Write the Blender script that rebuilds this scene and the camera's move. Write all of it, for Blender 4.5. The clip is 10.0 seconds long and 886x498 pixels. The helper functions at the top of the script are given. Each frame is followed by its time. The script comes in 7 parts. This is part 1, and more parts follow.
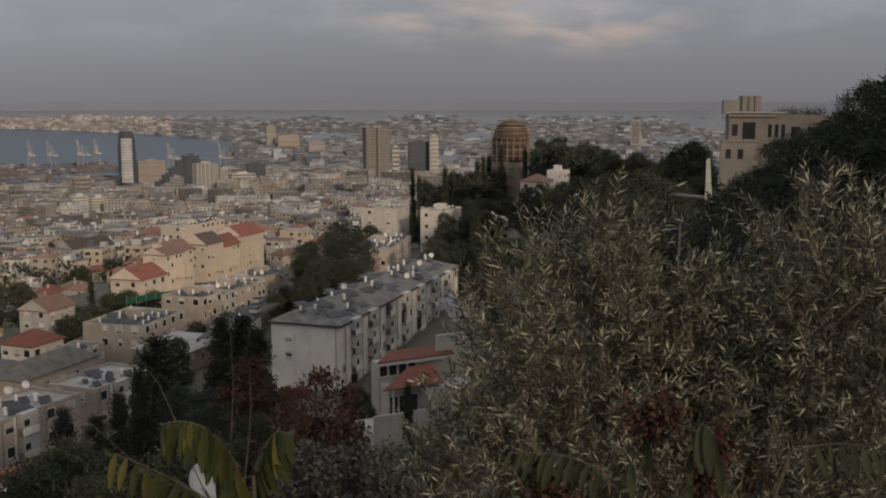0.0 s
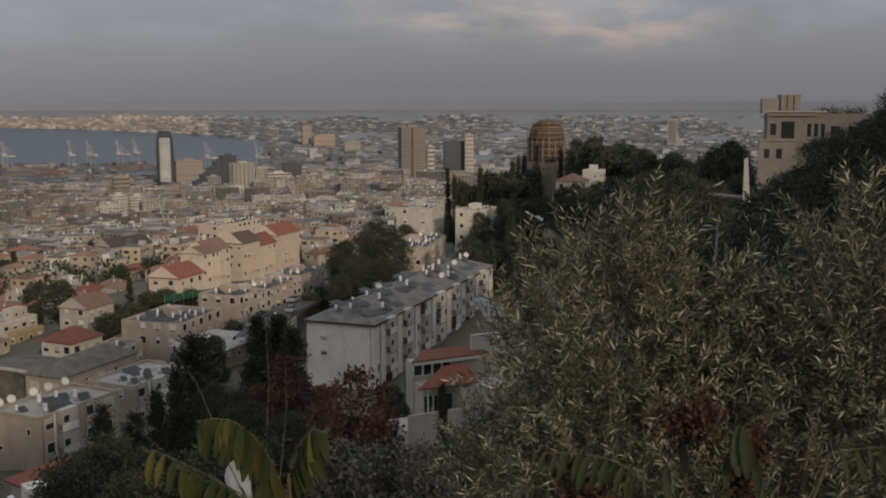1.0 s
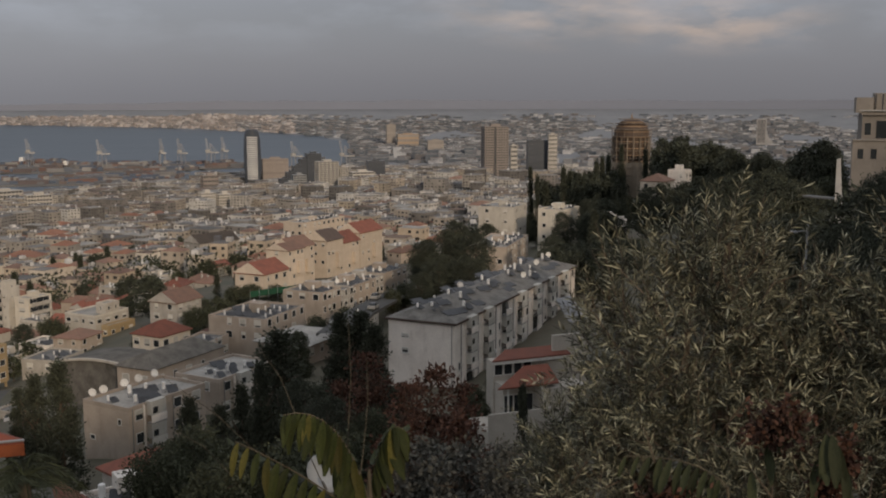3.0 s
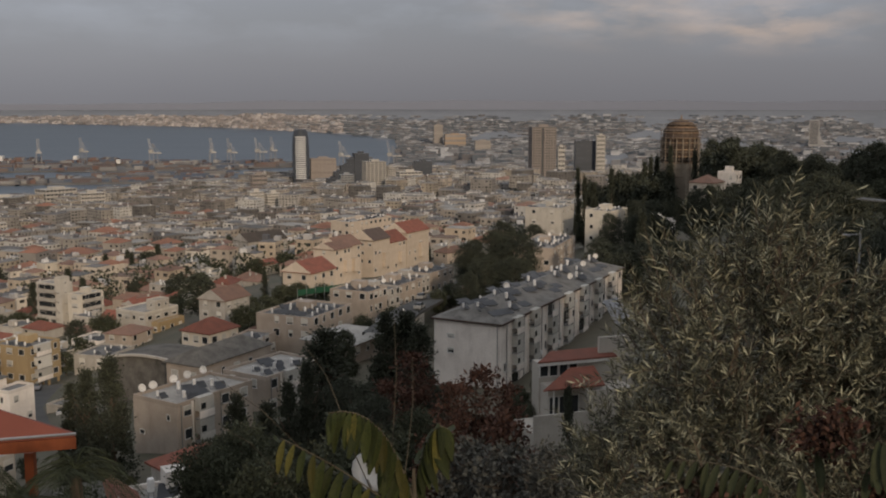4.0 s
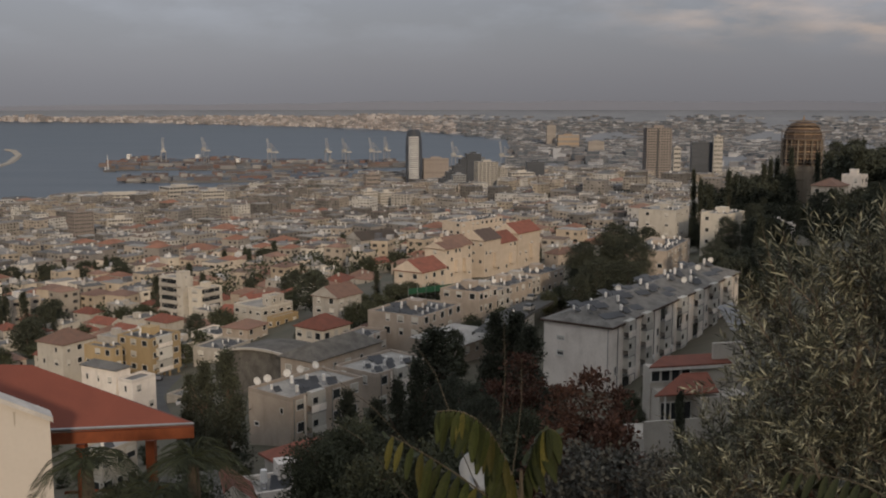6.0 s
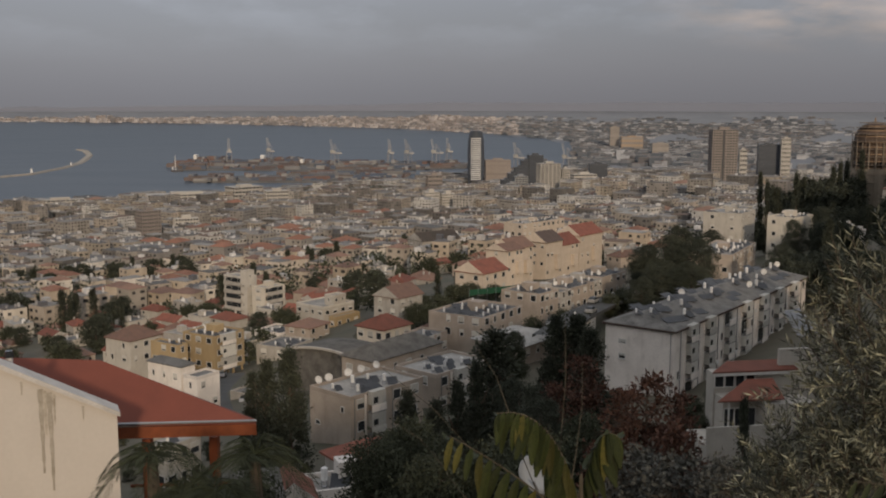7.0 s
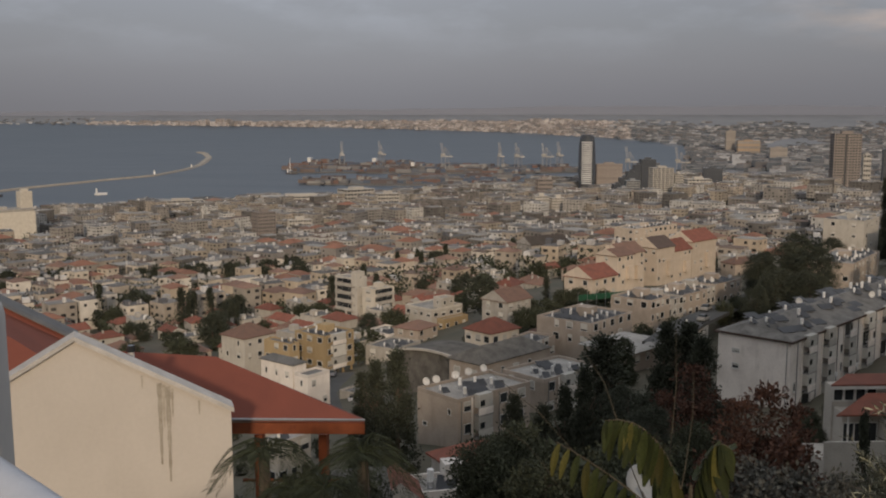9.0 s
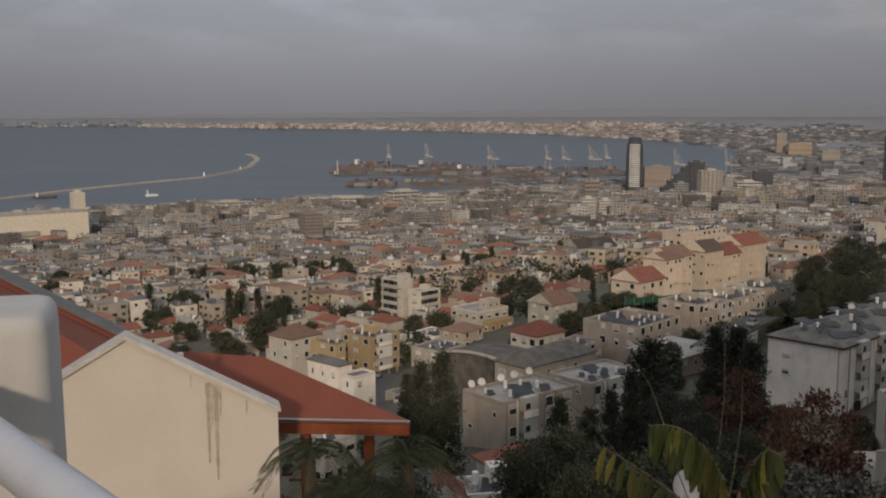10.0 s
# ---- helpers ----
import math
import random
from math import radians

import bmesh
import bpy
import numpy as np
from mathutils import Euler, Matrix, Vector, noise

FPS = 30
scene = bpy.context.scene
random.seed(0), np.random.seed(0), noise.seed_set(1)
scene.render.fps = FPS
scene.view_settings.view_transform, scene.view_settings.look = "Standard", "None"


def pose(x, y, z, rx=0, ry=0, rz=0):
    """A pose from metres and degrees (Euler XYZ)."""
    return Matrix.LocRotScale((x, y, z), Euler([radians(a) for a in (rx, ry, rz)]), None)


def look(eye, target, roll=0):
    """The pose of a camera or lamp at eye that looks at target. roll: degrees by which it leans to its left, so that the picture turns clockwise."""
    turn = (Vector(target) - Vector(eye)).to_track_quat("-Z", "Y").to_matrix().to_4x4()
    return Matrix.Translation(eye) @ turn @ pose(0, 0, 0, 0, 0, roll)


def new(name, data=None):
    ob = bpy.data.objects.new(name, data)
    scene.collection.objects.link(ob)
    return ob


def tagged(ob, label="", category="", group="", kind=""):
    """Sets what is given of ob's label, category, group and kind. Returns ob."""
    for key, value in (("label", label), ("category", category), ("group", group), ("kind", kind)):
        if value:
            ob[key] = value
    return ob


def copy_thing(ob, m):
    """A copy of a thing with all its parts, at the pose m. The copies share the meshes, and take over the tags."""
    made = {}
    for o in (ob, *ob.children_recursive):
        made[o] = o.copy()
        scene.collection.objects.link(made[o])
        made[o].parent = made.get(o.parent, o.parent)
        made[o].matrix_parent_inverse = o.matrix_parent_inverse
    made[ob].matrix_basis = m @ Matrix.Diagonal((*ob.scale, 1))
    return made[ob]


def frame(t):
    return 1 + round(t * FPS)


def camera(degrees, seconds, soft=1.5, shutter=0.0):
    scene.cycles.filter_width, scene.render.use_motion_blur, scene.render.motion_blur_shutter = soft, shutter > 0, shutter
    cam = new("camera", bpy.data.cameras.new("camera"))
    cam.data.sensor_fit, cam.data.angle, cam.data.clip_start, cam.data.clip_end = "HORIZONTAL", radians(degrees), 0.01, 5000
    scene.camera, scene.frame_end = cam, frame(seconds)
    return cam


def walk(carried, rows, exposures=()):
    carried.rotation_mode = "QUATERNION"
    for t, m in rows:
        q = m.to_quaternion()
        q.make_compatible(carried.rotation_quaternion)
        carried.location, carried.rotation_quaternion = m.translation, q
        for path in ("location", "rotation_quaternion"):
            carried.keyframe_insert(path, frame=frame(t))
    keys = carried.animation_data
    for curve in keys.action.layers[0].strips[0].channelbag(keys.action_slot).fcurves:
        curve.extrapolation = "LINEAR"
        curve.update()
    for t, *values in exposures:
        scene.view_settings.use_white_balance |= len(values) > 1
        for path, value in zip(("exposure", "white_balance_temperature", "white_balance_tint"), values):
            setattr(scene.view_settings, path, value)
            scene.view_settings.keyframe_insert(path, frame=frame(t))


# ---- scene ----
cam = camera(47.07, 10.0, soft=2.0)
EYE = 175.0
# seconds, yaw, pitch, roll: a slow pan on one spot, to the left
ROWS = [
    (0.0, -13.900, -8.178, -0.061),
    (0.5, -12.933, -8.206, 0.019),
    (1.0, -11.928, -8.205, 0.032),
    (1.5, -10.923, -8.213, 0.040),
    (2.0, -9.755, -8.231, 0.053),
    (2.5, -8.534, -8.248, 0.082),
    (4.0, -4.621, -8.235, -0.039),
    (4.5, -3.170, -8.228, -0.082),
    (5.0, -1.500, -8.230, -0.056),
    (5.5, 0.071, -8.224, -0.030),
    (7.0, 5.164, -8.144, -0.056),
    (7.5, 6.991, -8.115, -0.050),
    (8.0, 8.638, -8.069, -0.012),
    (8.5, 10.082, -8.012, -0.004),
    (9.0, 11.344, -7.945, 0.018),
    (9.5, 12.693, -7.875, 0.030),
    (10.0, 13.958, -7.811, 0.065),
]
walk(cam, [(t, pose(0, 0, EYE, 90 + pitch, roll, yaw)) for t, yaw, pitch, roll in ROWS])

# ---- world, sun ----
SUN_AZ, SUN_EL = 14.0, 17.0        # behind the eye, a little to its right
world = bpy.data.worlds.new("overcast_sky")
scene.world = world
world.use_nodes = True
wn, wl = world.node_tree.nodes, world.node_tree.links
wn.clear()


def wnode(kind, **kw):
    n = wn.new(kind)
    for k, v in kw.items():
        if k == "op":
            n.operation = v
        elif k == "blend":
            n.data_type, n.blend_type = "RGBA", v
    return n


def ramp_of(node, stops):
    el = node.color_ramp.elements
    while len(el) < len(stops):
        el.new(0.5)
    for e, (p, c) in zip(el, stops):
        e.position, e.color = p, (*c, 1)


sky = wn.new("ShaderNodeTexSky")
sky.sky_type, sky.sun_disc = "NISHITA", False
sky.sun_elevation, sky.sun_rotation = radians(SUN_EL), radians(180 - SUN_AZ)
sky.dust_density = 4.0
sky_gain = wnode("ShaderNodeMix", blend="MULTIPLY")
sky_gain.inputs[0].default_value = 1.0
sky_gain.inputs[7].default_value = (0.10, 0.10, 0.10, 1)
wl.new(sky.outputs[0], sky_gain.inputs[6])
tc = wn.new("ShaderNodeTexCoord")
sep = wn.new("ShaderNodeSeparateXYZ")
wl.new(tc.outputs["Generated"], sep.inputs[0])
lift = wnode("ShaderNodeMapRange")
lift.inputs[1].default_value, lift.inputs[2].default_value = -0.05, 0.75
wl.new(sep.outputs[2], lift.inputs[0])
veil = wn.new("ShaderNodeValToRGB")
ramp_of(veil, [(0.0, (0.172, 0.168, 0.180)), (0.0625, (0.180, 0.177, 0.191)), (0.106, (0.203, 0.202, 0.221)), (0.17, (0.228, 0.232, 0.260)), (0.236, (0.262, 0.271, 0.311)),
               (0.30, (0.34, 0.350, 0.390)), (0.5, (0.44, 0.45, 0.475)), (1.0, (0.53, 0.54, 0.565))])
wl.new(lift.outputs[0], veil.inputs[0])
stretch = wn.new("ShaderNodeMapping")
stretch.inputs["Scale"].default_value = (3.4, 3.4, 10.0)
stretch.inputs["Location"].default_value = (1.7, 0.6, 0.2)
wl.new(tc.outputs["Generated"], stretch.inputs[0])
cloud = wn.new("ShaderNodeTexNoise")
cloud.inputs["Scale"].default_value, cloud.inputs["Detail"].default_value, cloud.inputs["Roughness"].default_value = 2.6, 7.0, 0.55
wl.new(stretch.outputs[0], cloud.inputs[0])
puff = wnode("ShaderNodeMapRange")
puff.inputs[1].default_value, puff.inputs[2].default_value = 0.46, 0.66
wl.new(cloud.outputs[0], puff.inputs[0])
high = wnode("ShaderNodeMapRange")
high.inputs[1].default_value, high.inputs[2].default_value = 0.035, 0.12
wl.new(sep.outputs[2], high.inputs[0])
both = wnode("ShaderNodeMath", op="MULTIPLY")
wl.new(puff.outputs[0], both.inputs[0])
wl.new(high.outputs[0], both.inputs[1])
thin = wnode("ShaderNodeMix", blend="ADD")
thin.inputs[7].default_value = (0.07, 0.078, 0.095, 1)
wl.new(both.outputs[0], thin.inputs[0])
wl.new(veil.outputs[0], thin.inputs[6])


def cloud_bank(centre, flat, size, scale, lo, hi, colour, under):
    """One bank of broken cloud about a direction, wider than tall, warmed by the low sun."""
    sq = wnode("ShaderNodeVectorMath", op="MULTIPLY")
    sq.inputs[1].default_value = (1, 1, flat)
    wl.new(tc.outputs["Generated"], sq.inputs[0])
    far = wnode("ShaderNodeVectorMath", op="DISTANCE")
    far.inputs[1].default_value = (centre[0], centre[1], centre[2] * flat)
    wl.new(sq.outputs[0], far.inputs[0])
    near = wnode("ShaderNodeMapRange")
    near.interpolation_type = "SMOOTHSTEP"
    near.inputs[1].default_value, near.inputs[2].default_value, near.inputs[3].default_value, near.inputs[4].default_value = size, 0.0, 0.0, 1.0
    wl.new(far.outputs["Value"], near.inputs[0])
    grain = wn.new("ShaderNodeTexNoise")
    grain.inputs["Scale"].default_value, grain.inputs["Detail"].default_value, grain.inputs["Roughness"].default_value = scale, 6.0, 0.5
    wl.new(sq.outputs[0], grain.inputs[0])
    cut = wnode("ShaderNodeMapRange")
    cut.inputs[1].default_value, cut.inputs[2].default_value = lo, hi
    wl.new(grain.outputs[0], cut.inputs[0])
    k = wnode("ShaderNodeMath", op="MULTIPLY")
    wl.new(near.outputs[0], k.inputs[0])
    wl.new(cut.outputs[0], k.inputs[1])
    out = wnode("ShaderNodeMix", blend="ADD")
    out.inputs[7].default_value = (*colour, 1)
    wl.new(k.outputs[0], out.inputs[0])
    wl.new(under.outputs[2], out.inputs[6])
    return out


lit = cloud_bank((-0.31, 0.945, 0.10), 2.0, 0.55, 3.0, -0.2, 0.6, (0.042, 0.045, 0.052), thin)
lit = cloud_bank((0.245, 0.966, 0.088), 3.6, 0.17, 12.0, 0.40, 0.64, (0.19, 0.108, 0.045), lit)
lit = cloud_bank((0.375, 0.924, 0.072), 3.6, 0.13, 15.0, 0.45, 0.64, (0.19, 0.11, 0.05), lit)
over = wnode("ShaderNodeMix", blend="MIX")
over.inputs[0].default_value = 0.88
wl.new(sky_gain.outputs[2], over.inputs[6])
wl.new(lit.outputs[2], over.inputs[7])
bg = wn.new("ShaderNodeBackground")
bg.inputs[1].default_value = 1.11
wl.new(over.outputs[2], bg.inputs[0])
wo = wn.new("ShaderNodeOutputWorld")
wl.new(bg.outputs[0], wo.inputs[0])

sun = new("sun", bpy.data.lights.new("sun", "SUN"))
sun.data.energy, sun.data.angle, sun.data.color = 1.9, radians(3.0), (1.0, 0.80, 0.585)
_a, _e = radians(SUN_AZ), radians(SUN_EL)
sun.matrix_world = look((math.sin(_a) * 900, -math.cos(_a) * 900, 175 + 900 * math.tan(_e)), (0, 0, 175))

# ---- materials ----
MATS = {}


def mat(name, col, col2=None, rough=0.8, scale=0.5, fine=8.0, bump=0.15, metal=0.0, per="object", spread=0.12, amount=0.5, spec=0.3, stains=0.0):
    """Two colours mixed by coarse and fine noise, varied from object to object or from piece to piece, with fine relief."""
    if name in MATS:
        return MATS[name]
    m = bpy.data.materials.new(name)
    m.use_nodes = True
    nt = m.node_tree
    n, l = nt.nodes, nt.links
    b = n["Principled BSDF"]
    col2 = col2 or tuple(c * 0.7 for c in col)
    t = n.new("ShaderNodeTexCoord")
    n1, n2 = n.new("ShaderNodeTexNoise"), n.new("ShaderNodeTexNoise")
    n1.inputs["Scale"].default_value, n1.inputs["Detail"].default_value = scale, 5
    n2.inputs["Scale"].default_value, n2.inputs["Detail"].default_value = fine, 4
    l.new(t.outputs["Object"], n1.inputs[0])
    l.new(t.outputs["Object"], n2.inputs[0])
    add = n.new("ShaderNodeMath")
    add.operation = "MULTIPLY_ADD"
    add.inputs[1].default_value, add.inputs[2].default_value = 0.45, 0.0
    l.new(n2.outputs[0], add.inputs[0])
    add2 = n.new("ShaderNodeMath")
    l.new(n1.outputs[0], add2.inputs[0])
    l.new(add.outputs[0], add2.inputs[1])
    rng = n.new("ShaderNodeMapRange")
    rng.inputs[1].default_value, rng.inputs[2].default_value = 0.5, 1.0
    rng.inputs[4].default_value = min(1.0, amount * 2)
    l.new(add2.outputs[0], rng.inputs[0])
    mix = n.new("ShaderNodeMix")
    mix.data_type = "RGBA"
    mix.inputs[6].default_value, mix.inputs[7].default_value = (*col, 1), (*col2, 1)
    l.new(rng.outputs[0], mix.inputs[0])
    hsv = n.new("ShaderNodeHueSaturation")
    l.new(mix.outputs[2], hsv.inputs["Color"])
    if per == "island":
        r = n.new("ShaderNodeNewGeometry").outputs["Random Per Island"]
    else:
        r = n.new("ShaderNodeObjectInfo").outputs["Random"]
    vr = n.new("ShaderNodeMapRange")
    vr.inputs[3].default_value, vr.inputs[4].default_value = 1 - spread, 1 + spread
    l.new(r, vr.inputs[0])
    l.new(vr.outputs[0], hsv.inputs["Value"])
    out = hsv.outputs[0]
    if stains:
        mp = n.new("ShaderNodeMapping")
        mp.inputs["Scale"].default_value = (0.8, 0.8, 0.28)
        l.new(t.outputs["Object"], mp.inputs[0])
        n3 = n.new("ShaderNodeTexNoise")
        n3.inputs["Scale"].default_value, n3.inputs["Detail"].default_value = 1.1, 6
        l.new(mp.outputs[0], n3.inputs[0])
        r3 = n.new("ShaderNodeMapRange")
        r3.inputs[1].default_value, r3.inputs[2].default_value, r3.inputs[4].default_value = 0.55, 0.8, stains
        l.new(n3.outputs[0], r3.inputs[0])
        mx = n.new("ShaderNodeMix")
        mx.data_type = "RGBA"
        mx.inputs[7].default_value = (col[0] * 0.38, col[1] * 0.35, col[2] * 0.32, 1)
        l.new(r3.outputs[0], mx.inputs[0])
        l.new(out, mx.inputs[6])
        out = mx.outputs[2]
    l.new(out, b.inputs["Base Color"])
    b.inputs["Roughness"].default_value, b.inputs["Metallic"].default_value = rough, metal
    b.inputs["Specular IOR Level"].default_value = spec
    if bump:
        bp = n.new("ShaderNodeBump")
        bp.inputs["Strength"].default_value, bp.inputs["Distance"].default_value = bump, 0.02
        l.new(n2.outputs[0], bp.inputs["Height"])
        l.new(bp.outputs[0], b.inputs["Normal"])
    MATS[name] = m
    return m


def palette(name, cols, rough=0.85, scale=0.12, per="island", bump=0.0):
    """A surface whose colour is picked per piece (or per object) from a row of paints, with weathering."""
    m = bpy.data.materials.new(name)
    m.use_nodes = True
    n, l = m.node_tree.nodes, m.node_tree.links
    b = n["Principled BSDF"]
    r = n.new("ShaderNodeNewGeometry").outputs["Random Per Island"] if per == "island" else n.new("ShaderNodeObjectInfo").outputs["Random"]
    cr = n.new("ShaderNodeValToRGB")
    cr.color_ramp.interpolation = "CONSTANT"
    ramp_of(cr, [(i / len(cols), c) for i, c in enumerate(cols)])
    l.new(r, cr.inputs[0])
    t = n.new("ShaderNodeTexCoord")
    nz = n.new("ShaderNodeTexNoise")
    nz.inputs["Scale"].default_value, nz.inputs["Detail"].default_value = scale, 6
    l.new(t.outputs["Object"], nz.inputs[0])
    rg = n.new("ShaderNodeMapRange")
    rg.inputs[1].default_value, rg.inputs[2].default_value, rg.inputs[3].default_value, rg.inputs[4].default_value = 0.3, 0.7, 0.72, 1.1
    l.new(nz.outputs[0], rg.inputs[0])
    hsv = n.new("ShaderNodeHueSaturation")
    l.new(cr.outputs[0], hsv.inputs["Color"])
    l.new(rg.outputs[0], hsv.inputs["Value"])
    l.new(hsv.outputs[0], b.inputs["Base Color"])
    b.inputs["Roughness"].default_value, b.inputs["Specular IOR Level"].default_value = rough, 0.2
    MATS[name] = m
    return m


WHITE = mat("white_render", (0.77, 0.71, 0.65), (0.57, 0.515, 0.465), scale=0.3, fine=3, stains=0.35, amount=0.65)
PALEW = mat("aged_white_render", (0.48, 0.445, 0.39), (0.37, 0.34, 0.30), scale=0.3, fine=3, stains=0.4, amount=0.7)
CREAM = mat("cream_render", (0.58, 0.53, 0.45), (0.47, 0.42, 0.35), scale=0.3, fine=4, stains=0.3)
BEIGE = mat("beige_render", (0.40, 0.338, 0.282), (0.28, 0.235, 0.195), scale=0.35, fine=4, stains=0.4, amount=0.7)
TAN = mat("tan_stone", (0.57, 0.478, 0.385), (0.46, 0.385, 0.31), scale=0.4, fine=5, stains=0.2)
OCHRE = mat("ochre_render", (0.37, 0.275, 0.155), (0.30, 0.225, 0.13), scale=0.4, fine=5, stains=0.25)
STONE = mat("pale_stone", (0.42, 0.39, 0.35), (0.28, 0.26, 0.23), scale=0.4, fine=5, stains=0.3)
GREYC = mat("grey_concrete", (0.28, 0.27, 0.26), (0.19, 0.185, 0.18), scale=0.35, fine=3, stains=0.3)
ROOFG = mat("bitumen_roof", (0.175, 0.170, 0.165), (0.09, 0.088, 0.085), scale=0.3, fine=2.5, amount=0.8)
ROOFW = mat("whitewashed_roof", (0.38, 0.36, 0.33), (0.20, 0.19, 0.175), scale=0.25, fine=2.0, amount=0.8)
ASBEST = mat("fibre_cement_roof", (0.19, 0.180, 0.165), (0.075, 0.070, 0.064), scale=0.5, fine=2.2, amount=1.0)
SHEET = mat("weathered_sheet_roof", (0.145, 0.133, 0.118), (0.062, 0.057, 0.050), scale=0.5, fine=2.2, amount=1.0)
TILE = mat("red_roof_tile", (0.225, 0.080, 0.053), (0.14, 0.058, 0.042), scale=0.6, fine=7, spread=0.25, bump=0.3)
DTILE = mat("dark_roof_tile", (0.105, 0.075, 0.062), (0.075, 0.057, 0.05), scale=0.6, fine=7, spread=0.2, bump=0.3)
TILED = mat("weathered_roof_tile", (0.20, 0.115, 0.085), (0.14, 0.09, 0.07), scale=0.6, fine=7, spread=0.25, bump=0.3)
GLASS = mat("window_glass", (0.030, 0.034, 0.038), (0.018, 0.02, 0.022), rough=0.12, bump=0, spec=0.5, spread=0.3)
FRAMEW = mat("white_frame", (0.60, 0.58, 0.55), (0.48, 0.46, 0.43), scale=2)
SHUT = mat("roller_shutter", (0.50, 0.48, 0.44), (0.40, 0.38, 0.34), scale=2, spread=0.25)
TANKW = mat("white_tank_paint", (0.74, 0.73, 0.71), (0.60, 0.58, 0.56), scale=1.5, rough=0.5)
PANEL = mat("solar_glass", (0.040, 0.042, 0.048), (0.065, 0.066, 0.070), rough=0.45, bump=0, spec=0.2)
METAL = mat("galvanised_metal", (0.36, 0.36, 0.37), (0.24, 0.24, 0.25), rough=0.45, metal=0.6)
WOODR = mat("red_stained_timber", (0.22, 0.060, 0.022), (0.14, 0.038, 0.015), scale=3, fine=18, rough=0.55)
WHITEP = mat("white_painted_masonry", (0.50, 0.485, 0.47), (0.40, 0.385, 0.37), scale=1.2, fine=14, bump=0.25, stains=0.25)
RAILP = mat("white_rail_paint", (0.41, 0.42, 0.455), (0.33, 0.34, 0.37), scale=3, fine=25, rough=0.35)
ASPHALT = mat("asphalt", (0.085, 0.082, 0.078), (0.055, 0.053, 0.05), scale=0.3, fine=6)
QUAY = mat("quay_concrete", (0.17, 0.16, 0.15), (0.10, 0.10, 0.10), scale=0.02, fine=0.2)
GREENC = mat("green_sheeting", (0.018, 0.085, 0.045), (0.012, 0.045, 0.026), scale=0.8)
BARK = mat("bark", (0.12, 0.09, 0.065), (0.06, 0.045, 0.035), scale=4, fine=20, bump=0.5)
PINE = mat("dark_conifer_leaf", (0.058, 0.064, 0.043), (0.032, 0.036, 0.026), scale=0.6, fine=4, per="island", spread=0.45, bump=0)
BROAD = mat("broad_leaf", (0.060, 0.066, 0.038), (0.034, 0.038, 0.024), scale=0.5, fine=4, per="island", spread=0.45, bump=0)
RUST = mat("autumn_red_leaf", (0.098, 0.046, 0.030), (0.055, 0.029, 0.021), scale=1.5, fine=6, per="island", spread=0.5, bump=0)
OLIVE = palette("olive_leaf", [(0.373, 0.364, 0.262), (0.137, 0.134, 0.090), (0.064, 0.065, 0.044), (0.203, 0.196, 0.135), (0.049, 0.051, 0.037), (0.105, 0.104, 0.072)], rough=0.5, scale=4.0)
WALLC = palette("city_walls", [(0.299, 0.272, 0.240), (0.389, 0.362, 0.327), (0.200, 0.182, 0.167), (0.498, 0.476, 0.441), (0.334, 0.290, 0.235), (0.245, 0.226, 0.207), (0.149, 0.137, 0.126), (0.369, 0.322, 0.272)])
GARDENC = palette("garden_walls", [(0.52, 0.455, 0.37), (0.60, 0.54, 0.46), (0.40, 0.345, 0.285), (0.66, 0.61, 0.54), (0.46, 0.385, 0.30), (0.34, 0.30, 0.255), (0.56, 0.49, 0.41)])
ROOFC = palette("city_roofs", [(0.198, 0.190, 0.182), (0.251, 0.236, 0.220), (0.152, 0.144, 0.141), (0.304, 0.293, 0.274), (0.167, 0.122, 0.099), (0.228, 0.213, 0.198), (0.129, 0.125, 0.122)])
TILEC = palette("city_tile_roofs", [(0.237, 0.125, 0.090), (0.285, 0.144, 0.100), (0.203, 0.131, 0.106), (0.261, 0.163, 0.125)])
WINC = palette("city_windows", [(0.03, 0.03, 0.031), (0.05, 0.048, 0.047), (0.04, 0.04, 0.042), (0.09, 0.085, 0.08)], rough=0.6)
CLUTC = palette("roof_clutter", [(0.62, 0.60, 0.58), (0.50, 0.48, 0.46), (0.34, 0.33, 0.32), (0.12, 0.12, 0.13)])
# walls on the plain: muted and blued, with distance haze put into the paints
FARC = palette("hazy_bay_town_walls", [(0.159, 0.166, 0.180), (0.217, 0.217, 0.226), (0.123, 0.135, 0.152), (0.303, 0.306, 0.317), (0.173, 0.163, 0.163), (0.116, 0.128, 0.146), (0.419, 0.422, 0.435), (0.144, 0.155, 0.170)], scale=0.02)
SHOREC = palette("far_shore_walls", [(0.361, 0.327, 0.313), (0.292, 0.267, 0.261), (0.447, 0.408, 0.392), (0.232, 0.219, 0.217), (0.516, 0.473, 0.452), (0.327, 0.284, 0.261)], scale=0.02)
# far foliage, greyed and lightened so that its colour carries the haze
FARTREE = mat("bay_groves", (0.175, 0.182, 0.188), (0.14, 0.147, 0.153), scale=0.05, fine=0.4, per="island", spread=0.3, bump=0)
BOXC = palette("container_paint", [(0.17, 0.11, 0.095), (0.14, 0.14, 0.15), (0.15, 0.12, 0.11), (0.10, 0.12, 0.16), (0.28, 0.27, 0.26), (0.12, 0.10, 0.10), (0.19, 0.185, 0.185)], scale=0.02)


def ground_material():
    """Dry earth, scrub and paving on the slope."""
    m = mat("hillside", (0.115, 0.098, 0.072), (0.055, 0.058, 0.038), scale=0.03, fine=0.35, bump=0.3, amount=0.7)
    return m


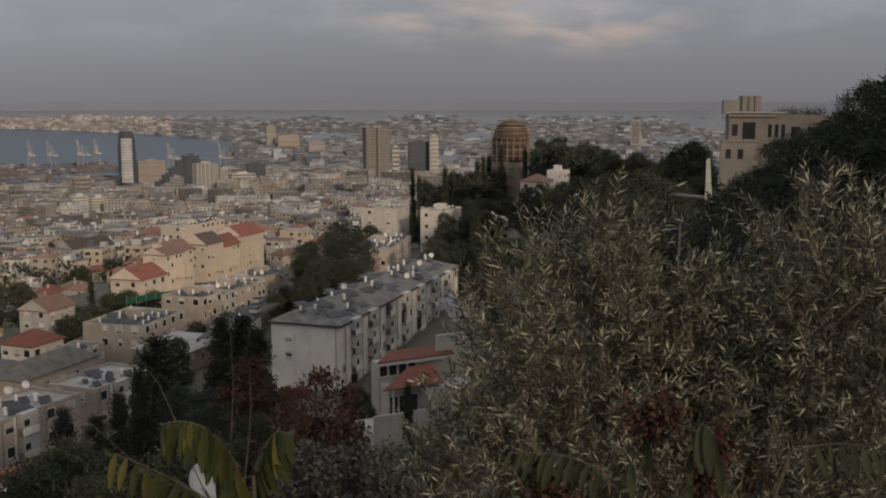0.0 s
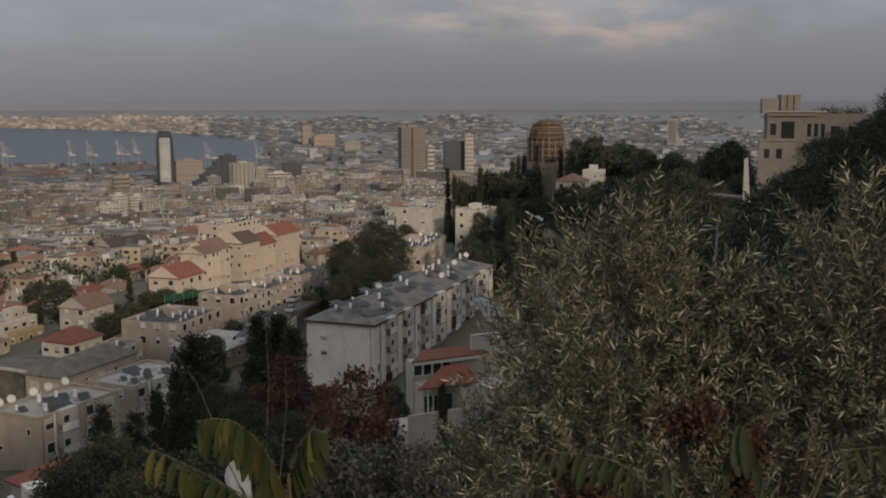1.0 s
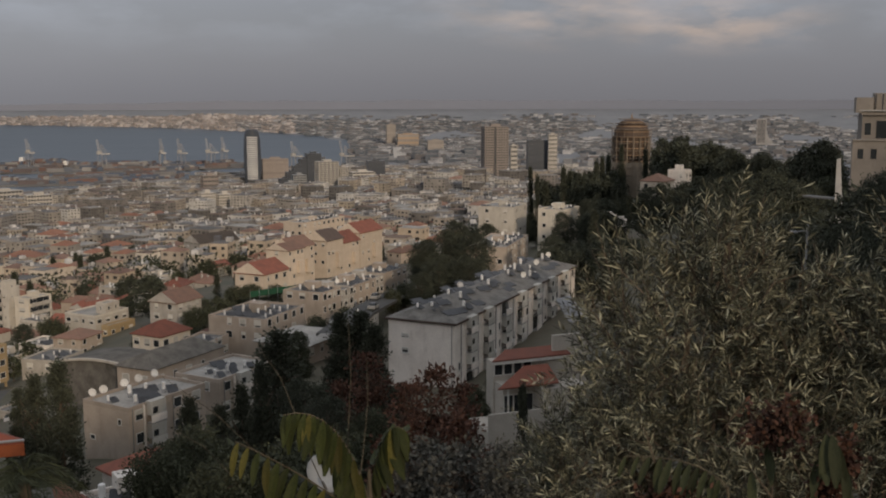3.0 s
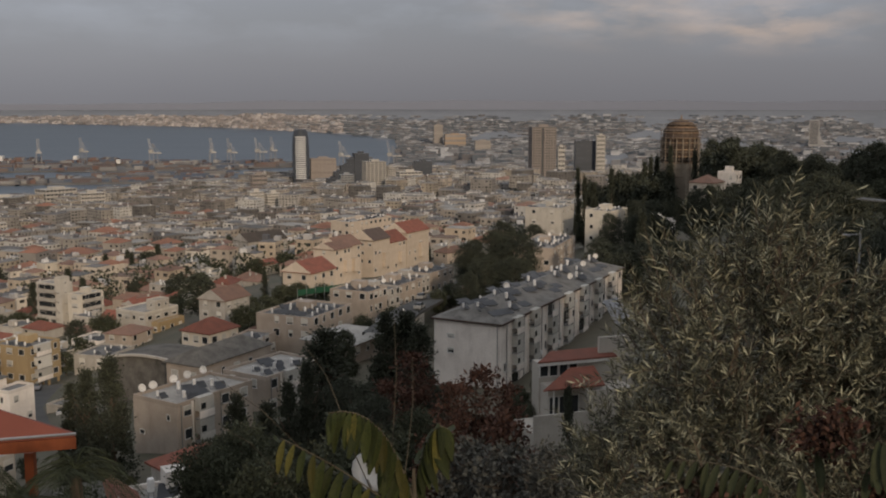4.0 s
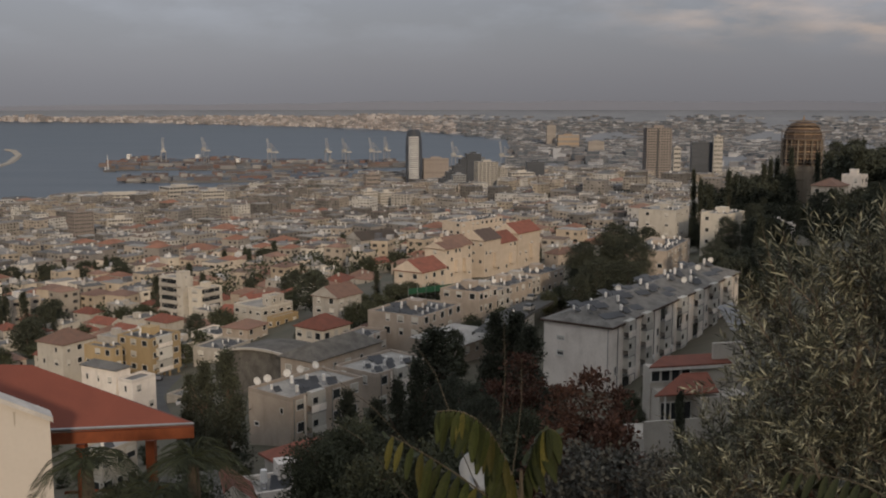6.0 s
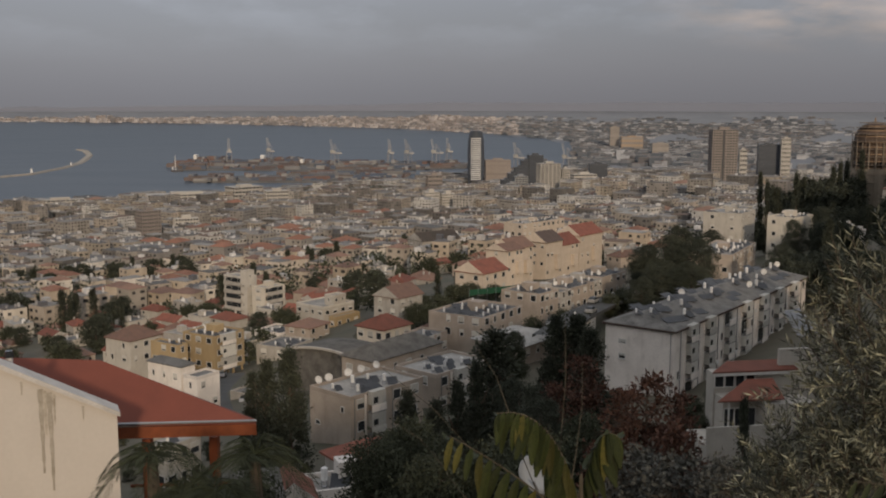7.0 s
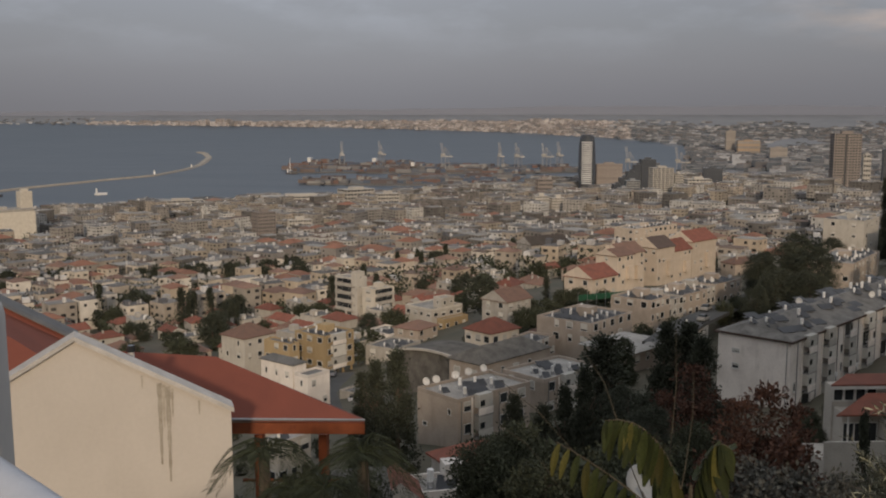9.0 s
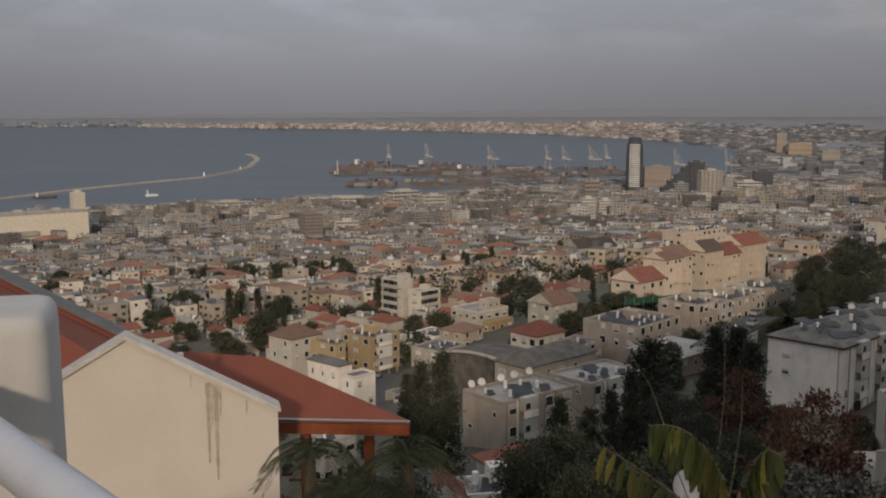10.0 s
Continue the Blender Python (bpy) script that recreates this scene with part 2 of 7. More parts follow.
def water_material():
    m = bpy.data.materials.new("sea_water")
    m.use_nodes = True
    n, l = m.node_tree.nodes, m.node_tree.links
    b = n["Principled BSDF"]
    b.inputs["Base Color"].default_value = (0.028, 0.050, 0.078, 1)
    b.inputs["Roughness"].default_value = 0.42
    b.inputs["IOR"].default_value = 1.33
    t = n.new("ShaderNodeTexCoord")
    mp = n.new("ShaderNodeMapping")
    mp.inputs["Scale"].default_value = (0.0015, 0.006, 1)
    l.new(t.outputs["Object"], mp.inputs[0])
    nz = n.new("ShaderNodeTexNoise")
    nz.inputs["Scale"].default_value, nz.inputs["Detail"].default_value = 1.0, 8
    l.new(mp.outputs[0], nz.inputs[0])
    cr = n.new("ShaderNodeValToRGB")
    ramp_of(cr, [(0.35, (0.036, 0.054, 0.076)), (0.65, (0.058, 0.075, 0.096))])
    l.new(nz.outputs[0], cr.inputs[0])
    l.new(cr.outputs[0], b.inputs["Base Color"])
    n2 = n.new("ShaderNodeTexNoise")
    n2.inputs["Scale"].default_value, n2.inputs["Detail"].default_value = 0.08, 6
    l.new(t.outputs["Object"], n2.inputs[0])
    bp = n.new("ShaderNodeBump")
    bp.inputs["Strength"].default_value, bp.inputs["Distance"].default_value = 0.4, 1.0
    l.new(n2.outputs[0], bp.inputs["Height"])
    l.new(bp.outputs[0], b.inputs["Normal"])
    return m


# ---- mesh helpers ----
def box(bm, x0, x1, y0, y1, z0, z1, mi=0):
    v = [bm.verts.new(p) for p in ((x0, y0, z0), (x1, y0, z0), (x1, y1, z0), (x0, y1, z0), (x0, y0, z1), (x1, y0, z1), (x1, y1, z1), (x0, y1, z1))]
    for f in ((3, 2, 1, 0), (4, 5, 6, 7), (0, 1, 5, 4), (1, 2, 6, 5), (2, 3, 7, 6), (3, 0, 4, 7)):
        bm.faces.new([v[i] for i in f]).material_index = mi
    return v


def prism(bm, ring, z0, z1, mi=0, top=1.0, centre=None):
    """An upright prism on a ring of (x, y); top scales its upper ring about centre."""
    cx, cy = centre or (sum(p[0] for p in ring) / len(ring), sum(p[1] for p in ring) / len(ring))
    lo = [bm.verts.new((x, y, z0)) for x, y in ring]
    hi = [bm.verts.new((cx + (x - cx) * top, cy + (y - cy) * top, z1)) for x, y in ring]
    k = len(ring)
    for i in range(k):
        bm.faces.new((lo[i], lo[(i + 1) % k], hi[(i + 1) % k], hi[i])).material_index = mi
    bm.faces.new(hi).material_index = mi
    bm.faces.new(lo[::-1]).material_index = mi


def circle(r, k=12, cx=0.0, cy=0.0):
    return [(cx + r * math.cos(2 * math.pi * i / k), cy + r * math.sin(2 * math.pi * i / k)) for i in range(k)]


def tube(bm, pts, radii, k=7, mi=0):
    """A round bar along points, closed at both ends."""
    rings = []
    for i, p in enumerate(pts):
        p = Vector(p)
        d = (Vector(pts[min(i + 1, len(pts) - 1)]) - Vector(pts[max(i - 1, 0)])).normalized()
        a = d.orthogonal().normalized() if abs(d.z) < 0.99 else Vector((1, 0, 0))
        a = (a - d * a.dot(d)).normalized()
        b = d.cross(a)
        r = radii[i] if isinstance(radii, (list, tuple)) else radii
        rings.append([bm.verts.new(p + (a * math.cos(2 * math.pi * j / k) + b * math.sin(2 * math.pi * j / k)) * r) for j in range(k)])
    for q, w in zip(rings, rings[1:]):
        for j in range(k):
            bm.faces.new((q[j], q[(j + 1) % k], w[(j + 1) % k], w[j])).material_index = mi
    bm.faces.new(rings[0][::-1]).material_index = mi
    bm.faces.new(rings[-1]).material_index = mi


def mesh_of(name, bm, mats, smooth=False):
    me = bpy.data.meshes.new(name)
    bmesh.ops.recalc_face_normals(bm, faces=bm.faces[:])
    bm.to_mesh(me)
    bm.free()
    for m in mats if isinstance(mats, (list, tuple)) else [mats]:
        me.materials.append(m)
    if smooth:
        me.polygons.foreach_set("use_smooth", [True] * len(me.polygons))
    return me


def part(name, bm, mats, parent, label="", smooth=False):
    ob = new(name, mesh_of(name, bm, mats, smooth))
    ob.parent = parent
    if label:
        ob["label"] = label
    return ob


def share(name, me, parent, m):
    ob = new(name, me)
    ob.parent, ob.matrix_basis = parent, m
    return ob


def empty(name, m, label, category, group=""):
    ob = new(name)
    ob.empty_display_size = 0.5
    ob.matrix_basis = m
    return tagged(ob, label, category, group)


class Heap:
    """Many small solids gathered into one mesh."""

    def __init__(self):
        self.v, self.f, self.m, self.k = [], [], [], 0

    def add(self, verts, faces, mi=0):
        self.v.append(np.asarray(verts, float))
        for f in faces:
            self.f.append([i + self.k for i in f])
            self.m.append(mi)
        self.k += len(verts)

    def box(self, cx, cy, z0, w, d, h, yaw, mi=0):
        c, s = math.cos(yaw), math.sin(yaw)
        base = [(-w / 2, -d / 2), (w / 2, -d / 2), (w / 2, d / 2), (-w / 2, d / 2)]
        ring = [(cx + c * x - s * y, cy + s * x + c * y) for x, y in base]
        self.add([(x, y, z0) for x, y in ring] + [(x, y, z0 + h) for x, y in ring],
                 [(4, 5, 6, 7), (0, 1, 5, 4), (1, 2, 6, 5), (2, 3, 7, 6), (3, 0, 4, 7)], mi)

    def hip(self, cx, cy, z0, w, d, h, yaw, mi=0):
        c, s = math.cos(yaw), math.sin(yaw)
        r = max(0.0, w / 2 - d / 2) + 0.3
        pts = [(-w / 2, -d / 2, 0), (w / 2, -d / 2, 0), (w / 2, d / 2, 0), (-w / 2, d / 2, 0), (-r, 0, h), (r, 0, h)]
        self.add([(cx + c * x - s * y, cy + s * x + c * y, z0 + z) for x, y, z in pts], [(0, 1, 5, 4), (1, 2, 5), (2, 3, 4, 5), (3, 0, 4), (3, 2, 1, 0)], mi)

    def quad(self, p, mi=0):
        self.add(p, [(0, 1, 2, 3)], mi)

    def make(self, name, mats, parent=None):
        me = bpy.data.meshes.new(name)
        me.from_pydata(np.concatenate(self.v).tolist(), [], self.f)
        for m in mats:
            me.materials.append(m)
        me.polygons.foreach_set("material_index", self.m)
        me.update()
        ob = new(name, me)
        ob.parent = parent
        return ob


# ---- the lie of the land: metres below the eye, by bearing (left positive) and distance ----
BEARING = (-45.0, -22.0, -9.0, 5.0, 20.0, 40.0)
REACH = (0.0, 3.0, 12.0, 40.0, 100.0, 160.0, 260.0, 400.0, 600.0, 900.0, 1300.0, 1700.0, 2100.0, 2600.0)
FALL = (
    (1.7, 2.2, 3.5, 6, 8, 10, 13, 24, 55, 92, 125, 152, 166, 171),
    (1.7, 2.8, 6.5, 16, 27, 31, 31, 37, 58, 92, 120, 150, 165, 171),
    (1.7, 3.2, 8.0, 20, 38, 45, 48, 62, 82, 99, 108, 140, 162, 171),
    (1.7, 3.4, 8.5, 21.5, 40, 47, 52, 68, 91, 114, 138, 158, 168, 171),
    (1.7, 3.4, 8.5, 20, 41, 53, 70, 87, 104, 126, 153, 167, 172, 173),
    (1.7, 3.0, 7.0, 17, 41, 57, 78, 92, 109, 133, 165, 171, 173, 173),
)
SHORE = ((-3.0, 9000.0), (-2.0, 2750.0), (6.0, 2290.0), (10.3, 2090.0), (13.6, 1990.0), (17.2, 1935.0), (20.7, 1870.0), (24.7, 1810.0), (28.3, 1785.0), (30.8, 1705.0), (37.6, 1670.0), (60.0, 1500.0))
FAR_SHORE = ((-3.0, 2700.0), (-2.0, 3900.0), (2.0, 4150.0), (8.0, 4330.0), (18.0, 4500.0), (30.0, 4600.0), (60.0, 4700.0))


def bowl(d):
    """The bay's plain, drawn in towards the eye: it lifts slowly past three kilometres."""
    return 132.0 * max(0.0, (d - 3000.0) / 1850.0) ** 2


def ground(x, y):
    d, b = math.hypot(x, y), math.degrees(math.atan2(-x, y))
    if abs(b) > 90:
        # the unseen hillside behind the eye climbs to a ridge, higher on the right
        back = -y
        # its two steps are set to shade the near blocks and the hill house
        shade_crest = 17.0 + 60.0 / (1 + math.exp(-max(-60.0, min(60.0, (x - 195.0) / 10.0)))) + 51.0 / (1 + math.exp(-max(-60.0, min(60.0, (x - 43.5) / 4.5))))
        t = min(1.0, back / 150.0)
        # dips on the left so the sun reaches the gable wall
        return EYE - 1.7 - min(7.0, 0.35 * max(0.0, -x - 1.5)) + shade_crest * t * t * (3 - 2 * t) * (1.0 if back < 260 else max(0.2, 1 - (back - 260) / 900))
    fall = np.interp(b, BEARING, [np.interp(d, REACH, row) for row in FALL])
    z = EYE - fall + bowl(d)
    if d < 2600:
        z = max(z, 1.2)
    if np.interp(b, *zip(*SHORE)) < d < np.interp(b, *zip(*FAR_SHORE)) and b > -3:
        z = bowl(d) - 5.0
    if abs(b) > 70:
        k = (abs(b) - 70) / 20
        z = z * (1 - k) + (EYE - 1.7 - min(7.0, 0.35 * max(0.0, -x - 1.5))) * k if d < 1500 else z
    return z


def build_ground():
    rad = [0, 0.6, 1.5, 3, 5, 8, 12, 18, 26, 36, 50, 65, 80, 100, 125, 150, 180, 215, 260, 310, 370, 440, 520, 600, 700, 800, 900, 1000, 1150, 1300, 1500,
           1600, 1700, 1800, 1900, 2000, 2100, 2200, 2300, 2400, 2600, 2800, 3000, 3200, 3400, 3600, 3800, 4000, 4100, 4200, 4300, 4400, 4500, 4600, 4700, 4800, 4880]
    ang = [i * 1.0 for i in range(-180, 180)]
    vs, fs = [(0, 0, EYE - 1.7)], []
    for r in rad[1:]:
        for a in ang:
            x, y = -math.sin(radians(a)) * r, math.cos(radians(a)) * r
            bumpy = noise.noise(Vector((x * 0.01, y * 0.01, 0))) * min(2.5, r * 0.01)
            vs.append((x, y, ground(x, y) + (bumpy if 30 < r < 2200 else 0)))
    k = len(ang)
    for j in range(k):
        fs.append((0, 1 + (j + 1) % k, 1 + j))
    for i in range(len(rad) - 2):
        for j in range(k):
            a, b = 1 + i * k + j, 1 + i * k + (j + 1) % k
            fs.append((a, b, b + k, a + k))
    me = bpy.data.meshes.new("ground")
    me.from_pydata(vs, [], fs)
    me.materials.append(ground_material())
    # the far ground's pale blue-grey holds the haze of distance in its colour
    me.materials.append(mat("hazy_bay_plain", (0.148, 0.154, 0.166), (0.195, 0.198, 0.206), scale=0.008, fine=0.04, bump=0, amount=0.6))
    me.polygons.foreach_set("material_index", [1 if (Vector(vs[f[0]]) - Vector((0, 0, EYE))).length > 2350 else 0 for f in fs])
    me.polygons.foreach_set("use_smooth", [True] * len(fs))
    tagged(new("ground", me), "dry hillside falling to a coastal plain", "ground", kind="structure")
    # the bay
    rad2 = [1300, 2000, 2500, 3000, 3300, 3600, 3900, 4200, 4500, 4700, 4860]
    ang2 = [i * 2.0 for i in range(-4, 44)]
    vs = [(-math.sin(radians(a)) * r, math.cos(radians(a)) * r, bowl(r)) for r in rad2 for a in ang2]
    k = len(ang2)
    fs = [(i * k + j, i * k + j + 1, (i + 1) * k + j + 1, (i + 1) * k + j) for i in range(len(rad2) - 1) for j in range(k - 1)]
    me = bpy.data.meshes.new("water")
    me.from_pydata(vs, [], fs)
    me.materials.append(water_material())
    me.polygons.foreach_set("use_smooth", [True] * len(fs))
    tagged(new("water", me), "calm grey-blue sea of a wide bay", "sea", kind="structure")


def far_hills():
    """A faint ridge behind the bay, so far off that it does not shift."""
    vs, fs = [], []
    n = 160
    for i in range(n + 1):
        b = -60 + 130 * i / n
        x, y = polar(b, 4870)
        up = 0.52 + 0.16 * noise.noise(Vector((b * 0.11, 0, 3))) + 0.10 * noise.noise(Vector((b * 0.5, 2, 3))) - 0.009 * max(0, b + 5)
        vs += [(x, y, 40), (x, y, EYE + 4870 * math.tan(radians(max(-0.55, up - 0.45))))]
    for i in range(n):
        fs.append((2 * i, 2 * i + 2, 2 * i + 3, 2 * i + 1))
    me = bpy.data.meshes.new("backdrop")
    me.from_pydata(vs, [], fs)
    # haze is put into this colour, kept close to the low sky
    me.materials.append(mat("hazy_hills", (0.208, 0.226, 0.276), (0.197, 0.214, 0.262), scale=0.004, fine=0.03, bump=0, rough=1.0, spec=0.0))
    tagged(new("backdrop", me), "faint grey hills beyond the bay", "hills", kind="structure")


build_ground()
TAKEN = []          # (x, y, radius) of places already built on


def polar(b, d):
    return -math.sin(radians(b)) * d, math.cos(radians(b)) * d


def free(x, y, r):
    return all((x - a) ** 2 + (y - c) ** 2 > (r + q) ** 2 for a, c, q in TAKEN)


def ring_frame(bm, w0, w1, h0, h1, iw0, iw1, ih0, ih1, y0, y1, flat=False):
    """A closed rectangular ring; upright in x and z with depth along y, or flat in x and y with height along z."""
    def p(a, b, c):
        return (a, b, c) if flat else (a, c, b)
    o = [(w0, h0), (w1, h0), (w1, h1), (w0, h1)]
    i = [(iw0, ih0), (iw1, ih0), (iw1, ih1), (iw0, ih1)]
    v = [[bm.verts.new(p(a, b, c)) for a, b in q] for q in (o, i) for c in (y0, y1)]
    for j in range(4):
        k = (j + 1) % 4
        bm.faces.new((v[0][j], v[0][k], v[2][k], v[2][j]))
        bm.faces.new((v[1][j], v[1][k], v[3][k], v[3][j]))
        bm.faces.new((v[0][j], v[0][k], v[1][k], v[1][j]))
        bm.faces.new((v[2][j], v[2][k], v[3][k], v[3][j]))


far_hills()

# ---- kinds of things ----
WINDOW_KIT = {}


def window_at(parent, m, w, h, shut=0.0, sill=False, frame_mat=None):
    """A framed window on a wall: frame, pane, and now and then a roller shutter or a sill."""
    frame_mat = frame_mat or FRAMEW
    k = (w, h, frame_mat.name)
    if k not in WINDOW_KIT:
        e = 0.09
        bm = bmesh.new()
        ring_frame(bm, -w / 2 - e, w / 2 + e, -e, h + e, -w / 2, w / 2, 0, h, -0.08, 0.05)
        fr = mesh_of("window", bm, frame_mat)
        bm = bmesh.new()
        box(bm, -w / 2, w / 2, -0.02, 0.05, 0, h)
        pa = mesh_of("pane", bm, GLASS)
        bm = bmesh.new()
        box(bm, -w / 2 - 0.15, w / 2 + 0.15, -0.2, 0.05, -e - 0.09, -e - 0.003)
        WINDOW_KIT[k] = (fr, pa, mesh_of("sill", bm, frame_mat), {})
    fr, pa, si, sh = WINDOW_KIT[k]
    win = share("window", fr, parent, m)
    share("pane", pa, win, Matrix())
    if sill:
        share("sill", si, win, Matrix())
    if shut:
        if shut not in sh:
            bm = bmesh.new()
            box(bm, -w / 2 + 0.004, w / 2 - 0.004, -0.06, -0.024, h * (1 - shut), h - 0.004)
            sh[shut] = mesh_of("shutter", bm, SHUT)
        share("shutter", sh[shut], win, Matrix())
    return win


FACES = {"front": lambda s, z, la, lb: pose(s, 0, z), "side": lambda s, z, la, lb: pose(0, s, z, 0, 0, -90),
         "back": lambda s, z, la, lb: pose(s, lb, z, 0, 0, 180), "far": lambda s, z, la, lb: pose(la, s, z, 0, 0, 90)}


def building(name, label, corner, a, la, lb, h, wall, roof_mat, roof="flat", storeys=3, cols=(5, 2), win=(1.3, 1.25), rise=1.6, over=0.4, category="apartment block",
             group="", rng=1, every=("front", "side", "back", "far"), dig=7.0, skip=0.12, sill=False, hut=True):
    """A house with its near roof corner at corner, la long to the right along a, lb to the left; walls, roof and each window are parts."""
    r = random.Random(rng)
    x, y, z = corner
    top = empty(name, pose(x, y, z - h, 0, 0, a), label, category, group)
    bm = bmesh.new()
    box(bm, 0, la, 0, lb, -dig, h - (0.0 if roof != "flat" else 0.55))
    part("body", bm, wall, top)
    if roof == "flat":
        bm = bmesh.new()
        ring_frame(bm, 0, la, 0, lb, 0.22, la - 0.22, 0.22, lb - 0.22, h - 0.55, h, flat=True)
        part("parapet", bm, wall, top)
        bm = bmesh.new()
        box(bm, la * 0.4, la * 0.4 + min(3.0, la * 0.3), lb * 0.35, lb * 0.35 + min(3.0, lb * 0.4), h - 0.37, h + 1.5)
        if hut:
            part("stair_hut", bm, wall, top)
    bm = bmesh.new()
    o = over
    if roof == "flat":
        box(bm, 0.222, la - 0.222, 0.222, lb - 0.222, h - 0.545, h - 0.38)
    else:
        along = la >= lb
        inset = 0.0 if roof == "gable" else min(la, lb) / 2
        lo = [(-o, -o, h), (la + o, -o, h), (la + o, lb + o, h), (-o, lb + o, h)]
        ri = [(-o + inset, lb / 2, h + rise), (la + o - inset, lb / 2, h + rise)] if along else [(la / 2, -o + inset, h + rise), (la / 2, lb + o - inset, h + rise)]
        for dz in (0.0,):
            v = [bm.verts.new(p) for p in lo + ri]
            w = [bm.verts.new((p[0], p[1], p[2] - 0.18)) for p in lo]
            fs = [(0, 1, 5, 4), (1, 2, 5), (2, 3, 4, 5), (3, 0, 4)] if along else [(0, 1, 4), (1, 2, 5, 4), (2, 3, 5), (3, 0, 4, 5)]
            for f in fs:
                bm.faces.new([v[i] for i in f]).material_index = 1 if roof == "gable" and len(f) == 3 else 0
            bm.faces.new(w[::-1])
            for i in range(4):
                bm.faces.new((w[i], w[(i + 1) % 4], v[(i + 1) % 4], v[i]))
    part("roof", bm, [roof_mat, wall], top)
    sh = h / storeys
    for face in every:
        length, k = (la, cols[0]) if face in ("front", "back") else (lb, cols[1])
        for j in range(storeys):
            for i in range(k):
                if r.random() < (skip if face in ("front", "side") else 0.8):
                    continue
                s = length * (i + 0.5) / k + r.uniform(-0.15, 0.15)
                window_at(top, FACES[face](s, j * sh + sh * 0.36, la, lb), win[0] if r.random() < 0.7 else round(win[0] * 0.6, 2), win[1], r.choice((0.0, 0.0, 0.45, 0.8)), sill)
    cx, cy = x + math.cos(radians(a)) * la / 2 - math.sin(radians(a)) * lb / 2, y + math.sin(radians(a)) * la / 2 + math.cos(radians(a)) * lb / 2
    TAKEN.append((cx, cy, (la + lb) * 0.33))
    if max(la, lb) > 20:
        for s in (0.2, 0.8):
            TAKEN.append((x + math.cos(radians(a)) * la * s - math.sin(radians(a)) * lb / 2, y + math.sin(radians(a)) * la * s + math.cos(radians(a)) * lb / 2, lb * 0.7))
    return top


def make_heater():
    t = empty("solar_water_heater", pose(0, 0, -300), "white water drum with a dark solar panel on a flat roof", "water heater", "water heaters on the roofs")
    bm = bmesh.new()
    prism(bm, circle(0.34, 10), 0.75, 0.80, top=0.9)
    prism(bm, circle(0.34, 10), 0.80, 2.0)
    prism(bm, circle(0.34, 10), 2.0, 2.06, top=0.8)
    part("tank", bm, TANKW, t, smooth=False)
    bm = bmesh.new()
    ring_frame(bm, -0.3, 0.3, 0, 0.76, -0.22, 0.22, 0.08, 0.68, -0.2, 0.2)
    part("stand", bm, METAL, t)
    bm = bmesh.new()
    v = [bm.verts.new(p) for p in ((0.6, -1.0, 0.15), (2.6, -1.0, 0.15), (2.6, 0.9, 1.15), (0.6, 0.9, 1.15), (0.6, -0.96, 0.07), (2.6, -0.96, 0.07), (2.6, 0.94, 1.07), (0.6, 0.94, 1.07))]
    for f in ((0, 1, 2, 3), (7, 6, 5, 4), (0, 4, 5, 1), (1, 5, 6, 2), (2, 6, 7, 3), (3, 7, 4, 0)):
        bm.faces.new([v[i] for i in f])
    for x in (0.7, 2.4):
        box(bm, x, x + 0.06, 0.80, 0.86, 0, 1.05)
        box(bm, x, x + 0.06, -0.95, -0.90, 0, 0.10)
    part("panel", bm, PANEL, t)
    return t


def make_dish(r=0.55, label="white satellite dish on a short mast", group="dishes on the roofs"):
    t = empty("satellite_dish", pose(0, 0, -300), label, "satellite dish", group)
    bm = bmesh.new()
    rings = []
    for q in (0.0, 0.35, 0.7, 1.0):
        rings.append([bm.verts.new((r * q * math.cos(i * math.pi / 8), -r * 0.28 * (q * q - 1) - 0.06 - r * 0.28, 1.1 + r * q * math.sin(i * math.pi / 8))) for i in range(16)] if q else [bm.verts.new((0, -0.06, 1.1))])
    for i in range(16):
        bm.faces.new((rings[0][0], rings[1][i], rings[1][(i + 1) % 16]))
        for a, b in ((1, 2), (2, 3)):
            bm.faces.new((rings[a][i], rings[b][i], rings[b][(i + 1) % 16], rings[a][(i + 1) % 16]))
    d = part("dish", bm, TANKW, t, smooth=True)
    so = d.modifiers.new("thick", "SOLIDIFY")
    so.thickness = 0.02
    bm = bmesh.new()
    tube(bm, [(0, 0.06, 0), (0, 0.06, 1.1), (0, -0.05, 1.12)], 0.035, 6)
    tube(bm, [(0, -0.1, 1.1 - r), (0, -0.1 - r * 0.8, 1.05)], 0.02, 5)
    part("mast", bm, METAL, t)
    return t


def make_collector():
    """A bank of dark collector panels on low frames."""
    t = empty("solar_collector", pose(0, 0, -300), "dark tilted solar panels on low frames", "solar panel", "solar panels on the roofs")
    for k in range(2):
        bm = bmesh.new()
        y = k * 1.9
        v = [bm.verts.new(p) for p in ((0, y, 0.12), (2.4, y, 0.12), (2.4, y + 1.5, 0.62), (0, y + 1.5, 0.62), (0, y + 0.03, 0.05), (2.4, y + 0.03, 0.05), (2.4, y + 1.53, 0.55), (0, y + 1.53, 0.55))]
        for f in ((0, 1, 2, 3), (7, 6, 5, 4), (0, 4, 5, 1), (1, 5, 6, 2), (2, 6, 7, 3), (3, 7, 4, 0)):
            bm.faces.new([v[i] for i in f])
        part("panel", bm, PANEL, t)
    bm = bmesh.new()
    ring_frame(bm, 0.1, 2.3, 0, 3.4, 0.2, 2.2, 0.1, 3.3, 0.0, 0.06, flat=True)
    part("stand", bm, METAL, t)
    return t


HEATER, DISH, COLLECTOR = make_heater(), make_dish(), make_collector()
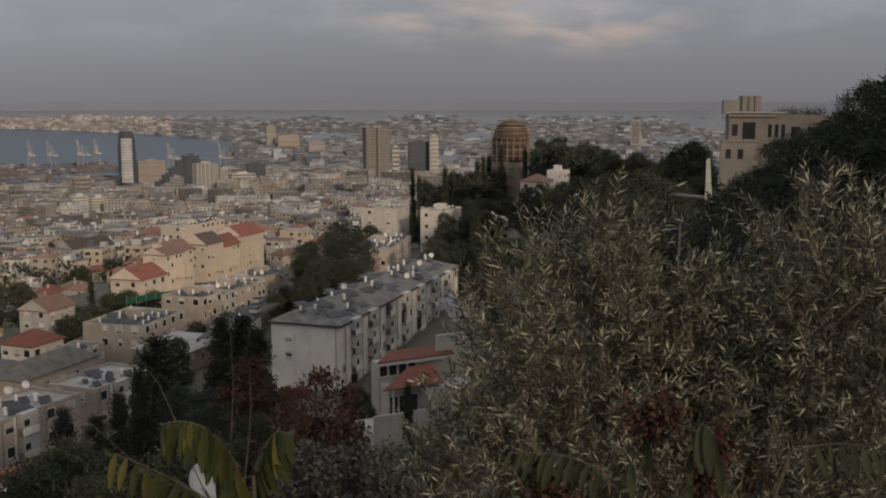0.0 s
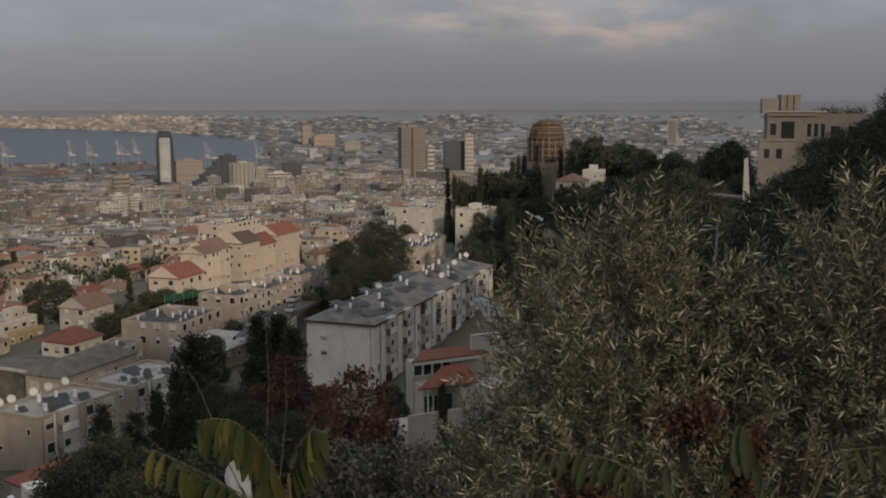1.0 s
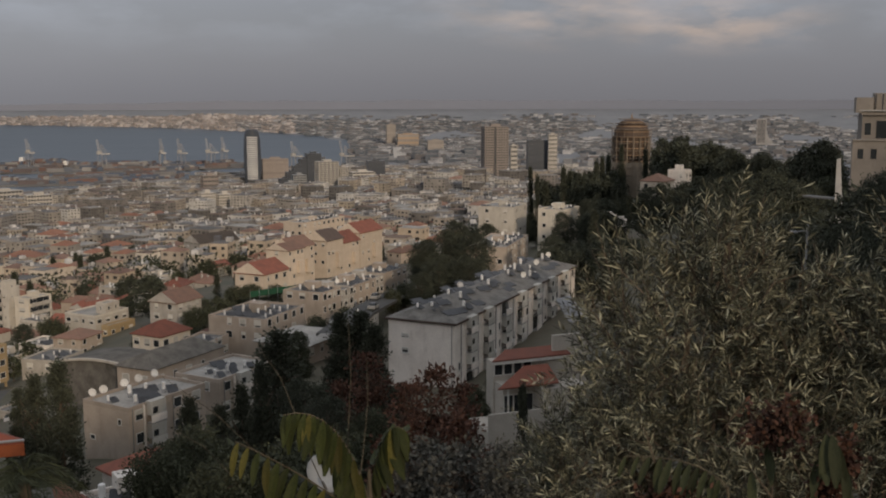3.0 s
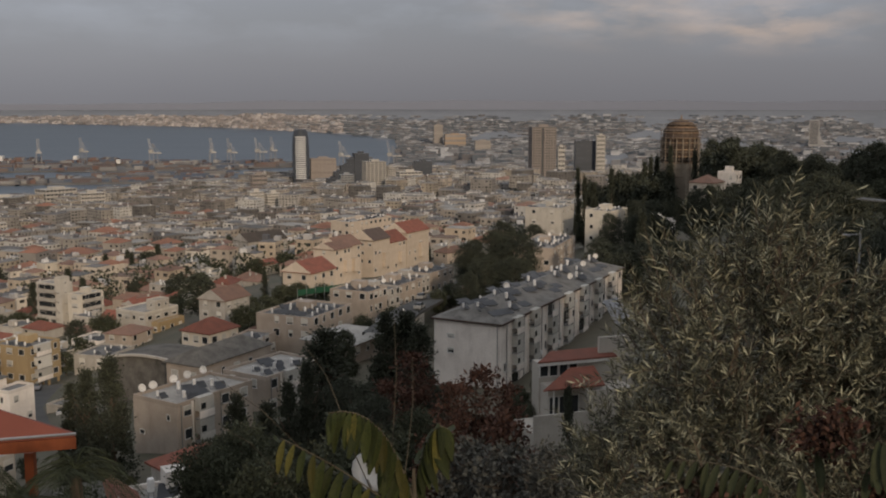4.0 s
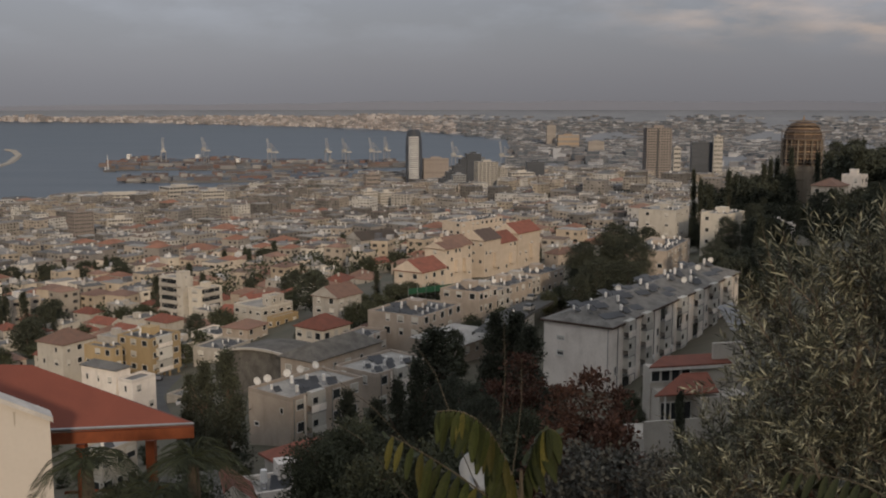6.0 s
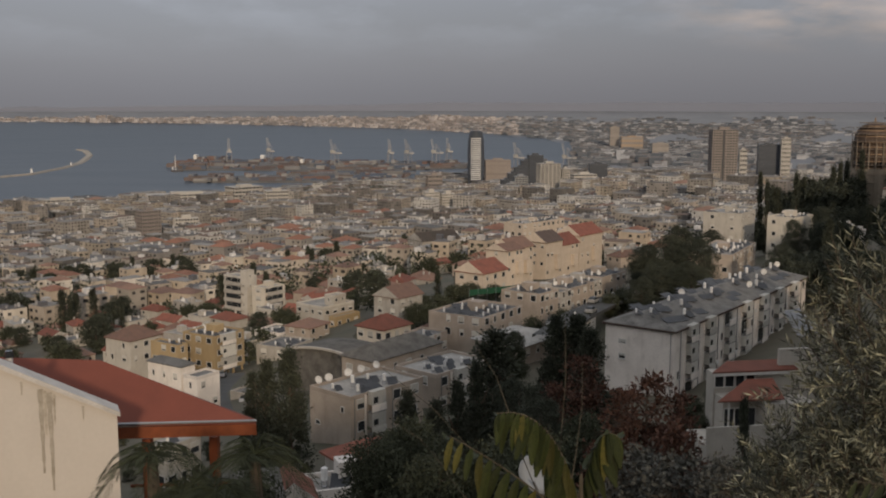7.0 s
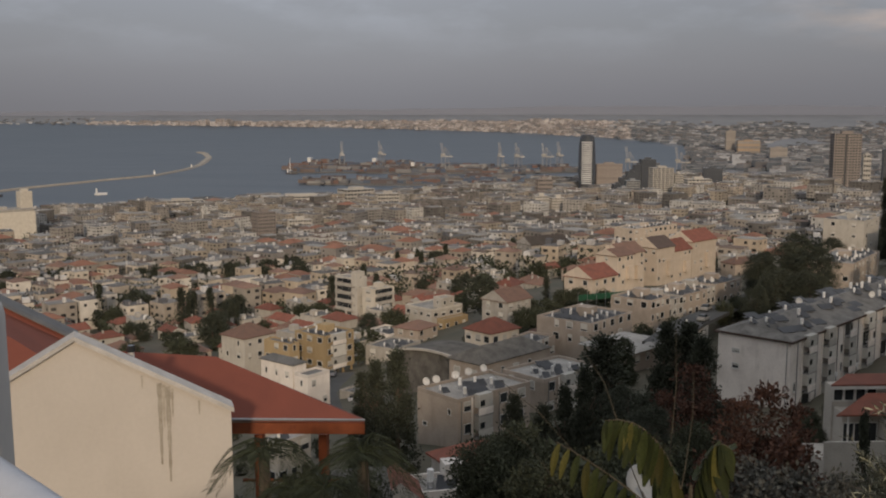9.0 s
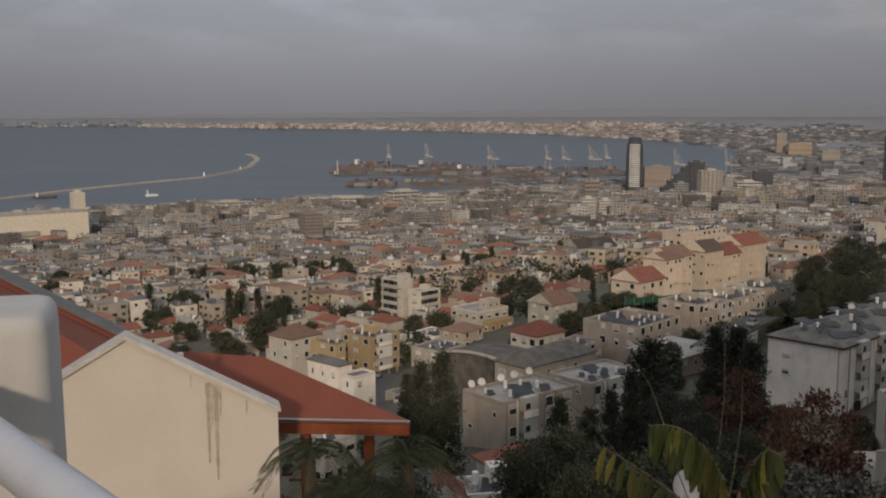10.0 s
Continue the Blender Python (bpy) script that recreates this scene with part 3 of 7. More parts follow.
HEATER_SPOTS, DISH_SPOTS, PANEL_SPOTS = [], [], []


RUSTP = mat("rusty_pipe", (0.16, 0.10, 0.07), (0.09, 0.06, 0.045), scale=2, fine=12)


def roof_kit(corner, a, la, lb, n, dishes=0, drop=0.38, rng=3, rise=0.0):
    """Heaters and dishes scattered on a flat roof."""
    r = random.Random(rng)
    c, s = math.cos(radians(a)), math.sin(radians(a))
    cells = [(i, j) for i in range(max(1, int((la - 2) / 3.0))) for j in range(max(1, int((lb - 2) / 2.6)))]
    r.shuffle(cells)
    for q, (i, j) in enumerate(cells[:n + dishes]):
        u, v = 0.9 + i * 3.0 + r.uniform(0, 1.5), 1.0 + j * 2.6 + r.uniform(0, 1.3)
        p = (corner[0] + c * u - s * v, corner[1] + s * u + c * v, corner[2] - drop + rise * (1 - abs(v + 0.3 - lb / 2) / (lb / 2)))
        if q < n and (q % 4 == 3 or (rise and q % 2)):
            PANEL_SPOTS.append((p, a + r.choice((-14, 0, 10)) - 20))
        elif q < n:
            HEATER_SPOTS.append((p, a + r.choice((-12, -4, 0, 8)) - 20, r.uniform(0.46, 0.78)))
        else:
            DISH_SPOTS.append((p, r.uniform(-30, 20)))
    pipes = empty("roof_pipes", pose(corner[0], corner[1], corner[2] - drop, 0, 0, a), "thin rusty water pipes lying along a roof", "pipes", "pipes on the roofs")
    worn = r.choice((METAL, RUSTP, METAL))
    for _ in range(max(2, int(la * lb / 70))):
        v = r.uniform(0.8, lb - 0.8)
        u0 = r.uniform(0.6, la * 0.7)
        u1 = min(la - 0.6, u0 + r.uniform(2, 7))
        z = 0.10 + rise * (1 - abs(v - lb / 2) / (lb / 2))
        bm = bmesh.new()
        tube(bm, [(u0, v, z), ((u0 + u1) / 2, v, z + 0.02), (u1, v, z)], 0.05, 5)
        part("pipe", bm, worn, pipes)


def leaf_mesh(name, pts, dirs, length, width, material, rs, bend=0.0):
    """Lance-shaped leaves: one pointed blade of two halves at each point along each direction."""
    n = len(pts)
    d = dirs / np.linalg.norm(dirs, axis=1, keepdims=True)
    s = np.cross(d, rs.normal(size=(n, 3)))
    s /= np.linalg.norm(s, axis=1, keepdims=True) + 1e-9
    nn = np.cross(d, s)
    ln = (length * rs.uniform(0.7, 1.25, n))[:, None]
    wd = (width * rs.uniform(0.8, 1.2, n))[:, None]
    v = np.stack([pts, pts + d * ln * 0.5 + s * wd * 0.5 + nn * wd * 0.2, pts + d * ln - nn * ln * bend, pts + d * ln * 0.5 - s * wd * 0.5 + nn * wd * 0.2], 1).reshape(-1, 3)
    base = np.arange(n)[:, None] * 4
    f = np.concatenate([base + np.array([[0, 1, 2]]), base + np.array([[0, 2, 3]])], 1).reshape(-1, 3)
    me = bpy.data.meshes.new(name)
    me.vertices.add(len(v))
    me.vertices.foreach_set("co", v.ravel())
    me.loops.add(f.size)
    me.loops.foreach_set("vertex_index", f.ravel())
    me.polygons.add(len(f))
    me.polygons.foreach_set("loop_start", np.arange(len(f)) * 3)
    me.update()
    me.validate()
    me.materials.append(material)
    return me


def make_tree(name, label, category, height, radius, shape, leaf, leaf_len, n_clump, per, seed, group="", limbs=6, clump_r=0.22):
    """A tapered trunk with limbs and a crown of many small leaf tufts."""
    rs = np.random.RandomState(seed)
    t = empty(name, pose(0, 0, -300), label, category, group)
    bm = bmesh.new()
    tr = height * 0.022 + 0.05
    crook = rs.uniform(-0.03, 0.03, (5, 2)) * height
    spine = [(crook[i][0] * i / 4, crook[i][1] * i / 4, -1.0 + (height * 0.92 + 1.0) * i / 4) for i in range(5)]
    tube(bm, spine, [tr * 1.4, tr, tr * 0.75, tr * 0.45, tr * 0.12], 7)
    for i in range(limbs):
        z0 = height * rs.uniform(0.25, 0.7)
        an = rs.uniform(0, 6.28)
        out = radius * rs.uniform(0.45, 0.8)
        p0 = Vector((0, 0, z0))
        p1 = Vector((math.cos(an) * out * 0.5, math.sin(an) * out * 0.5, z0 + height * 0.06))
        p2 = Vector((math.cos(an) * out, math.sin(an) * out, z0 + height * rs.uniform(0.08, 0.2)))
        tube(bm, [p0, p1, p2], [tr * 0.5, tr * 0.3, tr * 0.08], 5)
    part("trunk", bm, BARK, t)
    cs = []
    while len(cs) < n_clump:
        h = rs.uniform(0.04, 1.0)
        if shape == "column":
            rad = radius * min(1.0, 0.55 + h * 2.5) * (1 - h) ** 0.55
        elif shape == "cone":
            rad = radius * (1.02 - h) ** 0.85
        elif shape == "umbrella":
            h = 0.45 + 0.55 * h
            rad = radius * math.sqrt(max(0.0, 1 - ((h - 0.68) / 0.34) ** 2))
        else:
            h = 0.16 + 0.84 * h
            rad = radius * math.sqrt(max(0.0, 1 - ((h - 0.58) / 0.44) ** 2)) * rs.uniform(0.75, 1.12)
        an, q = rs.uniform(0, 6.283), math.sqrt(rs.uniform(0.12, 1.0))
        cs.append((math.cos(an) * rad * q, math.sin(an) * rad * q, h * height))
    cs = np.array(cs)
    cr = radius * clump_r * rs.uniform(0.6, 1.4, n_clump)
    off = rs.normal(size=(n_clump, per, 3)) * 0.55 * cr[:, None, None]
    off[:, :, 2] *= 1.3 if shape == "column" else 0.7
    pts = (cs[:, None, :] + off).reshape(-1, 3)
    dirs = off.reshape(-1, 3) + rs.normal(size=(n_clump * per, 3)) * 0.3 * radius * clump_r + np.array([0, 0, 0.4 if shape in ("column", "cone") else 0.1]) * radius * clump_r
    crown = new("crown", leaf_mesh("crown", pts, dirs, leaf_len, leaf_len * 0.55, leaf, rs))
    crown.parent = t
    return t


TREES = {}


def plant(kind, x, y, s=1.0, rz=0.0, z=None):
    src = TREES[kind]
    zz = ground(x, y) - 0.3 if z is None else z
    return copy_thing(src, pose(x, y, zz, 0, 0, rz) @ Matrix.Diagonal((s, s, s, 1)))

# ---- blocks of flats on the near slope ----
A = 57.0            # the way the streets run along the slope
c0 = (20.73, 148.56, 141.91)
BLOCK_A = building("apartment_block", "long white rendered apartment block with grey hipped roof", c0, 58, 60, 11.3, 11.5, WHITE, ASBEST, "hip", 4, (18, 1), (0.95, 1.15), rise=2.0, over=0.35, rng=4, skip=0.5, sill=True, every=("front", "back"))
window_at(BLOCK_A, pose(0, 8.4, 6.2, 0, 0, -90), 1.0, 0.7, 0.45, True)
window_at(BLOCK_A, pose(0, 8.4, 8.6, 0, 0, -90), 1.1, 0.5, 0.8)
roof_kit(c0, 58, 60, 11.3, 36, 4, drop=0.12, rng=18, rise=2.0)
bm = bmesh.new()
ring_frame(bm, -0.42, 60.42, -0.42, 11.72, -0.30, 60.30, -0.30, 11.60, 11.22, 11.52, flat=True)
part("eave_board", bm, mat("dark_brown_board", (0.075, 0.048, 0.038), (0.05, 0.034, 0.028), scale=1, fine=8), BLOCK_A, "dark brown eave board")
c1 = (-23.32, 125.86, 137.42)
BLOCK_B = building("apartment_block", "beige rendered block with flat whitewashed roof", c1, 52.4, 13.5, 8.2, 12.0, BEIGE, ROOFW, "flat", 4, (4, 1), rng=5, hut=False, every=("front", "back", "far"))
window_at(BLOCK_B, pose(0, 6.6, 7.0, 0, 0, -90), 0.8, 0.5)
window_at(BLOCK_B, pose(0, 1.6, 9.6, 0, 0, -90), 0.5, 0.7)
window_at(BLOCK_B, pose(0, 1.6, 3.6, 0, 0, -90), 0.5, 0.7)
roof_kit(c1, 52.4, 13.5, 8.2, 14, 1, rng=9)
for p, lb, us in ((c1, 8.2, (1.2, 2.9, 6.4, 9.0, 12.0)),):
    for u in us:
        DISH_SPOTS.append(((p[0] + math.cos(radians(53)) * u - math.sin(radians(53)) * (lb - 0.7), p[1] + math.sin(radians(53)) * u + math.cos(radians(53)) * (lb - 0.7), p[2] - 0.38), (u * 37) % 40 - 20))
c2 = (-14.05, 145.32, 135.36)
BLOCK_C = building("apartment_block", "beige rendered block stepped behind its twin, flat roof", c2, 54, 13, 8.5, 12.0, BEIGE, ROOFW, "flat", 4, (4, 2), rng=6, hut=False)
roof_kit(c2, 54, 13, 8.5, 12, 4, rng=10)
ce = (-9.70, 191.75, 134.14)
building("apartment_block", "low pale block with cream side wall and flat roof", ce, 61, 15.6, 12.6, 5.0, BEIGE, ROOFG, "flat", 2, (5, 4), rng=7)
roof_kit(ce, 61, 15.6, 12.6, 20, 3, rng=11)
for i, (p, la, lb, h) in enumerate((((1.39, 218.00, 134.08), 8, 10, 5.5), ((3.62, 225.97, 132.36), 10, 10, 4.5), ((8.55, 239.85, 131.41), 12, 10, 6), ((12.94, 253.67, 130.30), 9, 10, 4.8), ((18.08, 267.39, 129.66), 14, 10, 6))):
    building("terrace_block", "grey-cream stepped terrace block with flat roof", p, 58, la, lb, h, STONE if i % 2 else BEIGE, ROOFG, "flat", 2, (4, 3), rng=20 + i, group="stepped terrace blocks")
    roof_kit(p, 58, la, lb, 8, 2, rng=30 + i)
building("house", "low pale house between the blocks with a cluttered roof", (9.72, 202.77, 131.82), 58, 6.1, 5.4, 4.5, PALEW, ROOFG, "flat", 2, (2, 2), (0.9, 1.0), rng=35, category="house", hut=False)
roof_kit((9.72, 202.77, 131.82), 58, 6.1, 5.4, 4, 1, rng=36)
# the sunlit row with tiled roofs, stepped unit by unit
for i, (p, la, lb, h, rise, rf) in enumerate((((-8.50, 321.89, 128.29), 9, 8.4, 10, 2.0, TILED), ((-6.86, 329.93, 127.87), 12, 9, 11, 3.0, TILED), ((4.05, 344.98, 128.03), 10.5, 9.0, 12, 3.4, DTILE), ((9.97, 355.86, 125.73), 10.9, 9.0, 10, 3.6, TILE), ((16.57, 369.63, 127.36), 16, 10.0, 12, 3.6, TILE))):
    row = building("terraced_house", "sunlit tan stone terraced house with red tiled roof" if rf is TILE else "sunlit tan stone terraced house with weathered dark roof", p, 56, la, lb, h, TAN, rf, "gable", 4, (4, 3), (1.0, 1.1), rise=rise, rng=40 + i, skip=0.5,
                   category="terraced house", group="sunlit tiled row")
    bm = bmesh.new()
    box(bm, la * 0.55, la * 0.55 + 2.6, -1.2, -0.003, 2.2, h * 0.62)
    part("stair_bay", bm, TAN, row)
    bm = bmesh.new()
    box(bm, la * 0.2, la * 0.2 + 0.8, lb * 0.62, lb * 0.62 + 0.8, h + rise * 0.4, h + rise + 0.9)
    part("chimney", bm, TAN, row)
    TAKEN.append((p[0], p[1], 14))
building("apartment_block", "long ochre-tan flats above the sunlit row", (-5.35, 479.97, 118.61), 52, 33, 11.7, 14, TAN, ROOFW, "flat", 4, (9, 3), (1.6, 1.3), rng=48)
roof_kit((-5.35, 479.97, 118.61), 52, 33, 11.7, 14, 1, rng=49)
building("house", "tan gabled house with a red tiled roof", (-13.12, 261.67, 130.95), 57, 11.0, 9.1, 9, TAN, TILE, "gable", 3, (3, 2), rise=2.9, rng=50, category="house")
building("house", "low house with orange-red tiled hipped roof", (-29.31, 193.80, 130.89), 55, 8.2, 7.2, 3.2, CREAM, TILE, "hip", 1, (3, 3), rise=2.2, rng=51, category="house")
building("house", "pale house with weathered red gable roof", (-33.12, 244.77, 127.30), 58, 9.5, 8, 5, STONE, TILED, "gable", 2, (3, 2), rise=2.6, rng=52, category="house")
building("hall", "hall with long grey fibre-cement roof", (-26.30, 163.90, 132.30), 57, 18, 7.5, 4.0, BEIGE, SHEET, "hip", 1, (5, 2), rise=2.0, rng=53, category="hall")
building("hall", "shed with a pale metal roof", (-1.85, 177.99, 131.94), 57, 14, 11, 6.0, BEIGE, ROOFW, "hip", 2, (4, 2), rise=1.0, rng=54, category="hall")
building("apartment_block", "tan flats among trees with flat roof", (54.74, 284.79, 133.53), 66, 30, 12, 9, BEIGE, ROOFW, "flat", 3, (7, 3), rng=55)
roof_kit((54.74, 284.79, 133.53), 66, 30, 12, 20, 2, rng=56)
building("apartment_block", "white flats with flat roof among cypresses", (103.38, 407.08, 130.99), 66, 18, 14, 12, WHITE, ROOFW, "flat", 3, (4, 3), rng=57)
building("apartment_block", "white flats with flat roof among cypresses", (92.69, 460.77, 128.40), 66, 18, 12, 13, CREAM, ROOFW, "flat", 3, (4, 3), rng=58)
building("apartment_block", "sunlit white flats with flat roofs among conifers", (80.03, 320.15, 140.23), 52.6, 14.0, 8.9, 11, CREAM, ROOFW, "flat", 3, (3, 2), (1.1, 1.1), rng=101)
roof_kit((80.03, 320.15, 140.23), 52.6, 14.0, 8.9, 5, 0, rng=111)
building("apartment_block", "white terraced flats above the slope", (67.52, 338.33, 139.44), 62.8, 16.1, 12.7, 10, PALEW, ROOFW, "flat", 3, (3, 2), (1.1, 1.1), rng=102)
roof_kit((67.52, 338.33, 139.44), 62.8, 16.1, 12.7, 5, 0, rng=112)
building("apartment_block", "small white hillside house among the trees", (87.61, 286.92, 140.09), 53.4, 9.7, 6.4, 6, WHITE, ROOFW, "flat", 3, (3, 2), (1.1, 1.1), rng=103)
roof_kit((87.61, 286.92, 140.09), 53.4, 9.7, 6.4, 5, 0, rng=113)
# left of the beige twin blocks
for b, d, q in ((18, 225, 19), (20.5, 232, 12), (19.5, 200, 10)):
    TAKEN.append((-math.sin(radians(b)) * d, math.cos(radians(b)) * d, q))
cy = (-73.71, 225.25, 121.33)
BLOCK_Y = building("apartment_block", "ochre rendered apartment block on pillars with crowded flat roof", cy, 62, 9.8, 10.4, 8.6, OCHRE, ROOFG, "flat", 3, (3, 3), (1.5, 1.2), rng=60, dig=0.0)
roof_kit(cy, 62, 9.8, 10.4, 9, 0, rng=61)
bm = bmesh.new()
box(bm, -0.2, 0.2, -0.2, 0.2, -7.0, 0.0)
pillar = mesh_of("pillar", bm, OCHRE)
for u in (0.5, 3.4, 6.4, 9.3):
    for v in (0.5, 5.2, 9.9):
        share("pillar", pillar, BLOCK_Y, pose(u, v, 0))
bm = bmesh.new()
box(bm, 4.0, 7.0, 3.5, 7.5, -7.0, 0.0)
part("entrance_core", bm, GREYC, BLOCK_Y)
building("apartment_block", "low ochre wing with a flat tank roof", (-80.80, 220.67, 120.20), 62, 3.0, 9.1, 8.5, OCHRE, ROOFG, "flat", 3, (1, 3), rng=67, hut=False)
roof_kit((-80.80, 220.67, 120.20), 62, 3.0, 9.1, 4, 0, rng=69)
cw = (-63.22, 173.86, 127.86)
building("house", "small white house with flat roof and arched windows", cw, 62, 3.4, 8.8, 8, WHITE, ROOFG, "hip", 2, (1, 3), (0.8, 1.0), rise=0.9, over=0.25, rng=62, category="house")
building("house", "white box wing with a grey flat roof", (-59.63, 171.96, 126.56), 62, 5.5, 3.6, 7, WHITE, ROOFG, "flat", 2, (2, 1), (0.8, 1.0), rng=59, category="house", hut=False, skip=0.7)
building("house", "white house with red hipped roof", (-98.20, 235.33, 117.32), 62, 10, 9, 6.5, PALEW, TILED, "hip", 2, (3, 2), rise=2.8, rng=63, category="house")
building("apartment_block", "white flats with terraced flat roofs", (-59.20, 278.78, 117.89), 56, 12.5, 11.2, 11, PALEW, ROOFW, "flat", 3, (4, 4), (1.5, 1.0), rng=64, hut=False)
building("apartment_block", "white stair tower with a roof terrace", (-56.99, 282.30, 120.55), 56, 5.1, 3.6, 9, PALEW, ROOFW, "flat", 3, (2, 1), (0.8, 0.9), rng=68, hut=False)
building("apartment_block", "ochre lower storeys below a white overhang", (-55.60, 277.60, 115.30), 58, 10.4, 2.4, 8, OCHRE, ROOFW, "flat", 2, (3, 1), (1.1, 1.1), rng=46, hut=False)
SLAB_A = building("apartment_block", "white slab block with long balconies", (-105.67, 359.80, 111.88), 60, 6.3, 10.7, 16, PALEW, ROOFW, "flat", 5, (1, 2), (2.4, 1.3), rng=65, hut=False)
building("apartment_block", "white stair core between two slab blocks", (-104.60, 358.60, 114.32), 60, 4.1, 3.0, 18, PALEW, ROOFW, "flat", 5, (1, 1), (0.6, 0.8), rng=47, hut=False)
SLAB_B = building("apartment_block", "cream slab block with long balconies", (-96.93, 355.01, 108.86), 58, 10.1, 6.5, 12, CREAM, ROOFW, "flat", 4, (2, 1), (2.4, 1.3), rng=66)
for blk, n, ln, turn in ((SLAB_A, 5, 10.7, -90), (SLAB_B, 4, 10.1, 0)):
    bm = bmesh.new()
    ln -= 0.8
    box(bm, 0.4, ln, -1.2, -0.003, 0.0, 0.2)
    box(bm, 0.4, ln, -1.2, -1.1, 0.2, 1.15)
    band = mesh_of("balcony", bm, PALEW)
    bm = bmesh.new()
    box(bm, 0.6, ln - 0.2, -0.07, -0.004, 1.0, 2.6)
    glaze = mesh_of("balcony_glazing", bm, GLASS)
    for j in range(n):
        m = pose(0, ln + 0.4, j * 3.1 + 0.3, 0, 0, turn) if turn else pose(0, 0, j * 2.9 + 0.3)
        share("balcony", band, blk, m)
        share("balcony_glazing", glaze, blk, m)
building("hall", "dark brown hall with stone gable front", (-57.22, 516.84, 104.49), 40, 24, 14, 9, STONE, mat("dark_brown_roof", (0.07, 0.055, 0.045), (0.045, 0.038, 0.032), scale=0.2, fine=2), "gable", 2, (4, 2), rise=4.0, rng=70, category="hall")
for p, la, lb, h, w, rf, lab in (((-19.50, 186.50, 131.40), 7, 6, 4, BEIGE, ROOFG, "low annexe with bitumen roof"), ((-18.40, 205.00, 128.40), 8, 6, 4, STONE, TILED, "low house with a faded roof"), ((-58.39, 232.79, 117.18), 11, 9, 7, STONE, ROOFG, "small pale flats with cluttered roof"),
                         ((-68.39, 266.36, 112.92), 10, 9, 6, WHITE, ROOFW, "small white flats with water tanks"), ((-57.94, 255.51, 116.85), 9, 8, 5, BEIGE, TILED, "low house with faded tile roof"), ((-51.52, 182.88, 120.21), 8, 7, 5, STONE, ROOFG, "low pale house beside the car park"),
                         ((-42.17, 110.21, 135.46), 5.5, 4, 6, PALEW, ROOFW, "white house half hidden below the canopy")):
    flat = rf is not ASBEST and rf is not TILED
    building("house", lab, p, 58 + la, la, lb, h, w, rf, "flat" if flat else "hip", 2, (3, 2), rise=1.6, rng=int(la * 7 + lb), category="house", hut=False)
    if flat:
        roof_kit(p, 58 + la, la, lb, 6, 1, rng=int(la + lb))

def arched_hall():
    """A low hall under one shallow curved roof with a pale rim."""
    t = empty("arched_hall", pose(-28.09, 169.69, 125.57, 0, 0, 57), "low hall with a curved grey roof and pale rim", "hall")
    la, lb, z, n = 9.0, 20.0, 4.6, 18

    def arc(k):
        u = -1 + 2 * k / n
        return lb * k / n, z + 1.3 * (1 - u * u)
    for name, x0, x1, lift, thick, m in (("roof", 0.0, la, 0.0, 0.25, SHEET), ("roof_rim", -0.5, 0.0, 0.12, 0.4, PALEW)):
        bm = bmesh.new()
        rows = [[bm.verts.new((x, arc(k)[0], arc(k)[1] + dz)) for x, dz in ((x0, lift), (x1, lift), (x1, lift - thick), (x0, lift - thick))] for k in range(n + 1)]
        for p, q in zip(rows, rows[1:]):
            for j in range(4):
                bm.faces.new((p[j], p[(j + 1) % 4], q[(j + 1) % 4], q[j]))
        bm.faces.new(rows[0])
        bm.faces.new(rows[-1][::-1])
        part(name, bm, m, t)
    bm = bmesh.new()
    lo = [bm.verts.new((0.3, y, -5)) for y in (0.2, lb - 0.2)]
    hi = [bm.verts.new((0.3, max(0.2, min(lb - 0.2, arc(k)[0])), arc(k)[1] - 0.2)) for k in range(n + 1)]
    front = [lo[0]] + hi + [lo[1]]
    bm.faces.new(front)
    back = [bm.verts.new(v.co + Vector((la - 0.6, 0, 0))) for v in front]
    bm.faces.new(back[::-1])
    for j in range(len(front)):
        k = (j + 1) % len(front)
        bm.faces.new((front[j], front[k], back[k], back[j]))
    part("body", bm, SHEET, t)
    TAKEN.append((-31, 186, 10))


arched_hall()
building("house", "small cream annexe with a red eave", (-28.60, 168.80, 131.20), 57, 4.5, 4.0, 3.5, CREAM, TILED, "hip", 1, (1, 1), (0.8, 0.9), rise=0.7, rng=72, category="house")

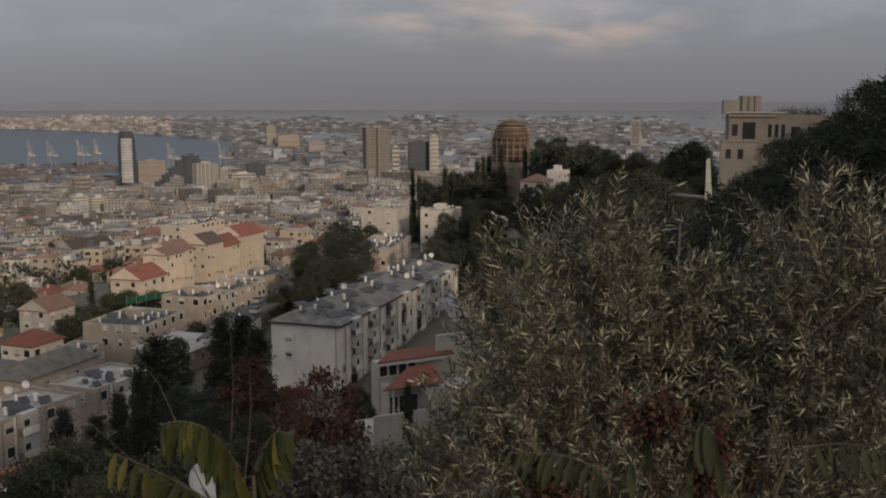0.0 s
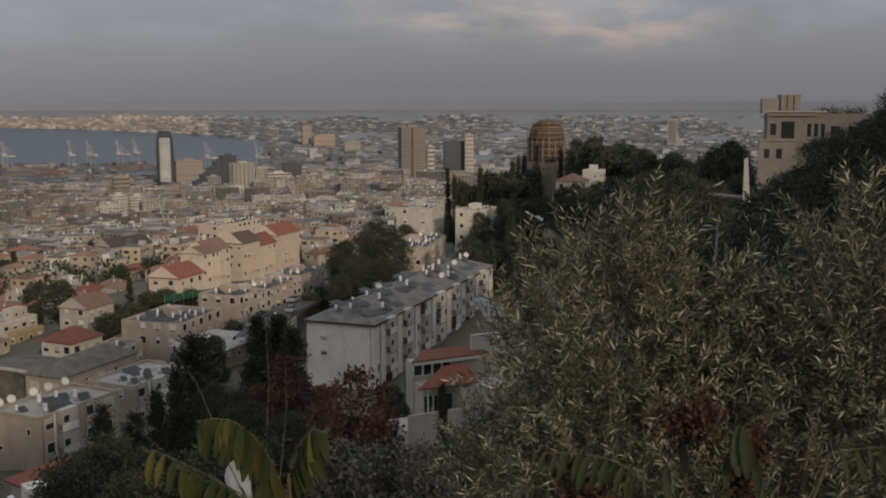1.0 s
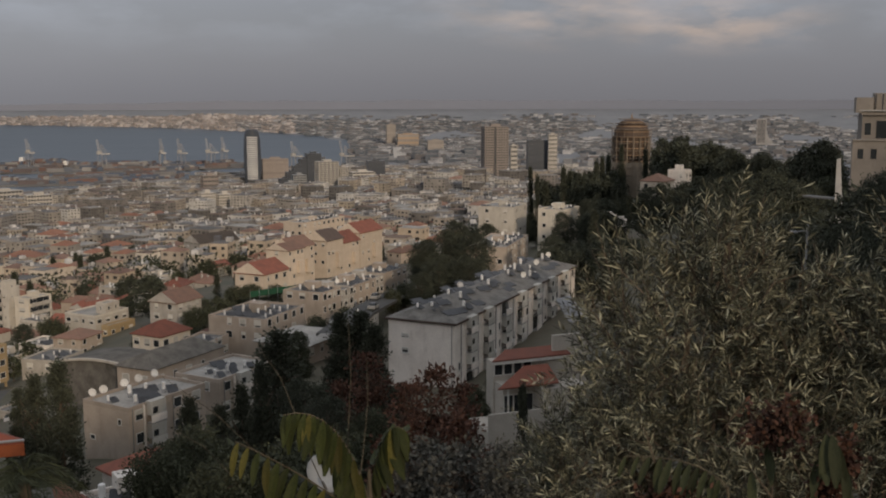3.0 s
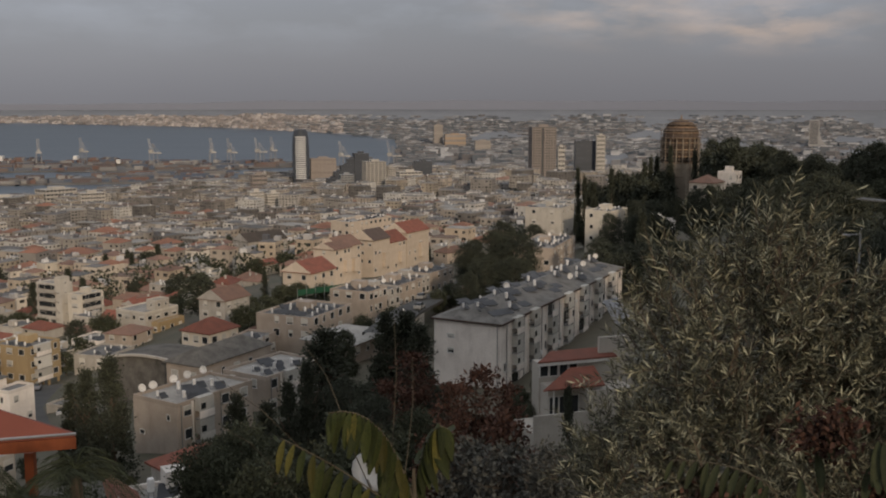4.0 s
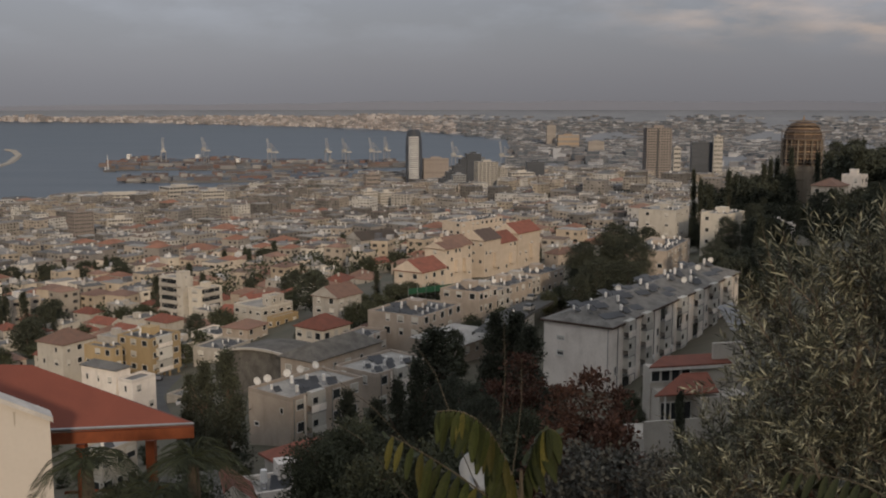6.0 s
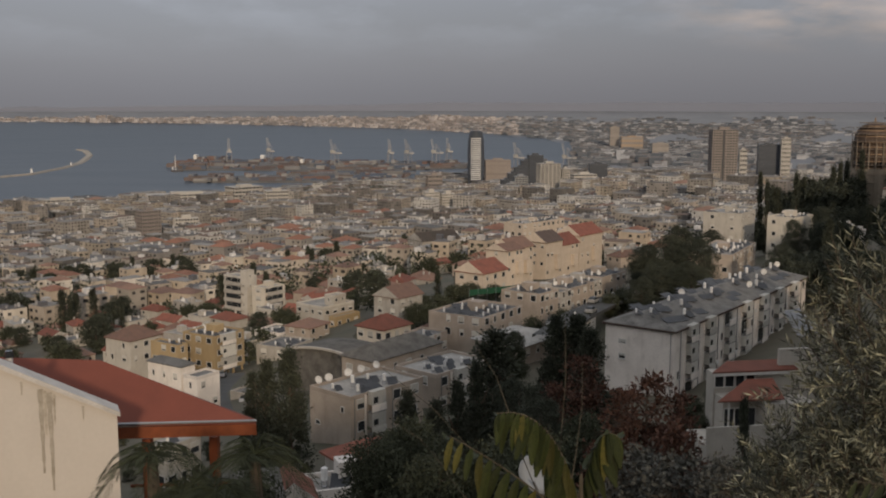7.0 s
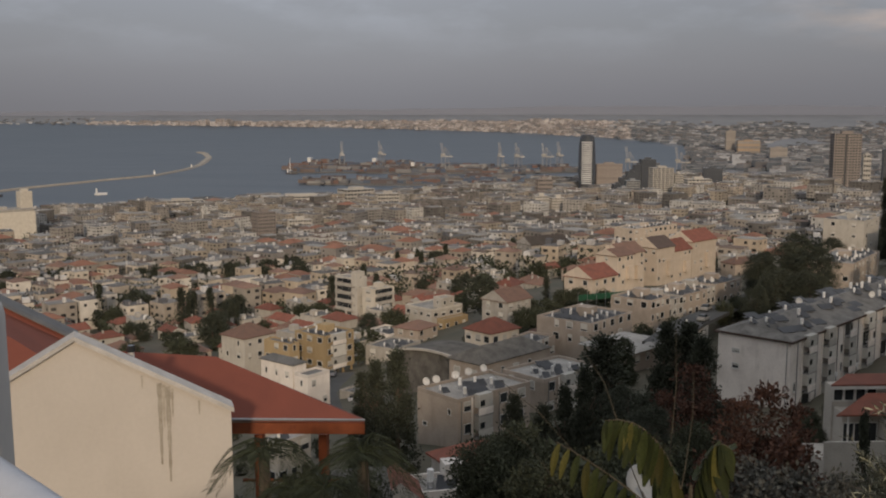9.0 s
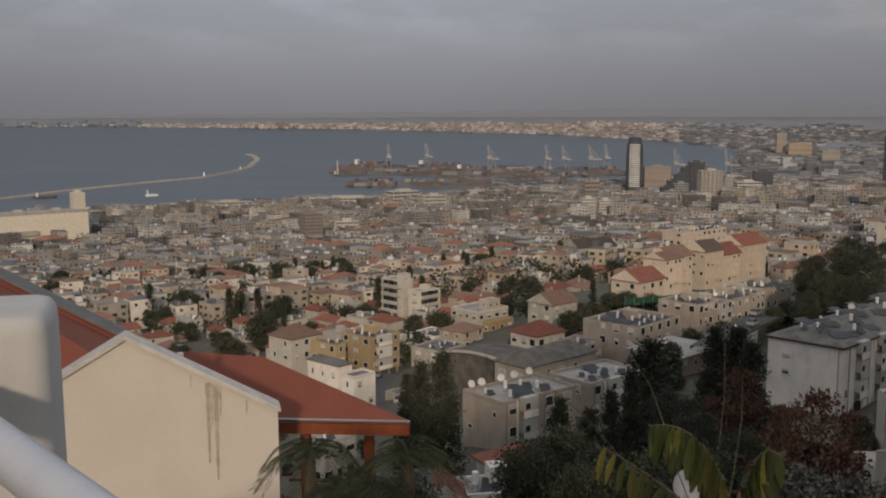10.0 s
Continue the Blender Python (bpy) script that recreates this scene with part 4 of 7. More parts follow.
# ---- towers and large blocks downtown ----
def tower(name, label, t_left, t_right, base, wall, band, floors, turn=18, depth=0.7, cols=8, ribs=True, cleft=False):
    """A tall block: body, roof plant, and window bands floor by floor."""
    (x0, y0, z1), (x1, y1, _) = t_left, t_right
    wid = math.hypot(x1 - x0, y1 - y0)
    cx, cy = (x0 + x1) / 2, (y0 + y1) / 2
    a = math.degrees(math.atan2(y1 - y0, x1 - x0)) + turn
    k = wid / (math.cos(radians(turn)) + depth * abs(math.sin(radians(turn))))
    h = z1 - base
    t = empty(name, pose(cx, cy, base, 0, 0, a), label, "tower", "")
    w, d = k / 2, k * depth / 2
    bm = bmesh.new()
    box(bm, -w, w, -d, d, -6, h)
    box(bm, -w * 0.4, w * 0.4, -d * 0.5, d * 0.5, h, h + 3.2)
    part("body", bm, wall, t)
    fh = h / floors
    bm = bmesh.new()
    box(bm, -w * 0.97, w * 0.97, -d - 0.12, d + 0.12, fh * 0.38, fh * 0.86)
    box(bm, -w - 0.12, w + 0.12, -d * 0.95, d * 0.95, fh * 0.38, fh * 0.86)
    me = mesh_of("window_band", bm, band)
    for i in range(floors):
        share("window_band", me, t, pose(0, 0, i * fh))
    if ribs:
        bm = bmesh.new()
        box(bm, -0.45, 0.45, -0.4, 0.4, 0, h)
        me = mesh_of("rib", bm, wall)
        for i in range(cols + 1):
            for s in (-1, 1):
                share("rib", me, t, pose(-w + 2 * w * i / cols, s * d, 0))
        for i in range(1, 4):
            for s in (-1, 1):
                share("rib", me, t, pose(s * w, -d + 2 * d * i / 4, 0))
    if cleft:
        # a raised dark box draws the cleft's shade; another, a dark side strip
        bm = bmesh.new()
        box(bm, -w * 0.20, -w * 0.06, -d - 0.55, -d + 0.3, 0, h - 1)
        box(bm, w - 0.5, w + 0.55, -d + 0.6, -d + 4.0, 0, h - 1)
        part("dark_recess", bm, MIDG, t)
    TAKEN.append((cx, cy, k * 0.6))
    return t


BROWN = mat("brown_cladding", (0.27, 0.232, 0.208), (0.22, 0.19, 0.172), scale=0.1, fine=1)
PALEC = mat("pale_cladding", (0.46, 0.43, 0.385), (0.37, 0.345, 0.31), scale=0.1, fine=1)
DARKG = mat("dark_curtain_glass", (0.048, 0.054, 0.066), (0.066, 0.072, 0.083), rough=0.3, bump=0, scale=0.05)
MIDG = mat("tinted_band_glass", (0.045, 0.045, 0.048), (0.07, 0.07, 0.073), rough=0.5, bump=0, scale=0.05)
tower("office_tower", "tall brown concrete tower with window grid", (228.96, 1381.15, 141.58), (265.30, 1374.63, 141.57), 66, BROWN, MIDG, 22, 14, 0.7, 9, cleft=True)
tower("office_block", "low grey block at a tower's foot", (242.92, 1307.63, 75.81), (270.42, 1302.22, 75.74), 55, PALEC, MIDG, 5, 16)
tower("office_block", "dark glass office block with pale frame", (475.47, 2250.32, 89.78), (522.60, 2239.84, 89.79), 12, DARKG, DARKG, 8, 10, 0.5, ribs=False)
tower("office_block", "pale office slab beside dark glass", (518.07, 2220.36, 103.06), (537.67, 2215.70, 103.08), 12, PALEC, MIDG, 10, 10)
tower("hotel_tower", "pale twin-slab tower with recessed bands", (2.64, 1650.00, 79.86), (40.82, 1649.50, 79.39), 30, PALEC, MIDG, 16, 20, 0.6, 5)
tower("hotel_tower", "pale lower slab with balconies", (41.68, 1659.48, 69.82), (55.75, 1659.06, 69.65), 30, PALEC, MIDG, 14, 20, 0.6, 3)
tower("office_block", "cream stepped apartment slab", (55.24, 1599.05, 66.49), (96.02, 1597.12, 57.24), 30, PALEC, MIDG, 8, 20, 0.5, 6)
tower("office_block", "black glass stepped office block", (-15.27, 1899.94, 80.96), (15.48, 1899.94, 80.62), 10, DARKG, DARKG, 18, 12, 0.9, ribs=False)
for p, q, lab in (((-27.40, 1895.80, 71.17), (-3.73, 1896.00, 70.86), "upper"), ((-39.53, 1891.59, 59.41), (-15.97, 1891.93, 59.06), "middle"), ((-51.59, 1887.29, 47.73), (-28.14, 1887.79, 47.33), "lower"), ((-63.58, 1882.93, 36.13), (-40.24, 1883.57, 35.68), "lowest")):
    tower("office_block", "black glass %s step of an office block" % lab, p, q, 10, DARKG, DARKG, 10, 12, 0.9, ribs=False)
GREYP = mat("grey_office_cladding", (0.27, 0.275, 0.28), (0.21, 0.215, 0.22), scale=0.1, fine=1)
tower("office_block", "pale grey office step before black glass", (-48.01, 1699.32, 43.14), (-27.42, 1699.78, 43.31), 25, GREYP, MIDG, 6, 12, 0.8, 4)
tower("office_block", "pale grey upper step before black glass", (-36.11, 1703.62, 55.18), (-11.79, 1703.96, 55.39), 25, GREYP, MIDG, 8, 12, 0.8, 4)
tower("office_block", "brown block with vertical ribs", (-170.97, 1590.84, 63.88), (-145.05, 1593.41, 63.26), 12, BROWN, MIDG, 8, 15)
tower("office_block", "pale twin residential slab", (-126.04, 1143.07, 75.96), (-107.97, 1144.92, 75.42), 45, PALEC, MIDG, 9, 20)
tower("office_block", "pale twin residential slab", (-108.40, 1154.92, 73.31), (-89.93, 1156.51, 72.78), 45, PALEC, MIDG, 9, 20)
tower("office_block", "tan offices beside a round-nosed tower", (-106.12, 2147.38, 58.33), (-51.09, 2149.39, 57.53), 5, BROWN, BROWN, 6, 8, 0.4)
tower("office_block", "brown concrete tower above the old town", (-374.99, 927.03, 74.47), (-354.55, 935.04, 74.16), 40, BROWN, MIDG, 10, 25)
tower("office_block", "white block with ribbon windows", (-360.47, 986.18, 60.75), (-337.47, 994.29, 58.12), 38, PALEC, MIDG, 6, 10, 0.4)
tower("office_block", "glass-fronted port office block", (-498.63, 1604.30, 42.05), (-441.30, 1621.00, 41.79), 6, PALEC, MIDG, 6, 30, 0.6)
tower("office_block", "banded port office block", (-387.20, 1428.45, 51.04), (-353.70, 1437.11, 50.98), 6, PALEC, MIDG, 9, 12, 0.6)
tower("office_block", "long pale harbour block", (-631.38, 1599.92, 28.58), (-508.78, 1643.03, 27.38), 6, PALEC, MIDG, 5, 6, 0.3, 14)
tower("office_block", "long pale harbour block with flat roof", (-765.23, 1495.60, 27.37), (-699.91, 1527.26, 25.94), 6, PALEC, MIDG, 5, 6, 0.3, 10)
tower("office_block", "dark glass office block downtown", (102.66, 1997.36, 60.70), (140.14, 1995.08, 60.35), 12, DARKG, DARKG, 6, 10, 0.5, ribs=False)


def sail_tower():
    x, y, z = (-121.43, 2096.49, 119.88)
    b = 3.0
    h = z - b
    t = empty("round_nosed_tower", pose(x, y, b, 0, 0, 2), "tall tower with curved white banded front and dark cap", "tower")
    k = 14

    def plan(s, f):
        pts = []
        for i in range(k + 1):
            u = -1 + 2 * i / k
            pts.append((u * s, -f * (1 - u * u)))
        return pts + [(s, 16), (-s, 16)]
    bm = bmesh.new()
    zs = [-6, 0, h * 0.15, h * 0.4, h * 0.65, h * 0.85, h * 0.97, h]
    ws = [14, 14.3, 15.6, 17, 17, 15.8, 13, 10]
    rings = []
    for zz, s in zip(zs, ws):
        rings.append([bm.verts.new((px, py, zz)) for px, py in plan(s, 9)])
    n = len(rings[0])
    for p, q in zip(rings, rings[1:]):
        for i in range(n):
            bm.faces.new((p[i], p[(i + 1) % n], q[(i + 1) % n], q[i]))
    bm.faces.new(rings[-1])
    part("glass_shell", bm, DARKG, t)
    bm = bmesh.new()
    ring = [(-10.5 + 21 * i / k, -9 * (1 - ((-10.5 + 21 * i / k) / 16.5) ** 2) - 1.0) for i in range(k + 1)] + [(10.5, 4), (-10.5, 4)]
    prism(bm, ring, 0, 2.1)
    me = mesh_of("floor_band", bm, mat("white_panel", (0.66, 0.65, 0.63), (0.58, 0.57, 0.55), scale=0.1))
    for i in range(26):
        share("floor_band", me, t, pose(0, 0, 1 + i * h * 0.88 / 26))
    TAKEN.append((x, y, 40))


sail_tower()

# ---- the silo by the harbour ----
def silo():
    x0, y0, _ = (-729.64, 1111.99, 32.35)
    x1, y1, z1 = (-792.75, 1030.31, 50.0)
    a = math.degrees(math.atan2(y1 - y0, x1 - x0))
    t = empty("grain_silo", pose(x0, y0, 8, 0, 0, a), "huge cream concrete grain silo with end tower", "silo")
    h = z1 - 8
    bm = bmesh.new()
    box(bm, 0, 190, -32, 0, -6, h)
    part("body", bm, CREAM, t)
    bm = bmesh.new()
    box(bm, 1, 189, -31, -1, h, h + 3)
    part("parapet", bm, STONE, t)
    bm = bmesh.new()
    hh = ((-736.10, 1107.72, 78.92))[2] - 8
    box(bm, -2, 12, -30, -14, -6, hh - 6)
    box(bm, 1, 9, -26, -18, hh - 6, hh - 3)
    part("end_tower", bm, CREAM, t)
    bm = bmesh.new()
    box(bm, 62, 92, 0.0, 4.0, h * 0.42, h * 0.55)
    part("conveyor_house", bm, STONE, t)
    for x in (30, 75, 120, 165):
        bm = bmesh.new()
        box(bm, x, x + 9, -20, -10, h + 3, h + 6)
        part("roof_hatch", bm, STONE, t)
    TAKEN.append((-690, 985, 75))
    TAKEN.append((-760, 930, 75))
    TAKEN.append((x0 + 50 * math.cos(radians(a)), y0 + 50 * math.sin(radians(a)), 90))


silo()

# ---- harbour ----
def slab(name, ring, z0, z1, material, label, cat):
    bm = bmesh.new()
    prism(bm, ring, z0, z1)
    tagged(new(name, mesh_of(name, bm, material)), label, cat, kind="structure")


QUAY_A = [(-1006.96, 2799.78, 3.00)[:2], (-935.73, 2601.20, 3.00)[:2], (-358.56, 2637.55, 3.00)[:2], (-179.20, 2774.88, 3.00)[:2], (-190.0, 3000.0), (-1040.0, 2960.0)]
QUAY_B = [(-799.40, 2321.24, 3.00)[:2], (-757.59, 2199.46, 3.00)[:2], (-279.35, 2241.68, 3.00)[:2], (-318.99, 2556.80, 3.00)[:2], (-662.75, 2413.69, 3.00)[:2]]
slab("quay", QUAY_A, -6, 3, QUAY, "container quay of grey concrete", "quay")
slab("quay", QUAY_B, -6, 3, QUAY, "inner quay of grey concrete", "quay")


def breakwater():
    pts = [(-1341.32, 1648.04, 2.00), (-1327.45, 1727.26, 2.00), (-1321.09, 1962.58, 2.00), (-1278.99, 2224.72, 2.00), (-1236.25, 2405.09, 2.00), (-1268.51, 2645.53, 2.00), (-1321.76, 2866.56, 2.00), (-1421.27, 3154.26, 2.00), (-1497.31, 3295.17, 2.00), (-1537.95, 3327.82, 2.00)]
    bm = bmesh.new()
    prev = None
    for i, p in enumerate(pts):
        p = Vector((p[0], p[1], 0))
        q = Vector(pts[min(i + 1, len(pts) - 1)]) - Vector(pts[max(0, i - 1)])
        s = Vector((q.y, -q.x, 0)).normalized()
        z = bowl(math.hypot(p.x, p.y))
        wd = 5.5 if i < 6 else 10
        ring = [bm.verts.new(p + s * u * wd + Vector((0, 0, z + hh))) for u, hh in ((-1.4, -3), (-0.7, 4.0), (0.7, 4.0), (1.4, -3))]
        if prev:
            for j in range(3):
                bm.faces.new((prev[j], prev[j + 1], ring[j + 1], ring[j]))
        prev = ring
    tagged(new("breakwater", mesh_of("breakwater", bm, mat("breakwater_rock", (0.34, 0.30, 0.245), (0.24, 0.21, 0.18), scale=0.05, fine=0.5))), "long curved stone breakwater in the bay", "breakwater", kind="structure")


breakwater()


def beacon(p, h, label, r=3.0):
    x, y = p[0], p[1]
    t = empty("beacon", pose(x, y, bowl(math.hypot(x, y)) + 3.5), label, "beacon")
    bm = bmesh.new()
    prism(bm, circle(r, 10), -3, h, top=0.6)
    part("shaft", bm, TANKW, t)
    bm = bmesh.new()
    prism(bm, circle(r * 0.8, 10), h, h + 2.5, top=0.7)
    part("lantern", bm, METAL, t)


beacon((-1245.29, 2425.92, 2.00), 10, "white beacon on the breakwater")
beacon((-1283.54, 2725.46, 2.00), 8, "small white beacon near the breakwater head")
beacon((-945.67, 2615.29, 2.00), 34, "tall pale mast at the quay end", 1.2)


CRANEP = mat("crane_paint", (0.33, 0.325, 0.325), (0.25, 0.247, 0.25), scale=0.1, fine=1)


def make_crane():
    t = empty("quay_crane", pose(0, 0, -500), "tall container crane with raised boom on the quay", "crane", "container cranes")
    for x in (-9, 9):
        for y in (-12, 12):
            bm = bmesh.new()
            tube(bm, [(x, y, 0), (x * 0.8, y * 0.8, 46)], 1.1, 5)
            part("leg", bm, CRANEP, t)
    bm = bmesh.new()
    box(bm, -8.5, 8.5, -30, 14, 43, 47)
    box(bm, -5, 5, 6, 20, 47, 54)
    part("machinery_house", bm, PALEC, t)
    bm = bmesh.new()
    for x in (-4, 4):
        tube(bm, [(x, 0, 46), (x * 0.4, 2, 76)], 0.9, 5)
        tube(bm, [(x * 0.4, 2, 76), (x, -28, 47)], 0.6, 5)
    part("mast", bm, CRANEP, t)
    bm = bmesh.new()
    for x in (-3, 3):
        tube(bm, [(x, 12, 47), (x, 22, 92)], 1.0, 5)
    for k in range(7):
        tube(bm, [(-3, 13 + k * 1.4, 51 + k * 6), (3, 13 + k * 1.4, 51 + k * 6)], 0.6, 4)
    part("boom", bm, CRANEP, t)
    return t


CRANE = make_crane()
CRANES = ((-865.90, 2831.96, 3.00), (-762.73, 2884.61, 3.00), (-553.89, 2792.12, 3.00), (-403.41, 2826.56, 3.00), (-351.10, 2812.06, 3.00), (-275.18, 2829.45, 3.00), (-247.09, 2916.71, 3.00), (-43.71, 2599.63, 11.82), (81.80, 2598.71, 10.06))
for i, p in enumerate(CRANES):
    copy_thing(CRANE, pose(p[0], p[1], 3, 0, 0, 20 + 15 * (i % 3)) @ Matrix.Diagonal((0.8, 0.8, 0.8, 1)))


def ship(name, label, a, b, width, hull, tall, cat, hullmat, rng):
    """A hull from a to b with stacked boxes and a deckhouse."""
    r = random.Random(rng)
    ax, ay, bx, by = a[0], a[1], b[0], b[1]
    ln = math.hypot(bx - ax, by - ay)
    t = empty(name, pose(ax, ay, bowl(math.hypot(ax, ay)), 0, 0, math.degrees(math.atan2(by - ay, bx - ax))), label, cat)
    bm = bmesh.new()
    prism(bm, [(0, -width / 2), (ln * 0.88, -width / 2), (ln, 0), (ln * 0.88, width / 2), (0, width / 2)], -2, hull, top=1.03)
    part("hull", bm, hullmat, t)
    bm = bmesh.new()
    box(bm, ln * 0.1, ln * 0.16, -width * 0.42, width * 0.42, hull, hull + tall * 1.5)
    box(bm, ln * 0.11, ln * 0.15, -width * 0.5, width * 0.5, hull + tall * 1.2, hull + tall * 1.35)
    part("deckhouse", bm, TANKW, t)
    if tall > 6:
        hp = Heap()
        for i in range(int(ln * 0.66 / 7)):
            hp.box(ln * 0.2 + i * 7, 0, hull, 6.4, width * 0.9, tall * r.choice((0.5, 0.7, 0.85, 1.0)), 0)
        ob = hp.make("container_stack", [BOXC], t)
        ob["kind"] = "stuff"
    return t


def port_clutter():
    """Container stacks, sheds and vehicles on the quays, too small to count."""
    r = random.Random(12)
    hp = Heap()
    for ring, n in ((QUAY_A, 260), (QUAY_B, 150)):
        xs, ys = [p[0] for p in ring], [p[1] for p in ring]
        k = 0
        for _ in range(n * 12):
            if k >= n:
                break
            x, y = r.uniform(min(xs), max(xs)), r.uniform(min(ys), max(ys))
            inside = False
            for (xa, ya), (xb, yb) in zip(ring, ring[1:] + ring[:1]):
                if (ya > y) != (yb > y) and x < (xb - xa) * (y - ya) / (yb - ya) + xa:
                    inside = not inside
            if inside:
                hp.box(x, y, 3, r.choice((12, 24, 40, 60)), r.choice((6, 10, 14)), r.choice((2.6, 5.2, 7.8, 9)), radians(10 + r.choice((0, 0, 90))), 0)
                k += 1
    tagged(hp.make("port_stacks", [BOXC]), "container stacks and sheds on the quays", "containers", kind="stuff")


port_clutter()
HULL = mat("ship_hull_paint", (0.14, 0.075, 0.06), (0.09, 0.06, 0.055), scale=0.05, fine=0.5)
HULLD = mat("dark_hull_paint", (0.06, 0.06, 0.065), (0.10, 0.09, 0.085), scale=0.05, fine=0.5)
ship("container_ship", "long container ship moored with stacked boxes", (-1035.0, 2985.0, 0.00), (-880.0, 2995.0, 0.00), 30, 8, 9, "ship", HULL, 1)
ship("container_ship", "long container ship moored with stacked boxes", (-840.0, 3012.0, 0.00), (-665.0, 3022.0, 0.00), 30, 8, 8, "ship", HULL, 2)
ship("container_ship", "dark freighter at the inner quay", (-679.33, 2841.81, 0.00), (-516.65, 2851.56, 0.00), 24, 8, 7, "ship", HULLD, 3)
ship("small_ship", "small white ship under way in the harbour", (-1086.98, 1861.76, 0.00), (-1069.22, 1879.97, 0.00), 9, 4, 6, "ship", TANKW, 4)
ship("small_ship", "dark barge moored by the breakwater", (-1276.75, 1762.74, 0.00), (-1248.72, 1796.23, 0.00), 10, 4, 5, "ship", HULLD, 5)
ship("small_ship", "tug at the quay end", (-934.17, 2552.48, 0.00), (-904.87, 2559.22, 0.00), 10, 4, 6, "ship", HULLD, 6)

# ---- the town spread over the slope and the plain ----
def city(name, label, b0, b1, d0, d1, n, storeys, tile, seed, sizes=(9, 22), windows=True, clutter=True, wallmat=None, street=57.0, spacing=0.62, storey=3.1, lumps=0.0, rarity=6.0):
    """Houses nobody could count: boxes with real window pieces, roof slabs and roof clutter, in one mesh."""
    r = random.Random(seed)
    hp = Heap()
    cell = {}
    made = 0
    for _ in range(n * 5):
        if made >= n:
            break
        b = r.uniform(b0, b1)
        d = math.sqrt(r.uniform(d0 * d0, d1 * d1))
        x, y = polar(b, d)
        if d > np.interp(b, *zip(*SHORE)) - 12 and d < np.interp(b, *zip(*FAR_SHORE)) + 8 and b > -3:
            continue
        lump = noise.noise(Vector((x * lumps, y * lumps * 0.6, seed))) if lumps else 0.0
        if lump < 0 and r.random() < -lump * rarity:
            continue
        w, dp = r.uniform(*sizes), r.uniform(sizes[0], (sizes[0] + sizes[1]) / 2)
        rad = (w + dp) * 0.25 + 2
        key = (int(x // 30), int(y // 30))
        near = [q for i in (-1, 0, 1) for j in (-1, 0, 1) for q in cell.get((key[0] + i, key[1] + j), ())]
        if any((x - q[0]) ** 2 + (y - q[1]) ** 2 < (spacing * (rad + q[2])) ** 2 for q in near) or not free(x, y, rad * 0.8):
            continue
        cell.setdefault(key, []).append((x, y, rad))
        made += 1
        yaw = radians(street + r.choice((0, 90)) + r.gauss(0, 9))
        st = r.choice(storeys)
        h = (st * storey + r.uniform(0, 0.8)) * (1 + 2.0 * max(0, lump))
        z = ground(x, y)
        hp.box(x, y, z - 6, w, dp, h + 6, yaw, 0)
        c, s = math.cos(yaw), math.sin(yaw)
        if r.random() < tile:
            hp.hip(x, y, z + h, w + 0.8, dp + 0.8, min(w, dp) * 0.21, yaw, 2)
        else:
            hp.box(x, y, z + h, w * 0.96, dp * 0.96, 0.25, yaw, 1)
            if clutter:
                for _k in range(r.randint(0, 4)):
                    u, v = r.uniform(-0.4, 0.4) * w, r.uniform(-0.4, 0.4) * dp
                    sz = r.choice((0.6, 0.7, 0.8, 1.2, 2.8))
                    hp.box(x + c * u - s * v, y + s * u + c * v, z + h + 0.2, sz, sz, r.uniform(1.0, 2.4), yaw, 4)
        if windows:
            for side in range(4):
                fx, fy = ((0, -1), (-1, 0), (1, 0), (0, 1))[side]
                nx, ny = c * fx - s * fy, s * fx + c * fy
                if nx * x + ny * y > 0:
                    continue
                length, half = (w, dp / 2) if fx == 0 else (dp, w / 2)
                k = max(1, int(length / 3.4))
                tx, ty = -ny, nx
                for j in range(st):
                    for i in range(k):
                        if r.random() < 0.2:
                            continue
                        u = length * ((i + 0.5) / k - 0.5)
                        ww, hh = r.choice((0.6, 0.75, 1.1)), 0.65
                        px, py, pz = x + nx * (half + 0.06) + tx * u, y + ny * (half + 0.06) + ty * u, z + j * 3.1 + 1.7
                        hp.quad([(px - tx * ww, py - ty * ww, pz - hh), (px + tx * ww, py + ty * ww, pz - hh), (px + tx * ww, py + ty * ww, pz + hh), (px - tx * ww, py - ty * ww, pz + hh)], 3)
    ob = hp.make(name, [wallmat or WALLC, ROOFC, TILEC, WINC, CLUTC])
    return tagged(ob, label, "houses", kind="stuff")


for b, d, q in ((0.8, 1810, 55), (0.9, 1700, 50), (1.0, 1600, 40), (-0.9, 1560, 45), (-1.0, 1480, 35)):
    TAKEN.append((*polar(b, d), q))
city("old_town_houses", "crowded pale stone houses with flat and tiled roofs", -14, 44, 655, 1050, 1250, (2, 3, 3, 4, 5), 0.10, 5, (10, 21), spacing=0.68)
city("downtown_houses", "dense pale blocks of the lower town", -16, 44, 1050, 1700, 1500, (2, 3, 4, 4, 5, 6, 8), 0.03, 6, (12, 30))
city("harbour_houses", "blocks and sheds along the harbour front", -16, 42, 1700, 2600, 620, (2, 3, 4, 5), 0.0, 7, (16, 55))
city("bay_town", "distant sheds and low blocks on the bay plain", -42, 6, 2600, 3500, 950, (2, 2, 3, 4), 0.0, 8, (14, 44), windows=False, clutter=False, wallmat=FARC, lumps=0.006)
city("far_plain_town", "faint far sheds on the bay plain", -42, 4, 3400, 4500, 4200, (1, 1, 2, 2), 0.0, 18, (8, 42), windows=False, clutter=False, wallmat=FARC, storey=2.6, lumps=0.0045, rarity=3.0)
